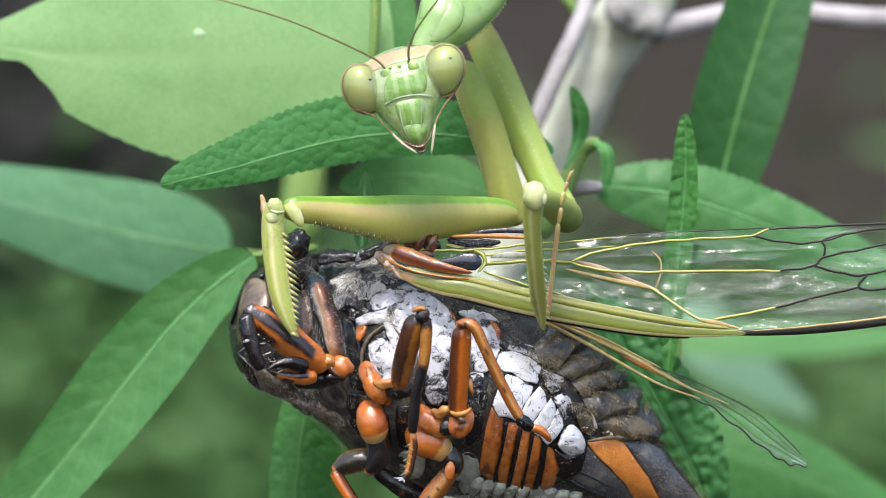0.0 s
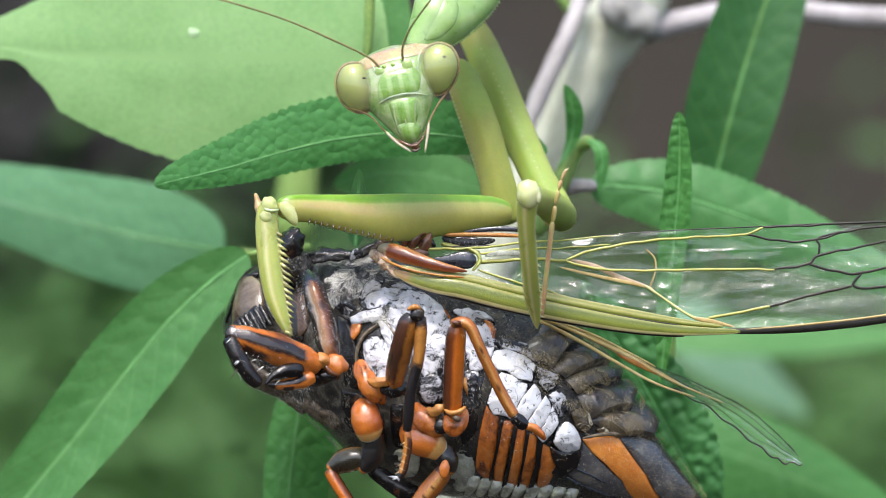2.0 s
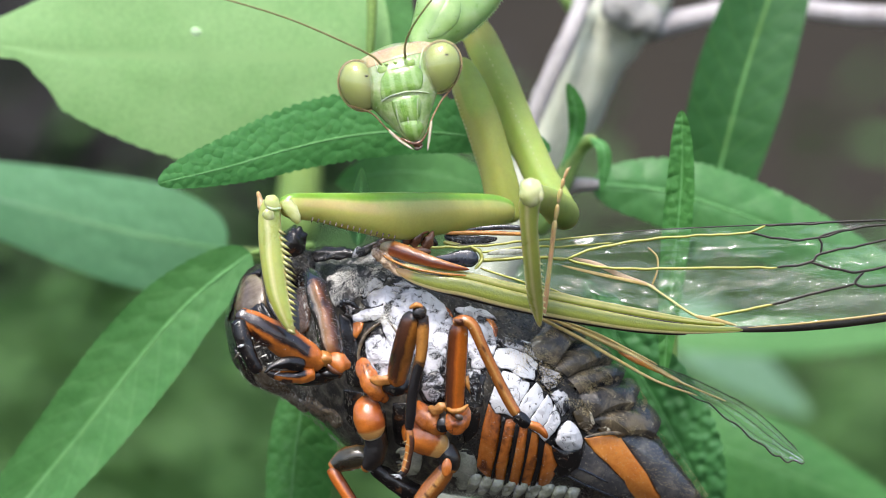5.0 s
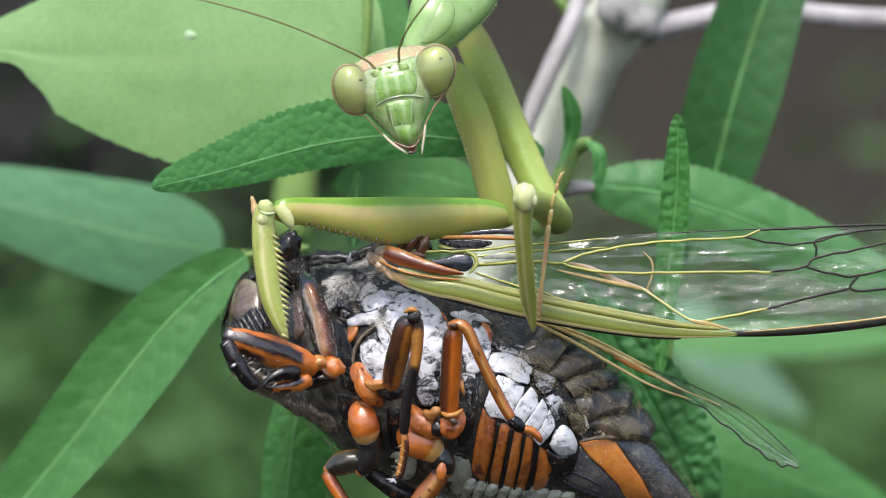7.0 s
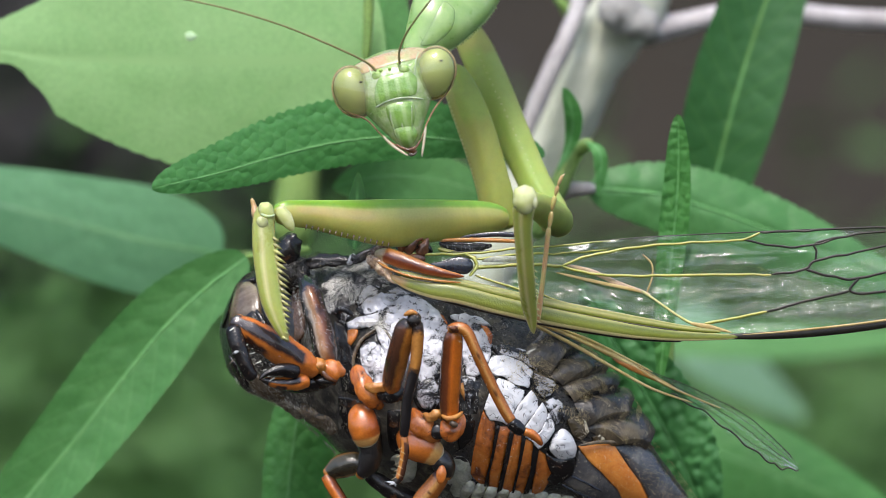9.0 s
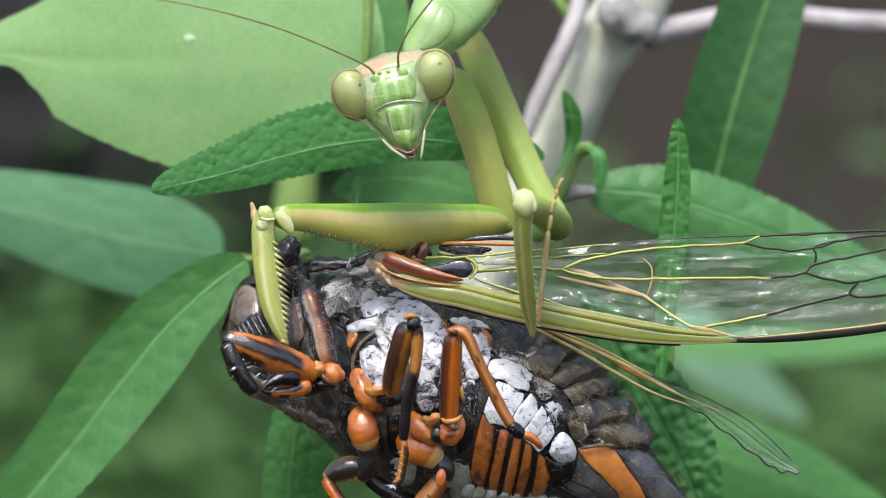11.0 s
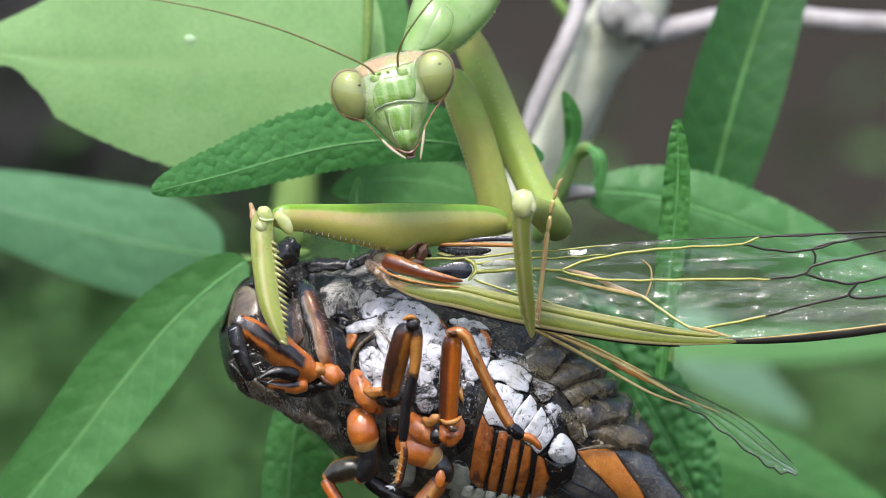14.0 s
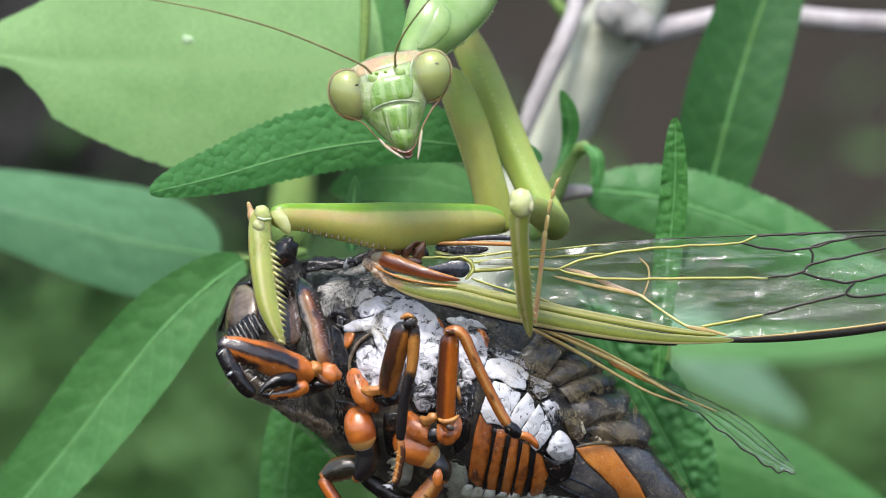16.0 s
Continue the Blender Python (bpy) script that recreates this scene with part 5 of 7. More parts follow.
def plates(name, material, parent, rows, label="", grow=1.0, soft=0.3, rough=0.09, bulge=1.0):
    for corners, lift, crown in rows:
        mid = np.mean(corners, axis=0)
        corners = [mid + (np.array(c) - mid) * grow for c in corners]
        part(name, plate(body, corners, lift * 0.62, crown=crown * 0.5 * bulge, rough=rough, soft=soft), material, parent, label)


# head
FACE_TOP, FACE_LOW = ((0.9, 4.9), (1.96, 22.5)), ((1.5, -16.5), (2.31, 5.6))
plates("face_plate", "clypeus", head_c, [
    ([(0.51, 85), (1.1, 86.25), (1.78, 50), (2, 12.5), (1.7, -22.5), (0.85, -18.75)], 0.5, 0.6),
    ([(1.49, -38.75), (2.12, -43.75), (2.72, -63.75), (2.51, -87.5), (1.91, -87.5)], 0.35, 0.4)], "grey-brown glossy face")
plates("face_band", "black", head_c, [
    ([(0.08, 83.75), (0.59, 85), (1.23, 88.75), (1.74, 88.75), (1.7, 60), (1.1, 63.75), (0.51, 81.25), (0.3, 2.5)], 0.75, 0.2),
    ([(1.1, 3.75), (1.7, 21.25), (2.04, 12.5), (2.08, -6.25), (1.57, -11.25)], 1.0, 0.2),
    ([(0.89, -36.25), (1.61, -45), (2.04, -86.25), (1.49, -87.5)], 0.5, 0.2)])
for k in range(8):
    s0 = np.array(FACE_TOP[0]) + (np.array(FACE_TOP[1]) - np.array(FACE_TOP[0])) * k / 7
    s1 = np.array(FACE_LOW[0]) + (np.array(FACE_LOW[1]) - np.array(FACE_LOW[0])) * k / 7
    part("face_rib", tube([(*body.point(q[0], radians(q[1]), 0.75), 0.17) for q in (s0, s0 * 0.66 + s1 * 0.34, s0 * 0.34 + s1 * 0.66, s1)], 10, 4, flat=0.7, rough=0.1), "black", head_c, "glossy black rib of the face")
part("eye", ball((-11.69, 3, 0.04), (1.0, 1.3, 1.5), 15, None, 26, 18, 0.3), "black", head_c, "glossy black compound eye")
part("eye_mount", ball((-11.44, 3.5, -1.53), (1.3, 1.6, 1.4), 0, None, 26, 18, 0.35), "shell", head_c)

# thorax: silvery and white plates of the underside
plates("collar", "black", thorax, [
    ([(2.63, 90), (3.02, 90), (3.4, 90), (3.4, 90), (3.02, 90), (2.8, 71.25)], 0.5, 0.3),
    ([(3.4, 90), (3.78, 90), (3.78, 90), (3.53, 90)], 0.5, 0.3),
    ([(2.38, 35), (2.59, 62.5), (2.76, 33.75), (2.89, 1.25), (2.85, -12.5), (2.55, -1.25)], 0.25, 0.2)])
plates("thorax_gap", "black", thorax, [
    ([(3.36, 17.5), (3.57, 15), (3.91, -6.25), (4.16, -22.5), (3.86, -25), (3.57, -3.75)], 0.3, 0.1),
    ([(3.82, -30), (4.2, -25), (4.67, -27.5), (4.88, -46.25), (4.59, -55), (4.08, -48.75)], 0.2, 0.1),
    ([(4.71, -21.25), (5.01, -15), (5.22, -26.25), (5.22, -41.25), (4.97, -42.5)], 0.25, 0.1),
    ([(5.56, -2.5), (5.78, 11.25), (5.99, 2.5), (6.12, -18.75), (5.99, -27.5)], 0.2, 0.1),
    ([(3.61, 91.25), (3.91, 66.25), (3.86, 51.25), (3.69, 48.75)], 0.5, 0.1)], "black bare skin")
plates("neck_skin", "brown_skin", thorax, [
    ([(2.55, 33.75), (2.68, 53.75), (2.85, 33.75), (2.93, 1.25), (2.76, -5)], 0.35, 0.2)], "brown neck skin")
plates("side_plate", "fuzz", thorax, [
    ([(2.8, 62.5), (3.1, 86.25), (3.36, 92.5), (3.57, 48.75), (3.53, 26.25), (3.31, 22.5), (3.1, 35)], 0.5, 0.5),
    ([(3.36, 92.5), (3.61, 90), (3.86, 100), (3.99, 53.75), (3.69, 43.75), (3.61, 31.25), (3.48, 42.5)], 0.6, 0.5)], "dark plate with combed silvery hairs", 1.04, 0.25, 0.35)
plates("breast_plate", "wax", thorax, [
    ([(4.03, 29.0), (4.16, 35.0), (4.31, 41.9), (4.52, 42.7), (4.8, 38.0), (5.03, 31.7), (5.17, 18.8), (5.14, 8.6), (4.98, 3.1), (4.78, 7.3), (4.56, 13.9), (4.32, 16.3), (4.12, 20.4)], 0.62, 0.55),
    ([(3.69, 29.4), (3.78, 36.2), (3.92, 42.1), (4.14, 44.1), (4.3, 42.7), (4.15, 35.7), (3.99, 29.7), (3.81, 26.2)], 0.55, 0.45),
    ([(3.59, 16.6), (3.69, 21.4), (3.83, 24.7), (3.98, 26.8), (4.05, 22.4), (3.95, 18.9), (3.79, 15.7), (3.67, 12.9)], 0.62, 0.4),
    ([(3.93, 3.8), (4.01, 8.3), (4.14, 9.5), (4.32, 5.4), (4.48, -2.8), (4.52, -11.4), (4.37, -13.7), (4.17, -9.5), (4.02, -3.4)], 0.8, 0.6),
    ([(4.03, 18.5), (4.11, 18.9), (4.29, 13.8), (4.44, 7.3), (4.42, 4.2), (4.25, 8.3), (4.11, 12.5)], 0.75, 0.35),
    ([(5.36, 36.2), (5.55, 40.1), (5.76, 38.0), (5.87, 31.2), (5.89, 21.4), (5.81, 14.7), (5.65, 14.5), (5.45, 23.6)], 0.5, 0.45),
    ([(5.08, 40.9), (5.3, 44.9), (5.58, 47.0), (5.74, 43.1), (5.54, 41.5), (5.34, 38.2)], 0.4, 0.3)], "silvery waxy breast plate", 1.2, 0.2, 0.26, 0.7)
plates("breast_plate", "wax_thin", thorax, [
    ([(3.55, 35.2), (3.59, 45.2), (3.73, 50.5), (3.88, 47.7), (3.86, 43.4), (3.74, 36.7), (3.67, 30.0)], 0.5, 0.3),
    ([(3.97, 46.2), (4.1, 51.0), (4.28, 48.1), (4.53, 45.6), (4.37, 44.0), (4.16, 45.4)], 0.4, 0.2),
    ([(5.59, 10.3), (5.8, 13.9), (5.86, 4.2), (5.91, -4.9), (5.77, 0.2)], 0.35, 0.2),
    ([(3.37, 25.2), (3.49, 28.6), (3.62, 24.7), (3.57, 18.8), (3.46, 17.0)], 0.4, 0.2)], "black plate thinly dusted with wax", 1.03, 0.3, 0.25)
plates("breast_arch", "black", thorax, [
    ([(3.84, -1.7), (3.84, 6.8), (3.93, 12.9), (4.05, 16.6), (4.27, 11.3), (4.46, 5.5), (4.56, -5.5), (4.55, -13.6), (4.34, -17.7), (4.04, -12.2)], 0.4, 0.1),
    ([(4.87, -0.3), (4.95, 5.7), (5.16, 8.2), (5.33, 4.0), (5.45, -6.6), (5.37, -13.0), (5.12, -12.9), (4.95, -7.9)], 0.3, 0.1),
    ([(5.62, 8.2), (5.72, 11.1), (5.91, 11.6), (5.94, 2.2), (6.0, -12.0), (5.95, -16.4), (5.75, -4.8)], 0.2, 0.1)], "black hollow between the plates")
plates("breast_plate", "wax_dark", thorax, [
    ([(4.95, -1.7), (5.0, 3.3), (5.13, 5.5), (5.29, 2.4), (5.39, -5.5), (5.33, -11.0), (5.16, -11.2), (5.04, -7.9)], 0.62, 0.5)], "black plate thinly dusted with wax")
plates("orange_edge", "orange", thorax, [
    ([(3.62, 12.4), (3.68, 16.0), (3.79, 14.2), (3.8, 9.2), (3.75, 3.6), (3.68, 4.9)], 0.55, 0.3),
    ([(5.62, 41.2), (5.73, 41.4), (5.85, 37.4), (5.87, 31.2), (5.76, 35.1)], 0.6, 0.2),
    ([(4.77, 40.1), (4.9, 39.1), (5.06, 35.2), (5.0, 31.8), (4.88, 35.0)], 0.6, 0.2)], "small orange edge of a plate")
plates("throat_plate", "throat", thorax, [
    ([(1.62, -41.0), (2.1, -52.2), (2.6, -67.3), (3.27, -62.5), (3.2, -87.5), (2.51, -87.7), (2.02, -87.7), (1.55, -77.4)], 0.3, 0.3),
    ([(3.15, -57.4), (3.43, -53.2), (3.8, -49.4), (4.08, -53.8), (3.89, -63.4), (3.5, -70.4)], 0.3, 0.3)], "tan mottled throat skin", 1.0, 0.8, 0.35)
part("plate_edge", tube([(*body.point(q, radians(a), 0.45), w) for (q, a), w in zip([(3.99, -13.7), (3.88, -5.4), (3.85, 2.7), (3.89, 9.5), (3.98, 14.9), (4.06, 19.6)], (0.05, 0.12, 0.16, 0.16, 0.13, 0.05))], 12, 6, flat=0.6, rough=0.25), "clypeus", thorax, "tan arched plate edge")
part("plate_edge", tube([(*body.point(q, radians(a), 0.5), w) for (q, a), w in zip([(4.07, 19.8), (4.2, 17.3), (4.37, 12.2), (4.51, 5.7)], (0.04, 0.09, 0.1, 0.04))], 10, 6, flat=0.6, rough=0.25), "clypeus", thorax)
part("pronotum", tube([(-11.01, 4.2, -0.95, 0.45), (-9.55, 3.6, -0.68, 0.63), (-7.83, 3.2, -0.5, 0.54), (-6.66, 3, -0.63, 0.4), (-5.58, 3.2, -0.14, 0.49), (-4.23, 3.2, 0.41, 0.27)], 18, 8, flat=0.45, lean=35, rough=0.5, keel=0.25), "black", thorax, "glossy black shoulder rim")
part("shoulder_crest", tube([(-5.38, 1.6, -0.49, 0.18), (-4.66, 1.4, 0.04, 0.36), (-4.03, 1.4, 0.49, 0.31), (-3.58, 1.2, 0.22, 0.13)], 14, 6, flat=0.5, rough=0.5, keel=0.2), "brown_skin", thorax, "brown ragged shoulder crest")
part("shoulder_crest", tube([(-6.9, 1.4, -0.94, 0.13), (-6.45, 1.2, -0.49, 0.31), (-5.91, 1.2, -0.4, 0.22)], 14, 6, flat=0.5, rough=0.5, keel=0.2), "wax_thin", thorax)
part("spur", tube([(-7.11, 0.6, -5.32, 0.27), (-7.68, 0.2, -4.69, 0.31), (-7.23, -0.2, -4.42, 0.27), (-6.43, -0.2, -4.95, 0.18)], 10, 4), "wax_thin", thorax)

# abdomen: dark rings, white side plates, orange belly plates


def band(front, rear, lift, reach=128):
    """A back ring between two edges on the body, domed and steeper at its rear lip."""
    front, rear = ([np.array(q) for q in e] + [np.array((e[-1][0], reach))] for e in (front, rear))
    grid = []
    for i in range(37):
        k = 3 * i / 36
        a, b = (sum(w * e[min(int(k) + d, 3)] for d, w in ((0, 1 - k % 1), (1, k % 1))) for e in (front, rear))
        row = []
        for v in (0, 0.06, 0.14, 0.24, 0.36, 0.48, 0.6, 0.72, 0.82, 0.9, 0.96, 1.0, 1.03, 1.04):
            s, d = a + (b - a) * v
            h = -0.25 if v > 1.035 else lift * (0.15 + 0.85 * math.sin(min(v, 0.98) * 2.0) ** 0.8)
            h += 0.06 * noise.noise(Vector((s * 3.1, d * 0.09, 2))) * min(1, i / 6)
            row.append(body.point(s, radians(d), h * min(1.0, 0.25 + i / 8)))
        grid.append(row)
    return rings_to_bm(grid, bmesh.new(), closed=False)


edges = (
    ((6.29, 32.5), (6.46, 52.5), (6.58, 100)),
    ((6.84, 33.75), (6.92, 51.25), (7.09, 73.75)),
    ((7.09, 33.75), (7.31, 51.25), (7.6, 78.75)),
    ((7.35, 28.75), (7.56, 45), (7.86, 67.5)),
    ((7.69, 17.5), (7.86, 31.25), (8.2, 52.5)),
    ((8.2, 17.5), (8.45, 33.75), (8.75, 48.75)))
for front, rear in zip(edges, edges[1:]):
    part("back_ring", band(front, rear, 1.15), "tergite", abdomen, "dark bronze back ring with golden down")
plates("side_plate", "wax_clean", abdomen, [
    ([(5.9, 20.3), (5.94, 26.9), (6.15, 30.7), (6.43, 32.1), (6.59, 29.8), (6.63, 20.0), (6.46, 17.5), (6.22, 18.9), (6.08, 17.8)], 0.42, 0.22),
    ([(6.11, -0.6), (6.11, 7.4), (6.15, 16.4), (6.32, 17.7), (6.6, 16.8), (6.63, 8.2), (6.6, -3.9), (6.42, -3.6), (6.27, -5.0)], 0.5, 0.25),
    ([(6.57, -1.5), (6.58, 7.4), (6.69, 19.3), (6.83, 16.2), (6.91, 11.2), (6.83, 1.7), (6.78, -6.9)], 0.6, 0.25),
    ([(6.81, -5.9), (6.85, 2.0), (6.92, 15.8), (7.02, 13.5), (7.12, 8.6), (7.08, 0.8), (7.0, -7.3)], 0.68, 0.25),
    ([(7.02, -7.1), (7.09, 0.2), (7.08, 12.3), (7.21, 9.1), (7.29, 4.3), (7.26, -4.5), (7.18, -10.8)], 0.76, 0.25)], "white waxy side plate", 1.10, 0.12, 0.07, 0.7)
plates("side_bulb", "wax_clean", abdomen, [
    ([(7.3, -7.9), (7.28, 3.3), (7.39, 9.1), (7.58, 6.7), (7.72, 0.9), (7.76, -5.7), (7.62, -11.4), (7.47, -12.5)], 0.9, 0.7)], "white waxy bulge before the tail", 1.0, 0.6, 0.08, 1.3)
plates("side_bulb", "black", abdomen, [
    ([(7.3, -11.2), (7.48, -10.5), (7.72, -5.7), (7.83, -11.0), (7.77, -22.4), (7.61, -26.3), (7.43, -19.5)], 0.75, 0.5)], "black glossy bulge before the tail", 1.0, 0.6, 0.08, 1.2)
plates("side_plate", "wax_thin", abdomen, [
    ([(6.6, 29.2), (6.73, 30.7), (6.99, 32.9), (7.03, 24.8), (6.91, 17.9), (6.73, 21.5)], 0.5, 0.3),
    ([(6.93, 16.7), (7.05, 23.6), (7.21, 23.0), (7.33, 16.0), (7.26, 8.5), (7.07, 13.0)], 0.55, 0.3),
    ([(5.86, 31.8), (6.06, 37.2), (6.5, 41.2), (6.81, 40.1), (6.67, 32.4), (6.29, 32.1), (5.99, 29.2)], 0.3, 0.2)], "black plate thinly dusted with wax")
plates("side_lobe", "gold_wax", abdomen, [
    ([(7.37, 14.5), (7.47, 21.8), (7.64, 21.5), (7.79, 15.5), (7.72, 6.7), (7.56, 7.0)], 0.75, 0.4),
    ([(7.84, 13.7), (8.0, 23.4), (8.11, 21.9), (7.98, 12.8)], 0.6, 0.2)], "pale lobe ringed with golden hair")
belly = (
    ([(6.16, -15), (6.12, -2.5), (6.37, -6.25), (6.5, -21.25), (6.63, -47.5), (6.33, -40)], 0.3, 0.25),
    ([(6.54, -25), (6.46, -7.5), (6.63, -6.25), (6.75, -26.25), (6.88, -51.25), (6.71, -47.5)], 0.36, 0.25),
    ([(6.8, -25), (6.67, -6.25), (6.84, -6.25), (7.01, -26.25), (7.14, -52.5), (6.97, -51.25)], 0.36, 0.25),
    ([(7.01, -23.75), (6.88, -6.25), (7.05, -7.5), (7.22, -26.25), (7.31, -50), (7.18, -51.25)], 0.36, 0.25),
    ([(7.31, -28.75), (7.18, -12.5), (7.35, -13.75), (7.56, -25), (7.56, -42.5), (7.43, -48.75)], 0.36, 0.25))
plates("belly_plate", "belly_orange", abdomen, belly, "orange belly plate", 1.04)
plates("belly_bar", "black", abdomen, [
    ([(6.54, -25), (6.41, -6.25), (6.46, -6.25), (6.58, -25), (6.67, -47.5), (6.63, -47.5)], 0.55, 0.1),
    ([(6.8, -26.25), (6.63, -6.25), (6.71, -6.25), (6.84, -26.25), (6.97, -52.5), (6.88, -51.25)], 0.6, 0.1),
    ([(7.01, -26.25), (6.84, -5), (6.92, -6.25), (7.05, -26.25), (7.18, -52.5), (7.14, -52.5)], 0.6, 0.1),
    ([(7.22, -26.25), (7.05, -6.25), (7.18, -8.75), (7.31, -27.5), (7.39, -50), (7.31, -50)], 0.6, 0.1),
    ([(7.56, -17.5), (7.77, -6.25), (7.86, -20), (7.69, -33.75), (7.52, -30)], 0.7, 0.3)])
plates("end_plate", "tail", abdomen, [
    ([(7.76, -0.1), (7.9, -1.6), (8.27, -10.4), (8.7, -24.0), (9.14, -48.2), (8.77, -61.3), (8.2, -38.3), (7.74, -28.5), (7.82, -15.4)], 0.30, 0.25),
    ([(8.24, 20.0), (8.53, 38.7), (8.91, 59.3), (9.44, 49.9), (10.31, 47.0), (10.28, -14.7), (9.64, -44.7), (9.0, -1.6), (8.57, 12.4)], 0.30, 0.3)], "glossy black end plate", 1.0, 0.25, 0.05)
plates("orange_stripe", "stripe_orange", abdomen, [
    ([(7.71, 2.6), (7.93, 11.3), (8.21, 21.1), (8.54, 12.7), (8.97, -0.9), (9.5, -38.6), (9.21, -64.6), (8.7, -24.0), (8.26, -9.4), (7.94, -3.7)], 0.46, 0.15)], "broad orange stripe", 1.0, 0.2, 0.05)
part("tail_rim", tube([(*body.point(q, radians(a), 0.55), w) for (q, a), w in zip([(7.72, 2.9), (7.96, 12.3), (8.24, 22.5), (8.53, 38.7), (8.88, 58.5)], (0.1, 0.16, 0.18, 0.2, 0.12))], 10, 6, flat=0.6, rough=0.2), "tergite", abdomen, "dark rim of the last ring")
for rows in ([(7.77, -30.2), (8.09, -35.4), (8.44, -42.5), (8.86, -60.8)], [(7.77, -20.4), (8.08, -22.7), (8.41, -27.9)]):
    part("tail_groove", tube([(*body.point(q, radians(a), 0.36), 0.09) for q, a in rows], 8, 5, flat=0.6), "blue_black", abdomen, "shiny ridge on the tail")
plates("belly_skin", "scale_pale", thorax, [
    ([(5.9, -42.5), (5.99, -31.25), (6.24, -33.75), (6.46, -53.75), (6.29, -66.25), (6.07, -57.5)], 0.06, 0.2),
    ([(5.01, -46.25), (5.22, -37.5), (5.39, -46.25), (5.39, -65), (5.14, -63.75)], 0.2, 0.2)], "pale grey-green belly skin", 1.0, 1.0, 0.12)
seam_a, seam_b = np.array((6.33, -55)), np.array((7.81, -52.5))
for k in range(9):
    c = seam_a + (seam_b - seam_a) * k / 7.5
    part("belly_scale", plate(body, [c + np.array(q) for q in ((-0.02, 7), (0.13, 8), (0.17, 0), (0.12, -9), (0.02, -10), (-0.03, -2))], 0.3 + 0.04 * (k % 3), crown=0.2, rough=0.25, soft=1.0), "scale_pale", abdomen, "pale translucent scale")


def limb(name, rows, material, parent, label="", flat=0.85, lean=0.0, origin=None, rough=0.14, keel=0.1):
    return part(name, tube(rows, 20, 8, flat=flat, lean=lean, rough=rough, seed=len(name), keel=keel), material, parent, label, origin)


# foreleg that paddles
limb("foreleg_coxa", [(-10.38, 1, -2.01, 0.54), (-9.89, -1, -3.07, 0.76), (-9.15, -2, -5.29, 0.84), (-8.61, -2.4, -7.5, 0.84), (-8.26, -2.2, -8.84, 0.58)], "coxa", cicada, "brown glossy foreleg base fringed with hair", rough=0.22, keel=0.2)
part("foreleg_knob", ball((-7.98, -2.8, -9.18), (1.0, 0.8, 0.85), 20, None, 26, 18, 0.22), "orange", cicada)
HIP = (-9.39, -3, -9.17)
foreleg = part("foreleg", tube([(-9.13, -3, -9.35, 0.66), (-10.35, -3.6, -8.45, 1.06), (-12.1, -4.2, -7.11, 1.24), (-13.85, -4.8, -5.78, 1.06), (-15.08, -5, -4.89, 0.71), (-15.43, -5, -4.63, 0.35)], 22, 8, flat=0.8, rough=0.12, keel=0.08), "foreleg", cicada, "orange foreleg thigh streaked black", HIP)
limb("thigh_spine", [(-9.92, -3.4, -9.87, 0.62), (-11.23, -4, -10.03, 0.57), (-12.54, -4.5, -9.84, 0.4), (-13.58, -4.8, -9.44, 0.18)], "foreleg", foreleg)
limb("thigh_spine", [(-10.56, -4.2, -9.23, 0.53), (-11.86, -4.8, -8.87, 0.53), (-12.95, -5.2, -8.99, 0.26), (-13.74, -5.4, -9.47, 0.09)], "black", foreleg)
limb("shin", [(-15.25, -5.2, -5.07, 0.62), (-15.14, -5.6, -6.56, 0.66), (-14.7, -5.6, -8.1, 0.57), (-14.14, -5.4, -9.42, 0.44)], "black", foreleg)
part("claw", spike((-14.91, -6, -6.99), (-15.78, -6.2, -7.34), 0.18), "wax_thin", foreleg)
part("bristle", spike((-15.13, -5.8, -7.44), (-16.36, -6, -8.4), 0.08), "spine_dark", foreleg)
limb("foreleg_under", [(-8.17, -2.4, -9.72, 0.71), (-9.94, -2.4, -10.25, 0.71), (-11.72, -2.4, -10.43, 0.44)], "black", cicada)

part("foreleg_joint", ball((-9.03, -3.2, -8.81), (0.75, 0.6, 0.6), 30, None, 20, 14, 0.3), "amberskin", cicada)
part("foreleg_joint", ball((-8.6, -2.8, -10.06), (1.1, 0.6, 0.4), 10, None, 20, 14, 0.3), "black", cicada)
part("foreleg_joint", tube([(-8.8, -3.6, -9.25, 0.18), (-8.36, -3.5, -9.78, 0.22), (-7.62, -3.2, -10.05, 0.13)], 8, 4), "jaw", cicada)
for k in range(7):
    a = along((-12.52, -4.9, -9.44), (-15.22, -5.8, -5.24), k / 6)
    part("bristle", spike(a, (a[0] - 0.5 - 0.1 * (k % 3), a[1] - 0.3, a[2] - 0.25 + 0.2 * (k % 2)), 0.05), "hair_silver", foreleg)

# middle leg
def crumple(name, rows, material, parent, label="", seed=0):
    """A folded, glossy sleeve of skin round a leg's root."""
    return part(name, tube(rows, 22, 8, flat=0.6, rough=0.28, seed=seed, keel=0.2), material, parent, label)


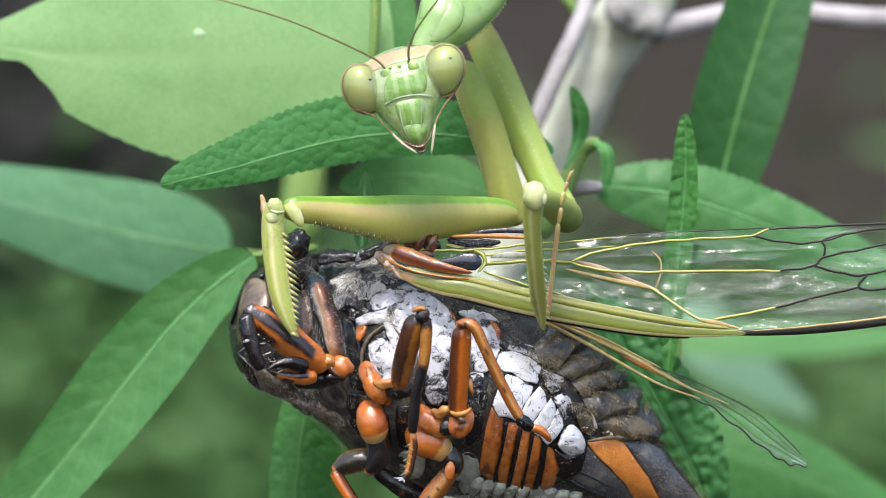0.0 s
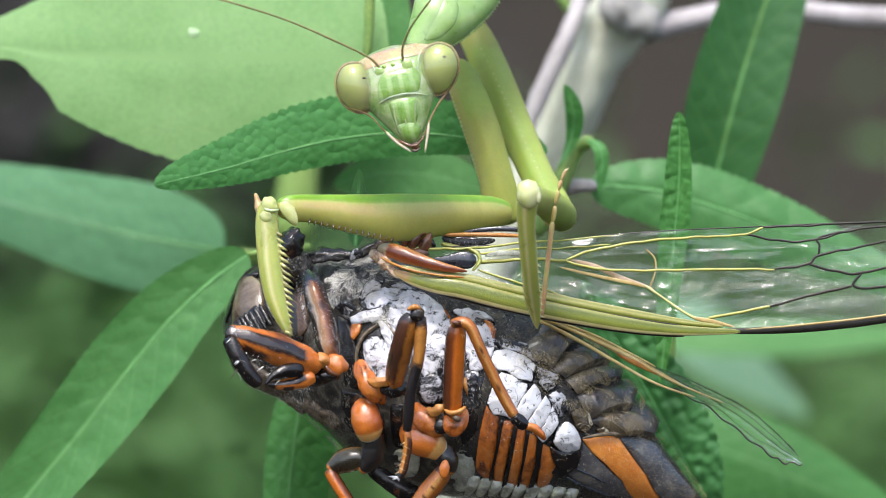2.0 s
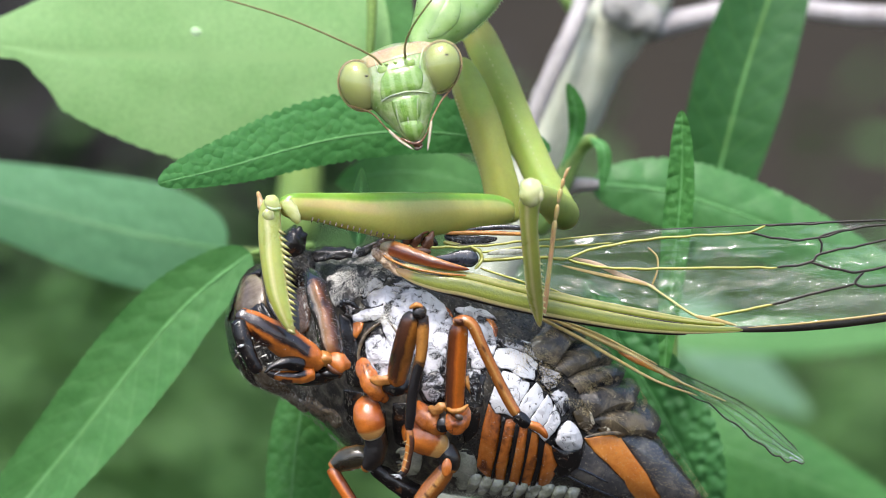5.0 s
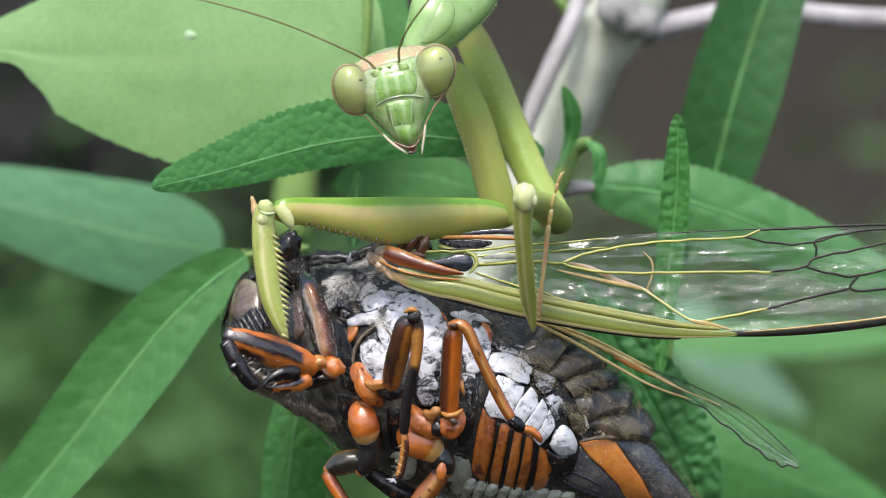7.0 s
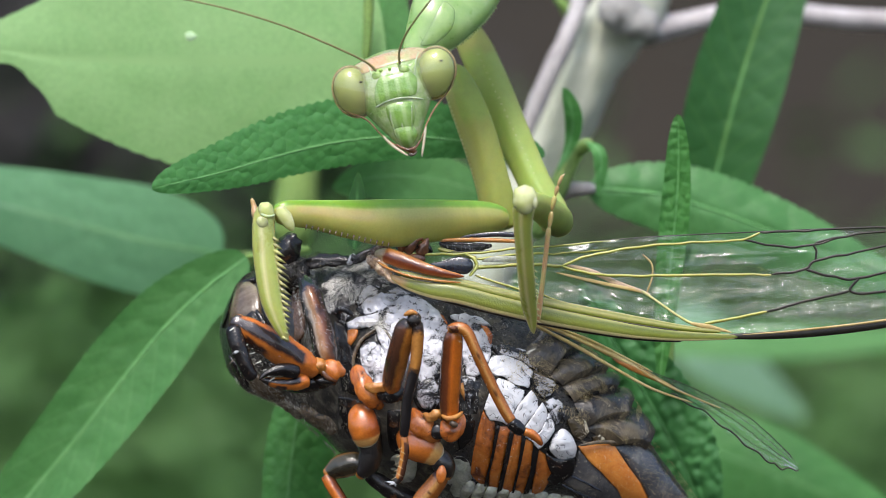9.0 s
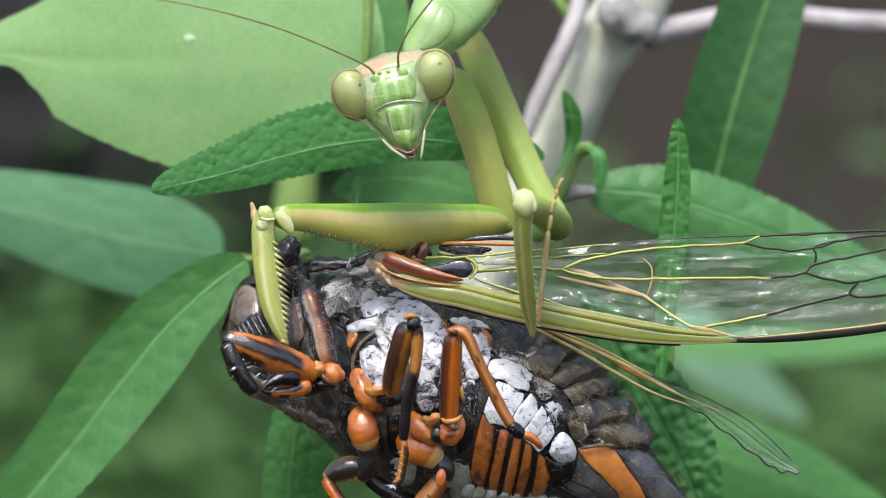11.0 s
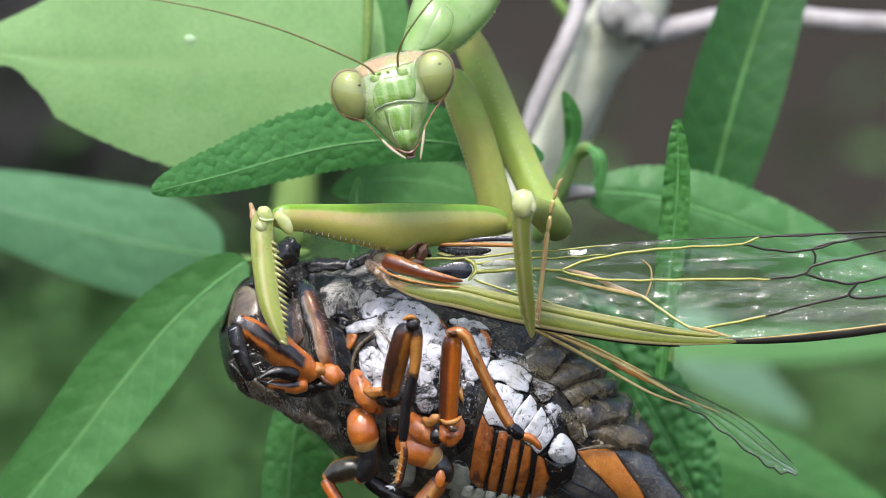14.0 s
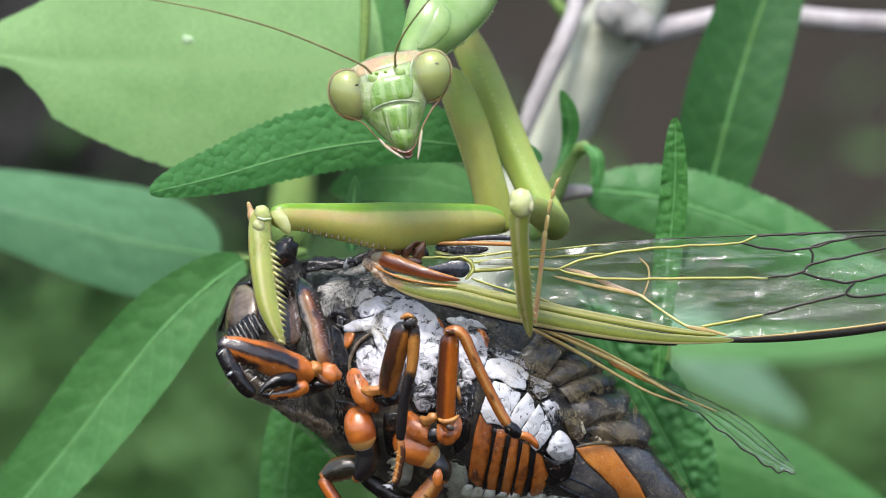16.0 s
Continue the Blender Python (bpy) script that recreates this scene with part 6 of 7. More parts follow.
crumple("midleg_coxa", [(-6.15, -0.4, -8.87, 0.36), (-5.87, -1.2, -9.84, 0.67), (-5.33, -1.8, -10.98, 0.76), (-4.62, -1.6, -11.78, 0.53), (-4.1, -1, -12.24, 0.22)], "orange", cicada, "crumpled orange leg base", 3)
crumple("coxa_rim", [(-5.51, -2, -10.44, 0.22), (-4.79, -2.6, -10.6, 0.4), (-3.81, -2.8, -10.42, 0.31), (-2.93, -2.6, -10.07, 0.27), (-2.49, -2, -9.73, 0.13)], "amberskin", cicada, "", 5)
# black lump, no recess: its colour paints the shade inside the leg base
part("coxa_shade", tube([(-4.53, -1.8, -11.15, 0.36), (-3.55, -2.4, -11.14, 0.67), (-2.75, -2.2, -11.05, 0.62), (-2.31, -1.6, -11.51, 0.36)], 18, 7, flat=0.6, rough=0.2), "black", cicada, "black lump painting the shade in the leg base's hollow")
midleg = limb("midleg", [(-3.46, -2.4, -10.87, 0.62), (-3.18, -4, -9.46, 0.8), (-2.73, -6, -7.65, 0.81), (-2.24, -7, -5.88, 0.75), (-1.93, -7, -5.22, 0.39)], "brown", cicada, "dark brown middle leg with an ochre shin", rough=0.04, keel=0.16)
limb("shin", [(-1.4, -7.3, -5.3, 0.48), (-1.32, -7.2, -6.53, 0.48), (-1.49, -6.9, -8.73, 0.42), (-2.02, -6.4, -10.94, 0.4), (-2.29, -5.9, -13.15, 0.4), (-2.38, -5.6, -14.39, 0.31)], "shin", midleg, rough=0.06)
limb("foot", [(-2.38, -5.6, -14.22, 0.26), (-2.33, -5.5, -15.36, 0.35), (-2.47, -5.3, -16.47, 0.31), (-2.73, -5.2, -17.49, 0.31), (-3.08, -5.2, -18.02, 0.18)], "brown", midleg)
for tip in ((-3.96, -5.5, -17.83), (-3.56, -5.6, -18.09), (-2.99, -5.4, -18.27)):
    part("claw", spike((-3.08, -5.2, -17.93), tip, 0.13), "wax_thin", midleg)
part("knee_cap", ball((-1.58, -7.5, -5.21), (0.62, 0.45, 0.62), 20, None, 22, 16, 0.22), "black", midleg)
part("knee_rim", tube([(-2.36, -7.6, -4.86, 0.13), (-1.84, -7.8, -4.6, 0.22), (-1.31, -7.8, -4.68, 0.13)], 10, 5, rough=0.2), "amberskin", midleg)
part("midleg_knob", tube([(-5.81, 0.2, -12.15, 0.58), (-5.75, -0.6, -12.7, 1.07), (-5.61, -1, -13.49, 1.22), (-5.43, -1, -14.2, 1.2), (-5.3, -0.8, -14.66, 1.02), (-5.21, -0.6, -14.89, 0.8)], 30, 7, flat=0.8, rough=0.04), "knob", cicada, "rounded orange leg joint with a cream rim")
limb("midleg_hip", [(-5.26, -0.4, -14.58, 0.85), (-5.04, -0.2, -15.57, 0.89), (-5.18, 0, -16.56, 0.89), (-5.72, 0.2, -17.37, 0.58), (-6.08, 0.4, -17.74, 0.27)], "hip", cicada, "glossy black joint", rough=0.05)
limb("far_midleg", [(-5.36, 0.4, -17.02, 0.63), (-6.21, 0.6, -16.67, 0.89), (-7.25, 0.8, -16.86, 0.94), (-8.14, 1, -17.32, 0.67), (-8.68, 1, -17.68, 0.36)], "olive_leg", cicada, "olive-black far leg with orange ends", rough=0.06)
limb("far_midleg_shin", [(-8.68, 0.9, -17.58, 0.36), (-8.32, 0.8, -18.11, 0.49), (-7.87, 0.6, -18.82, 0.49), (-7.24, 0.4, -19.79, 0.49), (-6.43, 0.2, -21.03, 0.45)], "orange_leg", cicada, "orange and black far shin", rough=0.06)
for k in range(9):
    a = along((-2.55, -5.9, -15.17), (-2.99, -5.6, -17.47), k / 8)
    part("bristle", spike(a, (a[0] - 0.45 + 0.9 * (k % 2), a[1] - 0.1, a[2] - 0.25), 0.03), "hair_gold", midleg)

# hind leg
crumple("hindleg_coxa", [(-1.78, -1, -12.24, 0.27), (-1.42, -1.8, -13.11, 0.71), (-0.8, -2.2, -13.81, 0.75), (-0.09, -2, -14.43, 0.58), (0.36, -1.4, -14.9, 0.22)], "orange", cicada, "crumpled orange leg base", 8)
crumple("coxa_rim", [(-0.89, -2.2, -12.65, 0.18), (-0.35, -2.7, -12.9, 0.35), (0.27, -2.9, -12.63, 0.35), (0.8, -2.4, -12.91, 0.22)], "amberskin", cicada, "", 9)
# again a black lump in place of the hollow's shade
part("coxa_shade", ball((0.27, -2.6, -14.01), (0.55, 0.4, 0.62), 0, None, 20, 14, 0.15), "black", cicada, "black lump painting the shade in the leg base's hollow")
hindleg = limb("hindleg", [(1.15, -2.2, -13.81, 0.49), (1.15, -3, -12.36, 0.69), (1.24, -3.9, -10.12, 0.75), (1.37, -4.6, -7.9, 0.75), (1.45, -5, -6.57, 0.66), (1.45, -5, -6.04, 0.35)], "orange_leg", cicada, "glossy orange hind leg with a dark inner face", rough=0.03, keel=0.18)
limb("shin", [(1.06, -5.3, -5.99, 0.35), (1.85, -5.7, -5.81, 0.44), (2.55, -5.7, -6.2, 0.44), (3.17, -5.4, -7.53, 0.42), (4.15, -4.7, -9.66, 0.42), (5.21, -4, -11.8, 0.42), (6.1, -3.6, -13.31, 0.4)], "amber", hindleg, "tan and orange shin", rough=0.05)
part("knee_dent", ball((1.36, -6.1, -5.85), (0.32, 0.15, 0.16), 20, None, 16, 10, 0.2), "jaw", hindleg)
limb("shin_end", [(5.93, -3.7, -13.13, 0.4), (6.46, -3.5, -13.67, 0.53), (7.04, -3.3, -14.03, 0.35)], "black", hindleg)
limb("foot", [(6.95, -3.4, -13.94, 0.29), (7.62, -3.2, -14.21, 0.35), (8.15, -3, -14.66, 0.27), (8.42, -2.8, -15.11, 0.13)], "orange", hindleg)
part("thigh_rim", tube([(0.53, -3.2, -12.71, 0.13), (1.06, -3.7, -12.96, 0.2), (1.77, -3.5, -12.79, 0.2), (2.22, -3, -12.45, 0.13)], 10, 5, rough=0.2), "amberskin", hindleg)
crumple("thigh_collar", [(0.8, -2.8, -13.08, 0.27), (0.97, -2.9, -13.87, 0.62), (1.51, -2.9, -14.05, 0.66), (2.04, -2.6, -13.35, 0.4), (2.22, -2.2, -12.65, 0.13)], "orange", cicada, "folded orange collar of the thigh", 12)
# small dark lump painting the shade within the collar's fold
part("collar_shade", ball((1.5, -3.7, -13.4), (0.34, 0.2, 0.24), 35, None, 16, 10, 0.2), "spine_dark", cicada)
part("thigh_spur", spike((1.99, -3.6, -10.22), (2.39, -3.4, -11.64), 0.28), "amberskin", hindleg)
part("hindleg_knob", tube([(-2.68, 0.2, -14.34, 0.54), (-2.14, -0.6, -14.66, 1.07), (-1.42, -1.1, -15.09, 1.29), (-0.62, -1.2, -15.44, 1.25), (0.0, -1, -15.81, 1.02), (0.27, -0.8, -15.95, 0.8)], 30, 7, flat=0.8, rough=0.04), "knob", cicada, "rounded orange leg joint with a cream rim")
limb("hindleg_hip", [(-0.09, -0.8, -15.81, 0.76), (0.53, -0.8, -16.44, 0.89), (0.8, -0.7, -17.16, 0.8), (0.62, -0.6, -17.87, 0.49)], "hip", cicada, "glossy black joint", rough=0.05)
part("hip_patch", ball((0.53, -1.6, -17.47), (0.42, 0.25, 0.75), 8, None, 18, 12, 0.15), "orange", cicada)
limb("far_hindleg", [(0.71, -0.4, -17.26, 0.58), (0.09, -0.2, -18.25, 0.76), (-0.71, 0, -19.24, 0.76), (-1.7, 0.2, -20.5, 0.67)], "amber", cicada, "orange-brown far leg", rough=0.06)
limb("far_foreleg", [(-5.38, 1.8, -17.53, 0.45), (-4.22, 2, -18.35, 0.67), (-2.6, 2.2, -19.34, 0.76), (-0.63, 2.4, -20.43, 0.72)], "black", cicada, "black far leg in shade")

hair_coat("down", loft_hairs(body, 4800, 2.75, 4.2, 16, 84, 0.5, 1.0, 5, 0.7, 0.15, 6.0, 0.0, 0.8), 0.012, "hair_silver", thorax, "combed silvery down")
hair_coat("down", loft_hairs(body, 900, 4.2, 6.0, -10, 60, 0.3, 0.9, 9, 0.7, 0.3, 3.0), 0.012, "hair_silver", thorax, "silvery down")
hair_coat("down", loft_hairs(body, 2300, 1.5, 4.7, -84, 2, 0.45, 0.7, 33, 0.3, 0.5, 4.0, -0.1, 0.8), 0.011, "hair_dusty", thorax, "dusty grey wool between the leg roots")
hair_coat("golden_down", loft_hairs(body, 5200, 6.3, 8.4, 24, 78, 0.13, 1.0, 7, 1.1, 0.3, 0.8, 0.08, 0.45), 0.007, "hair_gold", abdomen, "golden down in patches")
hair_coat("golden_down", loft_hairs(body, 2200, 6.0, 7.7, 16, 40, 0.16, 1.0, 17, 0.75, 0.4, 4.0, -0.05, 0.9), 0.007, "hair_gold", abdomen, "golden down in patches")
hair_coat("golden_down", loft_hairs(body, 900, 8.2, 10.8, -5, 75, 0.22, 1.0, 27, 0.6, 0.25, 0.6), 0.011, "hair_gold", abdomen, "sparse golden down")
hair_coat("down", loft_hairs(body, 350, 6.0, 9.5, -85, -40, 0.35, 0.8, 8, 0.1), 0.012, "hair_silver", abdomen, "silvery down")
hair_coat("down", loft_hairs(body, 500, 1.2, 3.4, -84, -25, 0.4, 0.4, 10), 0.02, "hair_silver", head_c, "silvery down")

hair_coat("down", limb_hairs([(-10.56, 1, -2.19, 0.81), (-9.97, -1.2, -3.52, 0.98), (-9.32, -2.2, -5.73, 1.07), (-8.69, -2.6, -7.94, 0.89)], 420, 0.34, 21), 0.012, "hair_silver", cicada, "silvery fringe")
hair_coat("leg_hairs", limb_hairs([(1.06, -5.6, -6.03, 0.53), (2.69, -5.6, -6.78, 0.53), (3.7, -5, -8.99, 0.48), (6.37, -3.6, -13.32, 0.49)], 60, 0.35, 22), 0.014, "hair_gold", hindleg, "fine pale leg hairs")
hair_coat("leg_hairs", limb_hairs([(-9.13, -3, -9.35, 0.8), (-10.35, -3.6, -8.45, 1.15), (-12.1, -4.2, -7.11, 1.33), (-13.85, -4.8, -5.78, 1.1), (-15.17, -5, -4.81, 0.84)], 60, 0.35, 24), 0.013, "hair_silver", foreleg, "fine pale leg hairs")
# ---- wings ----
WING_TOP = [(0.72, 0.6, 0.04), (5.18, 0.4, 0.22), (9.65, 0.4, 0.58), (16.36, 0.6, 1.21), (24.44, 1, 1.61), (35.14, 1.6, 1.97), (43.83, 2.4, 1.3), (48.85, 3, -1.3)]
WING_LOW = [(-3.74, -0.6, -1.11), (0.71, -1, -3.3), (7.39, -1.2, -5.12), (16.31, -0.8, -6.55), (23.92, -0.2, -6.83), (35.07, 0.8, -5.77), (43.79, 2, -3.99), (48.85, 3, -1.53)]
forewing = part("forewing", bmesh.new(), "film", cicada, "clear forewing with green and black veins", (-3.53, 0, -1.12))


def vein(rows, material, name="vein", parent=None):
    """A vein that wavers a little between its ends."""
    n = len(rows) - 1
    fine = []
    for k in range(n * 5 + 1):
        p = spline(rows, k / 5)
        if 0 < k < n * 5:
            p[2] += 0.10 * noise.noise(Vector((p[0] * 0.9, 3.0, n)))
        p[3] *= 0.85
        fine.append(tuple(p))
    return part(name, tube(fine, 8, 2), material, parent or forewing)


# sharp pleats of the wing skin that catch the light
PLEATS = (
    ([(9.8, 0, -0.1), (11.5, 0, 0.1), (13.2, 0, 0.35), (15.4, 0, 0.55)], 1.1, 0.62),
    ([(15.9, 0, 0.75), (17.5, 0, 0.95), (20.9, 0, 1.2)], 1.2, 0.5),
    ([(12.6, 0, -0.75), (14.55, 0, -0.66), (18.57, 0, -0.49), (23.04, 0, -0.27), (30.62, 0, 0.04)], 1.2, 0.26),
    ([(18.0, 0, 0.2), (18.8, 0, 0.3), (20.2, 0, 0.2)], 0.9, 0.5),
    ([(17.68, 0, -1.29), (23.04, 0, -0.98), (27.5, 0, -0.94)], 0.3, 0.3),
    ([(10.09, 0, -2.86), (13.21, 0, -4.2), (16.79, 0, -4.96), (19.91, 0, -5.13)], 0.5, 0.45),
    ([(12.0, 0, -2.7), (14.5, 0, -3.6), (17.5, 0, -4.1), (19.0, 0, -4.6)], 0.5, 0.4),
    ([(3.8, 0, -0.75), (5.4, 0, -0.72), (7.2, 0, -0.55)], 1.3, 0.5))


def wing_spot(s, k):
    a, b = spline(WING_TOP, s), spline(WING_LOW, s)
    return a + (b - a) * k


bm = bmesh.new()
rows = []
for i in range(231):
    s = 7 * i / 230
    row = []
    for j in range(101):
        p = wing_spot(s, j / 100)
        p[1] += 0.45 * noise.noise(Vector((p[0] * 0.16, p[2] * 0.75, 1))) + 0.12 * noise.noise(Vector((p[0] * 0.7, p[2] * 1.6, 4))) + 0.5 * math.sin(math.pi * j / 100)
        for ridge, deep, wide in PLEATS:
            z = np.interp(p[0], [q[0] for q in ridge], [q[2] for q in ridge])
            d = p[2] - z
            fold = (wide - d) * 0.6 if 0 <= d < wide else max(0.0, wide + d * 4) * 0.6 if d < 0 else 0.0
            p[1] -= fold * min(1, max(0.0, deep + 2.5 * noise.noise(Vector((p[0] * 0.7, wide * 9, 9))))) * min(1, max(0, (p[0] - ridge[0][0]) * 0.6)) * min(1, max(0, (ridge[-1][0] - p[0]) * 0.6))
        row.append(p)
    rows.append(row)
part("membrane", rings_to_bm(rows, bm, closed=False), "film", forewing)
part("top_edge", tube([(*p, 0.05) for p in WING_TOP], 6, 7), "vein_dark", forewing)
rim = [(*p, r) for p, r in zip(WING_LOW, (0.55, 0.5, 0.42, 0.36, 0.3, 0.32, 0.28, 0.2))]
part("leading_edge", tube([(-3.47, -1.4, -1.82, 0.18), (-2.18, -1.8, -2.44, 0.44), (-0.18, -2.1, -2.97, 0.62), (2.04, -2.3, -3.33, 0.71), (5.15, -2.3, -4.13, 0.71), (9.59, -2.1, -5.11, 0.67), (15.12, -1.6, -6.09, 0.58), (19.41, -1.0, -6.55, 0.4), (23.9, -0.5, -6.64, 0.18)], 28, 8, flat=0.35), "costa", forewing, "thick green leading edge with a pale border")
part("leading_rib", tube([(-3.03, -1.3, -1.51, 0.18), (-1.07, -1.4, -1.96, 0.31), (2.05, -1.5, -2.45, 0.4), (5.16, -1.6, -3.2, 0.44), (9.61, -1.5, -4.18, 0.44), (15.13, -1.2, -5.25, 0.42), (19.42, -0.8, -5.92, 0.27), (22.55, -0.6, -6.24, 0.13)], 18, 7, flat=0.5), "costa_rib", forewing, "green upper rib")
part("leading_groove", tube([(-1.73, -1.9, -2.09, 0.07), (2.04, -2.15, -2.71, 0.09), (5.15, -2.2, -3.51, 0.09), (9.59, -2.0, -4.49, 0.09), (15.12, -1.6, -5.56, 0.09), (19.41, -1.0, -6.19, 0.07)], 8, 7), "vein_dark", forewing, "dark groove")
# dark tube along the lower boundary, painting the shade under the edge
part("leading_shade", tube([(-3.21, -1.0, -2.27, 0.13), (-1.07, -1.4, -3.25, 0.16), (2.05, -1.6, -4.09, 0.16), (5.16, -1.6, -4.85, 0.16), (9.61, -1.5, -5.78, 0.16), (15.13, -1.1, -6.68, 0.13), (19.43, -0.7, -7.0, 0.11)], 8, 7), "vein_dark", forewing, "dark strip painting the shade below the leading edge")
part("leading_tip", tube([(18.53, -0.9, -6.28, 0.13), (23.01, -0.5, -6.6, 0.22), (29.3, 0.2, -6.34, 0.36), (36.52, 1, -5.46, 0.36), (43.8, 2.1, -3.9, 0.31)], 10, 7, flat=0.5), "vein_dark", forewing, "black outer edge")
part("tip_line", tube([(24.33, -0.7, -6.46, 0.04), (29.27, -0.2, -6.07, 0.09), (36.48, 0.6, -5.19, 0.09), (43.77, 1.8, -3.63, 0.04)], 8, 7), "vein_ochre", forewing)
vein([(2.95, 0, -1.21, 0.21), (6.96, -0.2, -0.94, 0.16), (10.08, -0.2, -1.03, 0.16)], "vein_green")
vein([(10.08, -0.2, -1.03, 0.13), (12.32, 0, -0.22, 0.13), (16.35, 0.3, 0.49, 0.13), (21.28, 0.6, 0.85, 0.11), (24.42, 0.8, 1.03, 0.11), (25.77, 0.9, 1.61, 0.11)], "vein_green")
vein([(10.08, -0.2, -1.03, 0.13), (12.32, -0.2, -1.65, 0.13), (16.34, 0, -1.83, 0.13), (22.16, 0.4, -1.74, 0.13), (26.65, 0.6, -1.74, 0.11)], "vein_green")
vein([(26.65, 0.6, -1.74, 0.11), (29.34, 0.8, -1.3, 0.13), (30.16, 0.9, -0.63, 0.13), (33.4, 1.2, 0.04, 0.11), (38.39, 1.8, 1.17, 0.11)], "vein_dark")
vein([(30.16, 0.9, -0.63, 0.11), (30.25, 0.9, 0.13, 0.11), (30.16, 0.9, 0.72, 0.11), (32.04, 1, 1.3, 0.08)], "vein_dark")
vein([(24.42, 0.8, 1.03, 0.11), (27.56, 0.9, 0.49, 0.11), (30.16, 0.9, 0.67, 0.11), (33.4, 1.2, 1.48, 0.11), (38.39, 1.8, 1.84, 0.11)], "vein_dark")
vein([(25.77, 0.9, 1.61, 0.11), (29.36, 1, 1.75, 0.11), (32.51, 1.2, 1.93, 0.11), (38.39, 1.8, 2.06, 0.11)], "vein_dark")
vein([(29.34, 0.8, -1.3, 0.13), (31.59, 0.9, -1.92, 0.13), (33.62, 1.1, -2.01, 0.13), (36.57, 1.5, -1.3, 0.11), (41.1, 2, 0.04, 0.11)], "vein_dark")
vein([(33.62, 1.1, -2.01, 0.13), (32.94, 1, -3, 0.13), (34.75, 1.2, -3.18, 0.13), (40.2, 2, -2.2, 0.11)], "vein_dark")
vein([(21.32, -0.4, -5.57, 0.16), (23.93, 0, -5.13, 0.13), (26.26, 0.2, -4.65, 0.13)], "vein_green")
vein([(26.26, 0.2, -4.65, 0.13), (29.32, 0.5, -3.84, 0.13), (32.94, 1, -3, 0.13)], "vein_dark")
part("vein_joint", tube([(20.15, -0.5, -5.57, 0.09), (20.95, -0.6, -5.71, 0.18), (21.84, -0.6, -5.88, 0.18), (23.45, -0.5, -6.29, 0.07)], 10, 6, flat=0.4), "vein_ochre", forewing)
vein([(16.34, 0, -2.99, 0.12), (18.12, -0.1, -4.2, 0.11), (19.9, -0.3, -5.4, 0.13), (21.32, -0.4, -5.71, 0.16)], "vein_pale")
part("vein", tube([(9.64, -0.1, -1.56, 0.07), (12.32, 0, -2.19, 0.13), (15, 0, -2.77, 0.13), (16.96, 0, -3.21, 0.09)], 10, 6, flat=0.25), "vein_ochre", forewing)
part("vein", tube([(10.36, 0, -0.94, 0.09), (12.41, 0.1, -1.47, 0.18), (14.38, 0.1, -2.37, 0.2), (16.34, 0, -3.04, 0.13), (17.05, 0, -3.35, 0.09)], 10, 6, flat=0.2), "vein_rosy", forewing, "flat rosy vein")
vein([(16.45, 0.4, -0.13, 0.06), (17.15, 0.2, -0.85, 0.08), (17.19, 0.1, -1.92, 0.08), (16.79, 0.1, -3.08, 0.08)], "vein_ochre")
vein([(3.17, 0, -1.74, 0.11), (6.51, -0.4, -2.85, 0.11), (9.63, -0.4, -3.7, 0.08), (13.19, -0.8, -5.3, 0.08)], "vein_green")
part("wing_root", tube([(-4.73, 0.2, -0.22, 0.27), (-3.92, -0.6, -0.18, 0.53), (-2.63, -1.2, -0.58, 0.58), (-0.84, -1.7, -1.2, 0.44), (0.71, -1.9, -1.6, 0.31), (2.31, -1.8, -1.87, 0.09)], 18, 8, flat=0.55, keel=0.16, rough=0.1), "root", forewing, "glossy red-brown wing root")
part("root_rim", tube([(-4.46, -0.8, -0.76, 0.1), (-3.47, -1.7, -1.29, 0.1), (-1.95, -2.2, -1.82, 0.1), (0.04, -2.3, -2.17, 0.1), (2.04, -2.1, -2.35, 0.09)], 12, 7, rough=0.2), "amberskin", forewing, "amber rim of the wing root")
part("root_skin", tube([(-5.36, 0.2, -0.49, 0.31), (-4.64, -0.4, -0.76, 0.49), (-4.01, -0.9, -1.29, 0.45), (-3.47, -1.3, -2.0, 0.31), (-2.76, -1.5, -2.36, 0.13)], 16, 7, flat=0.6, rough=0.55), "flesh", forewing, "pale fleshy wing root")
part("root_skin", tube([(-4.2, 0.2, -0.13, 0.27), (-3.66, -0.5, -0.4, 0.36), (-3.03, -0.9, -0.67, 0.22)], 14, 6, flat=0.6, rough=0.5, seed=4), "flesh", forewing)
vein([(-3.75, 0.4, 0.04, 0.16), (-0.63, 0.2, -0.13, 0.14), (2.95, 0.2, -0.04, 0.12), (6.74, 0.2, 0.36, 0.11), (10.1, 0.3, 0.58, 0.09), (14.57, 0.5, 1.03, 0.05)], "vein_green")
vein([(2.41, 0.1, -0.04, 0.13), (3.12, -0.2, -0.49, 0.18), (3.3, -0.3, -1.12, 0.18), (2.76, -0.8, -1.83, 0.13)], "vein_green")
vein([(3.3, -0.1, -0.49, 0.13), (6.74, 0.1, -0.13, 0.11), (10.09, 0.2, -0.04, 0.09), (13.67, 0.3, 0.22, 0.07)], "vein_green")
part("wing_root_scale", tube([(-0.36, -0.8, -0.94, 0.13), (0.62, -0.9, -1.02, 0.36), (1.78, -0.9, -0.98, 0.62), (2.63, -0.9, -1.07, 0.58), (3.03, -0.7, -1.16, 0.22)], 22, 8, flat=0.35, keel=0.1), "blue_black", forewing, "blue-black glossy cell at the wing root")
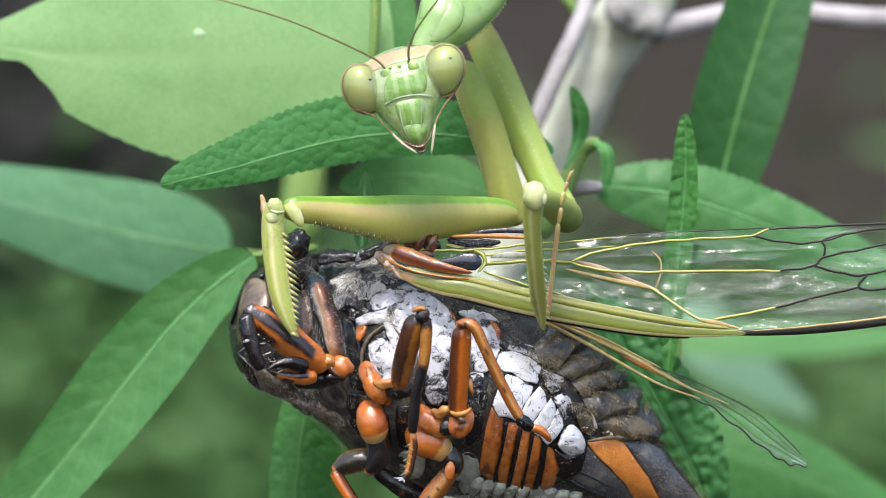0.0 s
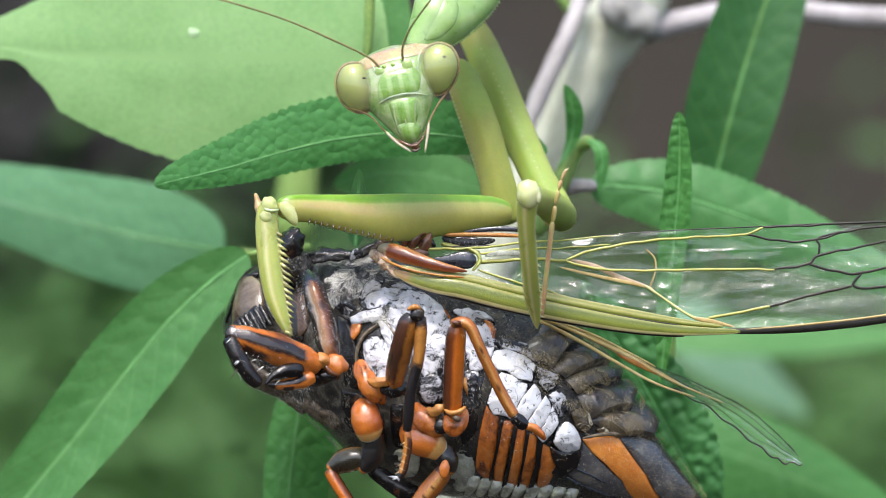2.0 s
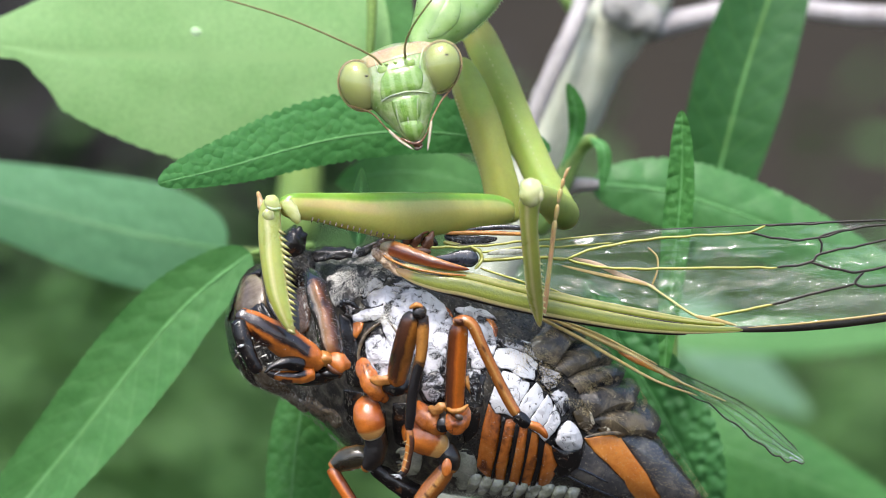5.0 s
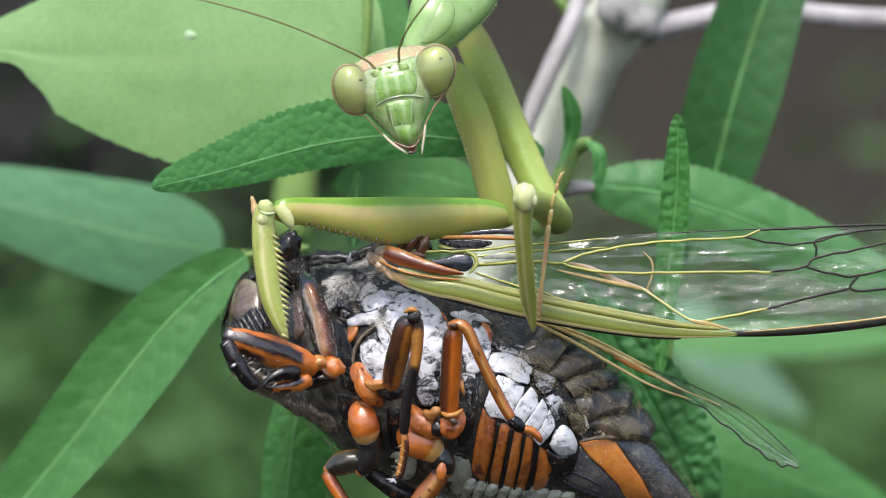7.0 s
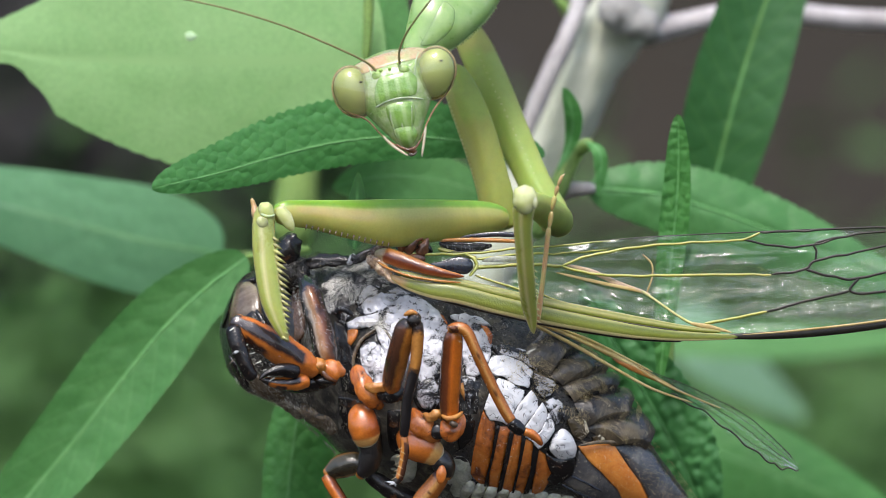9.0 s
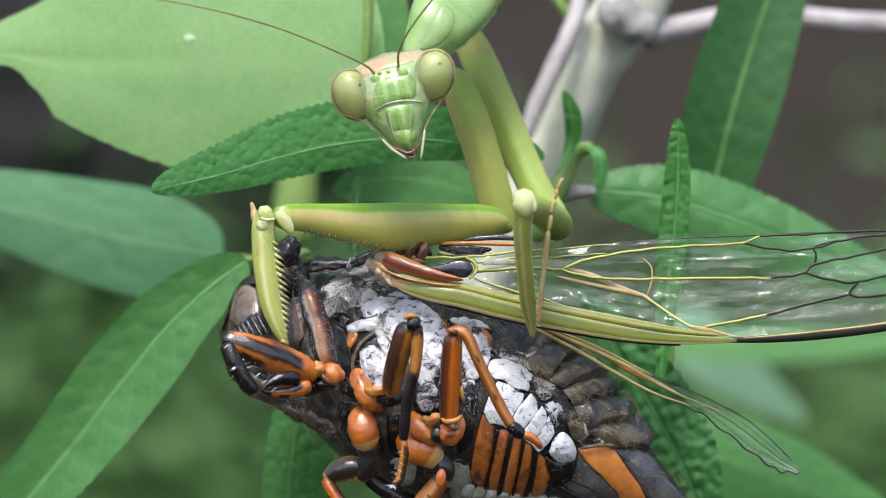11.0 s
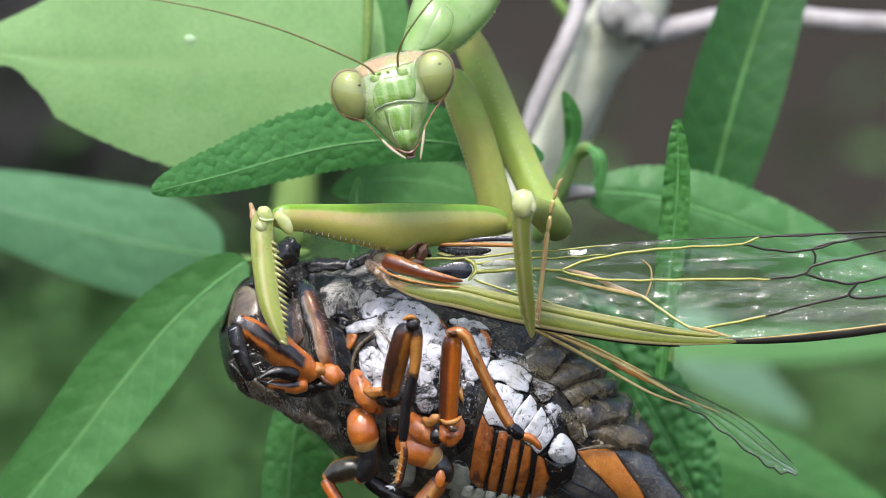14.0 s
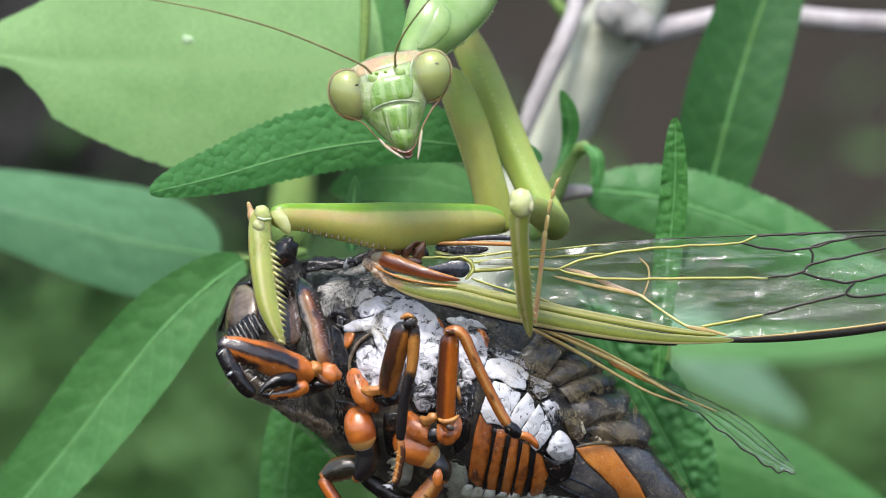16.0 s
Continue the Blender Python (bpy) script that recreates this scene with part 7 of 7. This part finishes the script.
# pale solid patch that paints the white reflection near the wing root
part("wing_reflection", tube([(3.75, -0.4, -0.67, 0.09), (4.73, -0.4, -0.49, 0.22), (6.07, -0.3, -0.45, 0.22), (6.87, -0.2, -0.4, 0.09)], 12, 6, flat=0.25, rough=0.2), "scale_pale", forewing, "pale patch painting a white reflection on the wing")
part("far_wing_root", tube([(0.36, 2.4, 0.76, 0.22), (1.39, 2.4, 0.49, 0.4), (2.96, 2.4, 0.4, 0.45), (3.95, 2.4, 0.49, 0.27), (4.58, 2.4, 0.58, 0.13)], 16, 7, flat=0.5, rough=0.15), "grain_cell", cicada, "black grainy cell of the far forewing")
part("far_wing_rib", tube([(0.18, 1.8, 0.99, 0.13), (2.51, 1.8, 1.03, 0.18), (4.75, 1.8, 0.99, 0.18), (7.0, 2, 0.9, 0.13)], 12, 7), "amberskin", cicada, "orange rib of the far forewing")
part("far_wing_edge", tube([(2.07, 2.4, 1.21, 0.09), (3.41, 2.4, 1.39, 0.18), (5.21, 2.4, 1.48, 0.22), (6.83, 2.4, 1.39, 0.18)], 12, 7, flat=0.6), "blue_black", cicada, "black upper edge of the far forewing")
part("far_wing_vein", tube([(0.27, 1.2, 0.31, 0.18), (1.39, 1, 0.0, 0.22), (2.5, 0.6, -0.27, 0.18), (3.3, 0.2, -0.4, 0.18)], 12, 6), "costa_rib", cicada)
part("wing_hinge", tube([(-2.78, 1.2, 0.04, 0.36), (-2.24, 1, 0.58, 0.45), (-1.52, 1, 0.76, 0.45), (-0.72, 1, 0.4, 0.36), (-0.18, 1, 0.04, 0.18)], 18, 9, flat=0.7, rough=0.6, keel=0.2), "black", cicada, "dark jointed wing hinge")
for rows in ([(-2.77, 0.4, -0.22, 0.13), (-2.59, 0.2, 0.4, 0.27), (-2.5, 0.2, 0.94, 0.09)], [(-2.05, 0.2, -0.13, 0.27), (-1.87, 0, 0.49, 0.36), (-1.43, 0, 1.03, 0.22), (-0.89, 0.2, 1.12, 0.13)], [(-1.25, 0.2, -0.22, 0.31), (-0.89, 0.1, 0.4, 0.36), (-0.63, 0.2, 0.94, 0.22), (-0.45, 0.4, 1.12, 0.09)], [(-2.41, 0, -0.49, 0.22), (-1.61, -0.3, -0.4, 0.27), (-0.71, -0.2, -0.49, 0.18)]):
    part("hinge_sclerite", tube(rows, 12, 6, flat=0.5, rough=0.4, keel=0.25), "jaw", cicada, "dark brown jagged hinge piece")
part("hinge_lobe", ball((-1.88, 0.4, 0.58), (0.5, 0.35, 0.35), 30, None, 18, 12, 0.5), "brown_skin", cicada)
part("hinge_lobe", ball((-0.89, 0.3, 0.04), (0.5, 0.3, 0.3), -20, None, 18, 12, 0.5), "jaw", cicada)

hindwing = part("hindwing", tube([(7.67, 2, -5.34, 0.22), (10.16, 3, -6.25, 0.25), (13.33, 3.5, -7.7, 0.25), (16.95, 4, -9.65, 0.23), (19.66, 4, -11.14, 0.11)], 10, 6), "vein_tan", cicada, "folded hind wing on an ochre stalk")
FAN_TOP = [(16.5, 4, -9.2), (20.56, 4, -10.78), (24.62, 4, -12.81), (27.32, 4, -15.06), (29.22, 4, -17.18)]
FAN_LOW = [(16.5, 4, -9.51), (19.68, 4.4, -11.69), (22.85, 4.6, -14.04), (26, 4.4, -16.2), (29.04, 4, -17.36)]
bm = bmesh.new()
rows = []
for i in range(41):
    a, b = spline(FAN_TOP, 3.9 * i / 40), spline(FAN_LOW, 3.9 * i / 40)
    rows.append([a + (b - a) * (j / 8) + np.array((0, 0.25 * math.sin(j * 2.3), (0.22 * math.sin(i * 1.9) if j == 8 else 0))) for j in range(9)])
part("membrane", rings_to_bm(rows, bm, closed=False), "film", hindwing)
for k, r in ((0.0, 0.035), (0.2, 0.024), (0.42, 0.032), (0.7, 0.024)):
    pts = []
    for i in range(9):
        a, b = spline(FAN_TOP, 4 * i / 9), spline(FAN_LOW, 4 * i / 9)
        p = a + (b - a) * k
        pts.append((p[0], p[1] - 0.1, p[2] + (0.16 * math.sin(i * 2.0) if k > 0.6 else 0), r))
    vein(pts, "vein_dark", parent=hindwing)
part("stalk_spot", tube([(14.21, 3, -8.41, 0.13), (15.56, 3, -9.04, 0.27), (16.83, 3.2, -9.67, 0.22), (17.83, 3.4, -10.22, 0.09)], 10, 6, flat=0.5), "amberskin", hindwing, "rusty patch on the stalk")
for rows in ([(7.67, 1.8, -5.6, 0.13), (11.05, 2.4, -7.32, 0.16), (14.21, 2.9, -9.13, 0.13), (17.37, 3.2, -10.84, 0.11), (20.54, 3.6, -11.94, 0.07)], [(8.57, 2, -5.7, 0.13), (11.95, 2.6, -7.14, 0.13), (15.56, 3, -8.86, 0.13), (18.73, 3.4, -10.67, 0.09), (22.8, 3.8, -12.39, 0.07)], [(9.25, 2.2, -5.79, 0.09), (12.41, 2.8, -6.97, 0.11), (15.12, 3.2, -8.32, 0.09), (17.38, 3.5, -9.5, 0.07)]):
    part("stalk_rib", tube(rows, 8, 6), "vein_tan", hindwing)
part("wavy_edge", tube([(x, y, z + 0.14 * math.sin(k * 1.9), r) for k, (x, y, z, r) in enumerate([tuple(spline([(18.74, 3.6, -11.21, 0.05), (21.44, 3.6, -12.66, 0.06), (24.14, 3.6, -14.73, 0.07), (26.39, 3.6, -16.44, 0.07), (27.74, 3.6, -17.16, 0.07), (29.1, 3.6, -17.25, 0.05)], q / 4)) for q in range(21)])], 8, 3), "vein_dark", hindwing, "dark wavy edge")


# ---- movement ----
def motions():
    rest = {ob: ob.matrix_basis.copy() for ob in (mantis, head, cicada, abdomen, foreleg, antenna_left, mid_leaf, pale_leaf)}
    spots = {ob: ob.location.copy() for ob in rest}

    def drift(ob, rows):
        """Rows of seconds and the shift in x and z, in millimetres."""
        walk(ob, [(t, Matrix.Translation(spots[ob] + Vector((x, 0, z)) * MM)) for t, x, z in rows])

    def swing(ob, rows):
        """Rows of seconds and the turn about the joint, in degrees."""
        walk(ob, [(t, Matrix.Translation(spots[ob]) @ Matrix.Rotation(radians(a), 4, "Y")) for t, a in rows])

    drift(mantis, [
        (0, 0, 0), (0.5, -0.026, 0.088), (1, -0.083, -0.013), (1.5, 0.014, 0.092), (2, 0.015, -0.003), (2.5, -0.034, -0.017),
        (3, -0.085, 0.023), (3.5, -0.124, -0.037), (4, 0.017, 0.051), (6.5, -0.043, -0.058), (7, -0.125, -0.118), (7.5, -0.240, -0.109),
        (8, -0.155, -0.105), (8.5, -0.154, -0.168), (9, -0.176, -0.198), (11.5, -0.216, -0.264), (12, -0.236, -0.271), (12.5, -0.186, -0.271),
        (13, -0.166, -0.322), (13.5, -0.203, -0.282), (14, -0.253, -0.252), (14.5, -0.288, -0.288), (15, -0.229, -0.273), (15.5, -0.192, -0.257),
        (16, -0.219, -0.249)]
    )
    drift(head, [
        (0, 0, 0), (0.5, 0.054, -0.034), (1, 0.002, -0.003), (1.5, -0.045, -0.029), (2, -0.015, -0.007), (2.5, -0.011, 0.017),
        (3, 0.017, 0.016), (3.5, 0.002, 0.050), (4, -0.016, 0.015), (6.5, -0.023, 0.015), (7, 0, 0.072), (7.5, -0.033, 0.066),
        (8, -0.005, 0.118), (8.5, -0.007, 0.084), (9, 0.007, 0.102), (11.5, -0.039, 0.154), (12, -0.029, 0.119), (12.5, -0.011, 0.119),
        (13, 0.002, 0.170), (13.5, -0.039, 0.170), (14, 0.010, 0.177), (14.5, -0.024, 0.182), (15, 0.006, 0.189), (15.5, 0, 0.188),
        (16, -0.022, 0.131)]
    )
    drift(cicada, [
        (0, 0, 0), (0.5, -0.016, 0.109), (1, -0.084, -0.014), (1.5, 0.001, 0.097), (2, 0.054, 0), (2.5, -0.029, 0),
        (3, -0.041, 0.054), (3.5, -0.069, -0.028), (4, 0.027, 0.096), (6.5, 0.012, -0.069), (7, -0.041, -0.082), (7.5, -0.192, -0.109),
        (8, -0.122, -0.067), (8.5, -0.123, -0.164), (9, -0.109, -0.192), (11.5, -0.138, -0.258), (12, -0.166, -0.299), (12.5, -0.124, -0.272),
        (13, -0.082, -0.328), (13.5, -0.124, -0.301), (14, -0.152, -0.274), (14.5, -0.207, -0.274), (15, -0.164, -0.273), (15.5, -0.111, -0.272),
        (16, -0.153, -0.246)]
    )
    drift(mid_leaf, [
        (0, 0, 0), (0.5, 0.028, 0.057), (1, -0.014, -0.012), (1.5, 0.014, -0.026), (2, 0.001, -0.123), (2.5, 0.003, -0.067),
        (3, 0.003, -0.096), (3.5, -0.054, -0.054), (4, 0.068, -0.066), (6.5, 0.028, -0.107), (7, -0.054, -0.205), (7.5, -0.136, -0.107),
        (8, -0.069, -0.052), (8.5, -0.067, -0.082), (9, -0.122, -0.163), (11.5, -0.162, -0.109), (12, -0.221, -0.150), (12.5, -0.149, -0.150),
        (13, -0.096, -0.217), (13.5, -0.149, -0.177), (14, -0.149, -0.163), (14.5, -0.149, -0.150), (15, -0.175, -0.151), (15.5, -0.121, -0.204),
        (16, -0.082, -0.297)]
    )
    drift(pale_leaf, [
        (0, 0, 0), (0.5, -0.008, 0.019), (1, -0.083, -0.048), (1.5, 0.050, -0.026), (2, 0.032, -0.054), (2.5, -0.033, -0.067),
        (3, 0.034, -0.063), (3.5, -0.019, 0.013), (4, 0.032, -0.071), (6.5, 0.025, -0.076), (7, -0.090, -0.136), (7.5, -0.136, -0.076),
        (8, -0.069, -0.054), (8.5, -0.103, -0.082), (9, -0.122, -0.130), (11.5, -0.198, -0.075), (12, -0.185, -0.117), (12.5, -0.185, -0.117),
        (13, -0.131, -0.152), (13.5, -0.084, -0.112), (14, -0.118, -0.063), (14.5, -0.151, -0.119), (15, -0.177, -0.117), (15.5, -0.124, -0.139),
        (16, -0.116, -0.166)]
    )
    swing(abdomen, [
        (0, 0), (0.5, 0), (1, 0.01), (1.5, -0.41), (2, -0.91), (2.5, 0.09),
        (3, -0.04), (3.5, 0.24), (4, -0.12), (6.5, -0.63), (7, -0.51), (7.5, 0.04),
        (8, 0.29), (8.5, 0.29), (9, 0.23), (11.5, 0.16), (12, 0.23), (12.5, 0.29),
        (13, 0.32), (13.5, 0.46), (14, 0.28), (14.5, 0.26), (15, 0.41), (15.5, -0.29),
        (16, -0.86)]
    )
    swing(foreleg, [
        (0, 0), (1, 0), (1.2, -5.4), (1.5, -15.5), (1.8, -16.5), (2, -17.0),
        (2.2, -15.0), (2.5, -12.5), (2.8, -7.5), (3.5, -7.5), (3.8, -6.7), (4, -3.0),
        (4.2, -2.0), (4.9, -5.0), (5.6, -13.0), (6.3, -16.5), (6.5, -19.0), (6.8, -19.0),
        (7, -17.0), (7.5, -14.0), (8, -9.0), (8.5, -6.5), (9.2, -5.5), (9.9, -7.0),
        (10.6, -13.0), (11.3, -15.5), (11.5, -14.0), (12, -12.0), (12.5, -7.0), (13, -5.5),
        (13.5, -3.0), (14, -2.0), (14.5, -1.0), (15, -1.5), (15.3, -4.5), (15.5, -7.5),
        (15.8, -16.5), (16, -18.5)]
    )
    swing(antenna_left, [
        (0, 0), (1.5, 0.10), (3.5, 0.20), (4.2, 0), (7, -0.50), (9, -0.70),
        (12.5, -1.30), (14.5, -1.30), (16, -1.40)]
    )


motions()
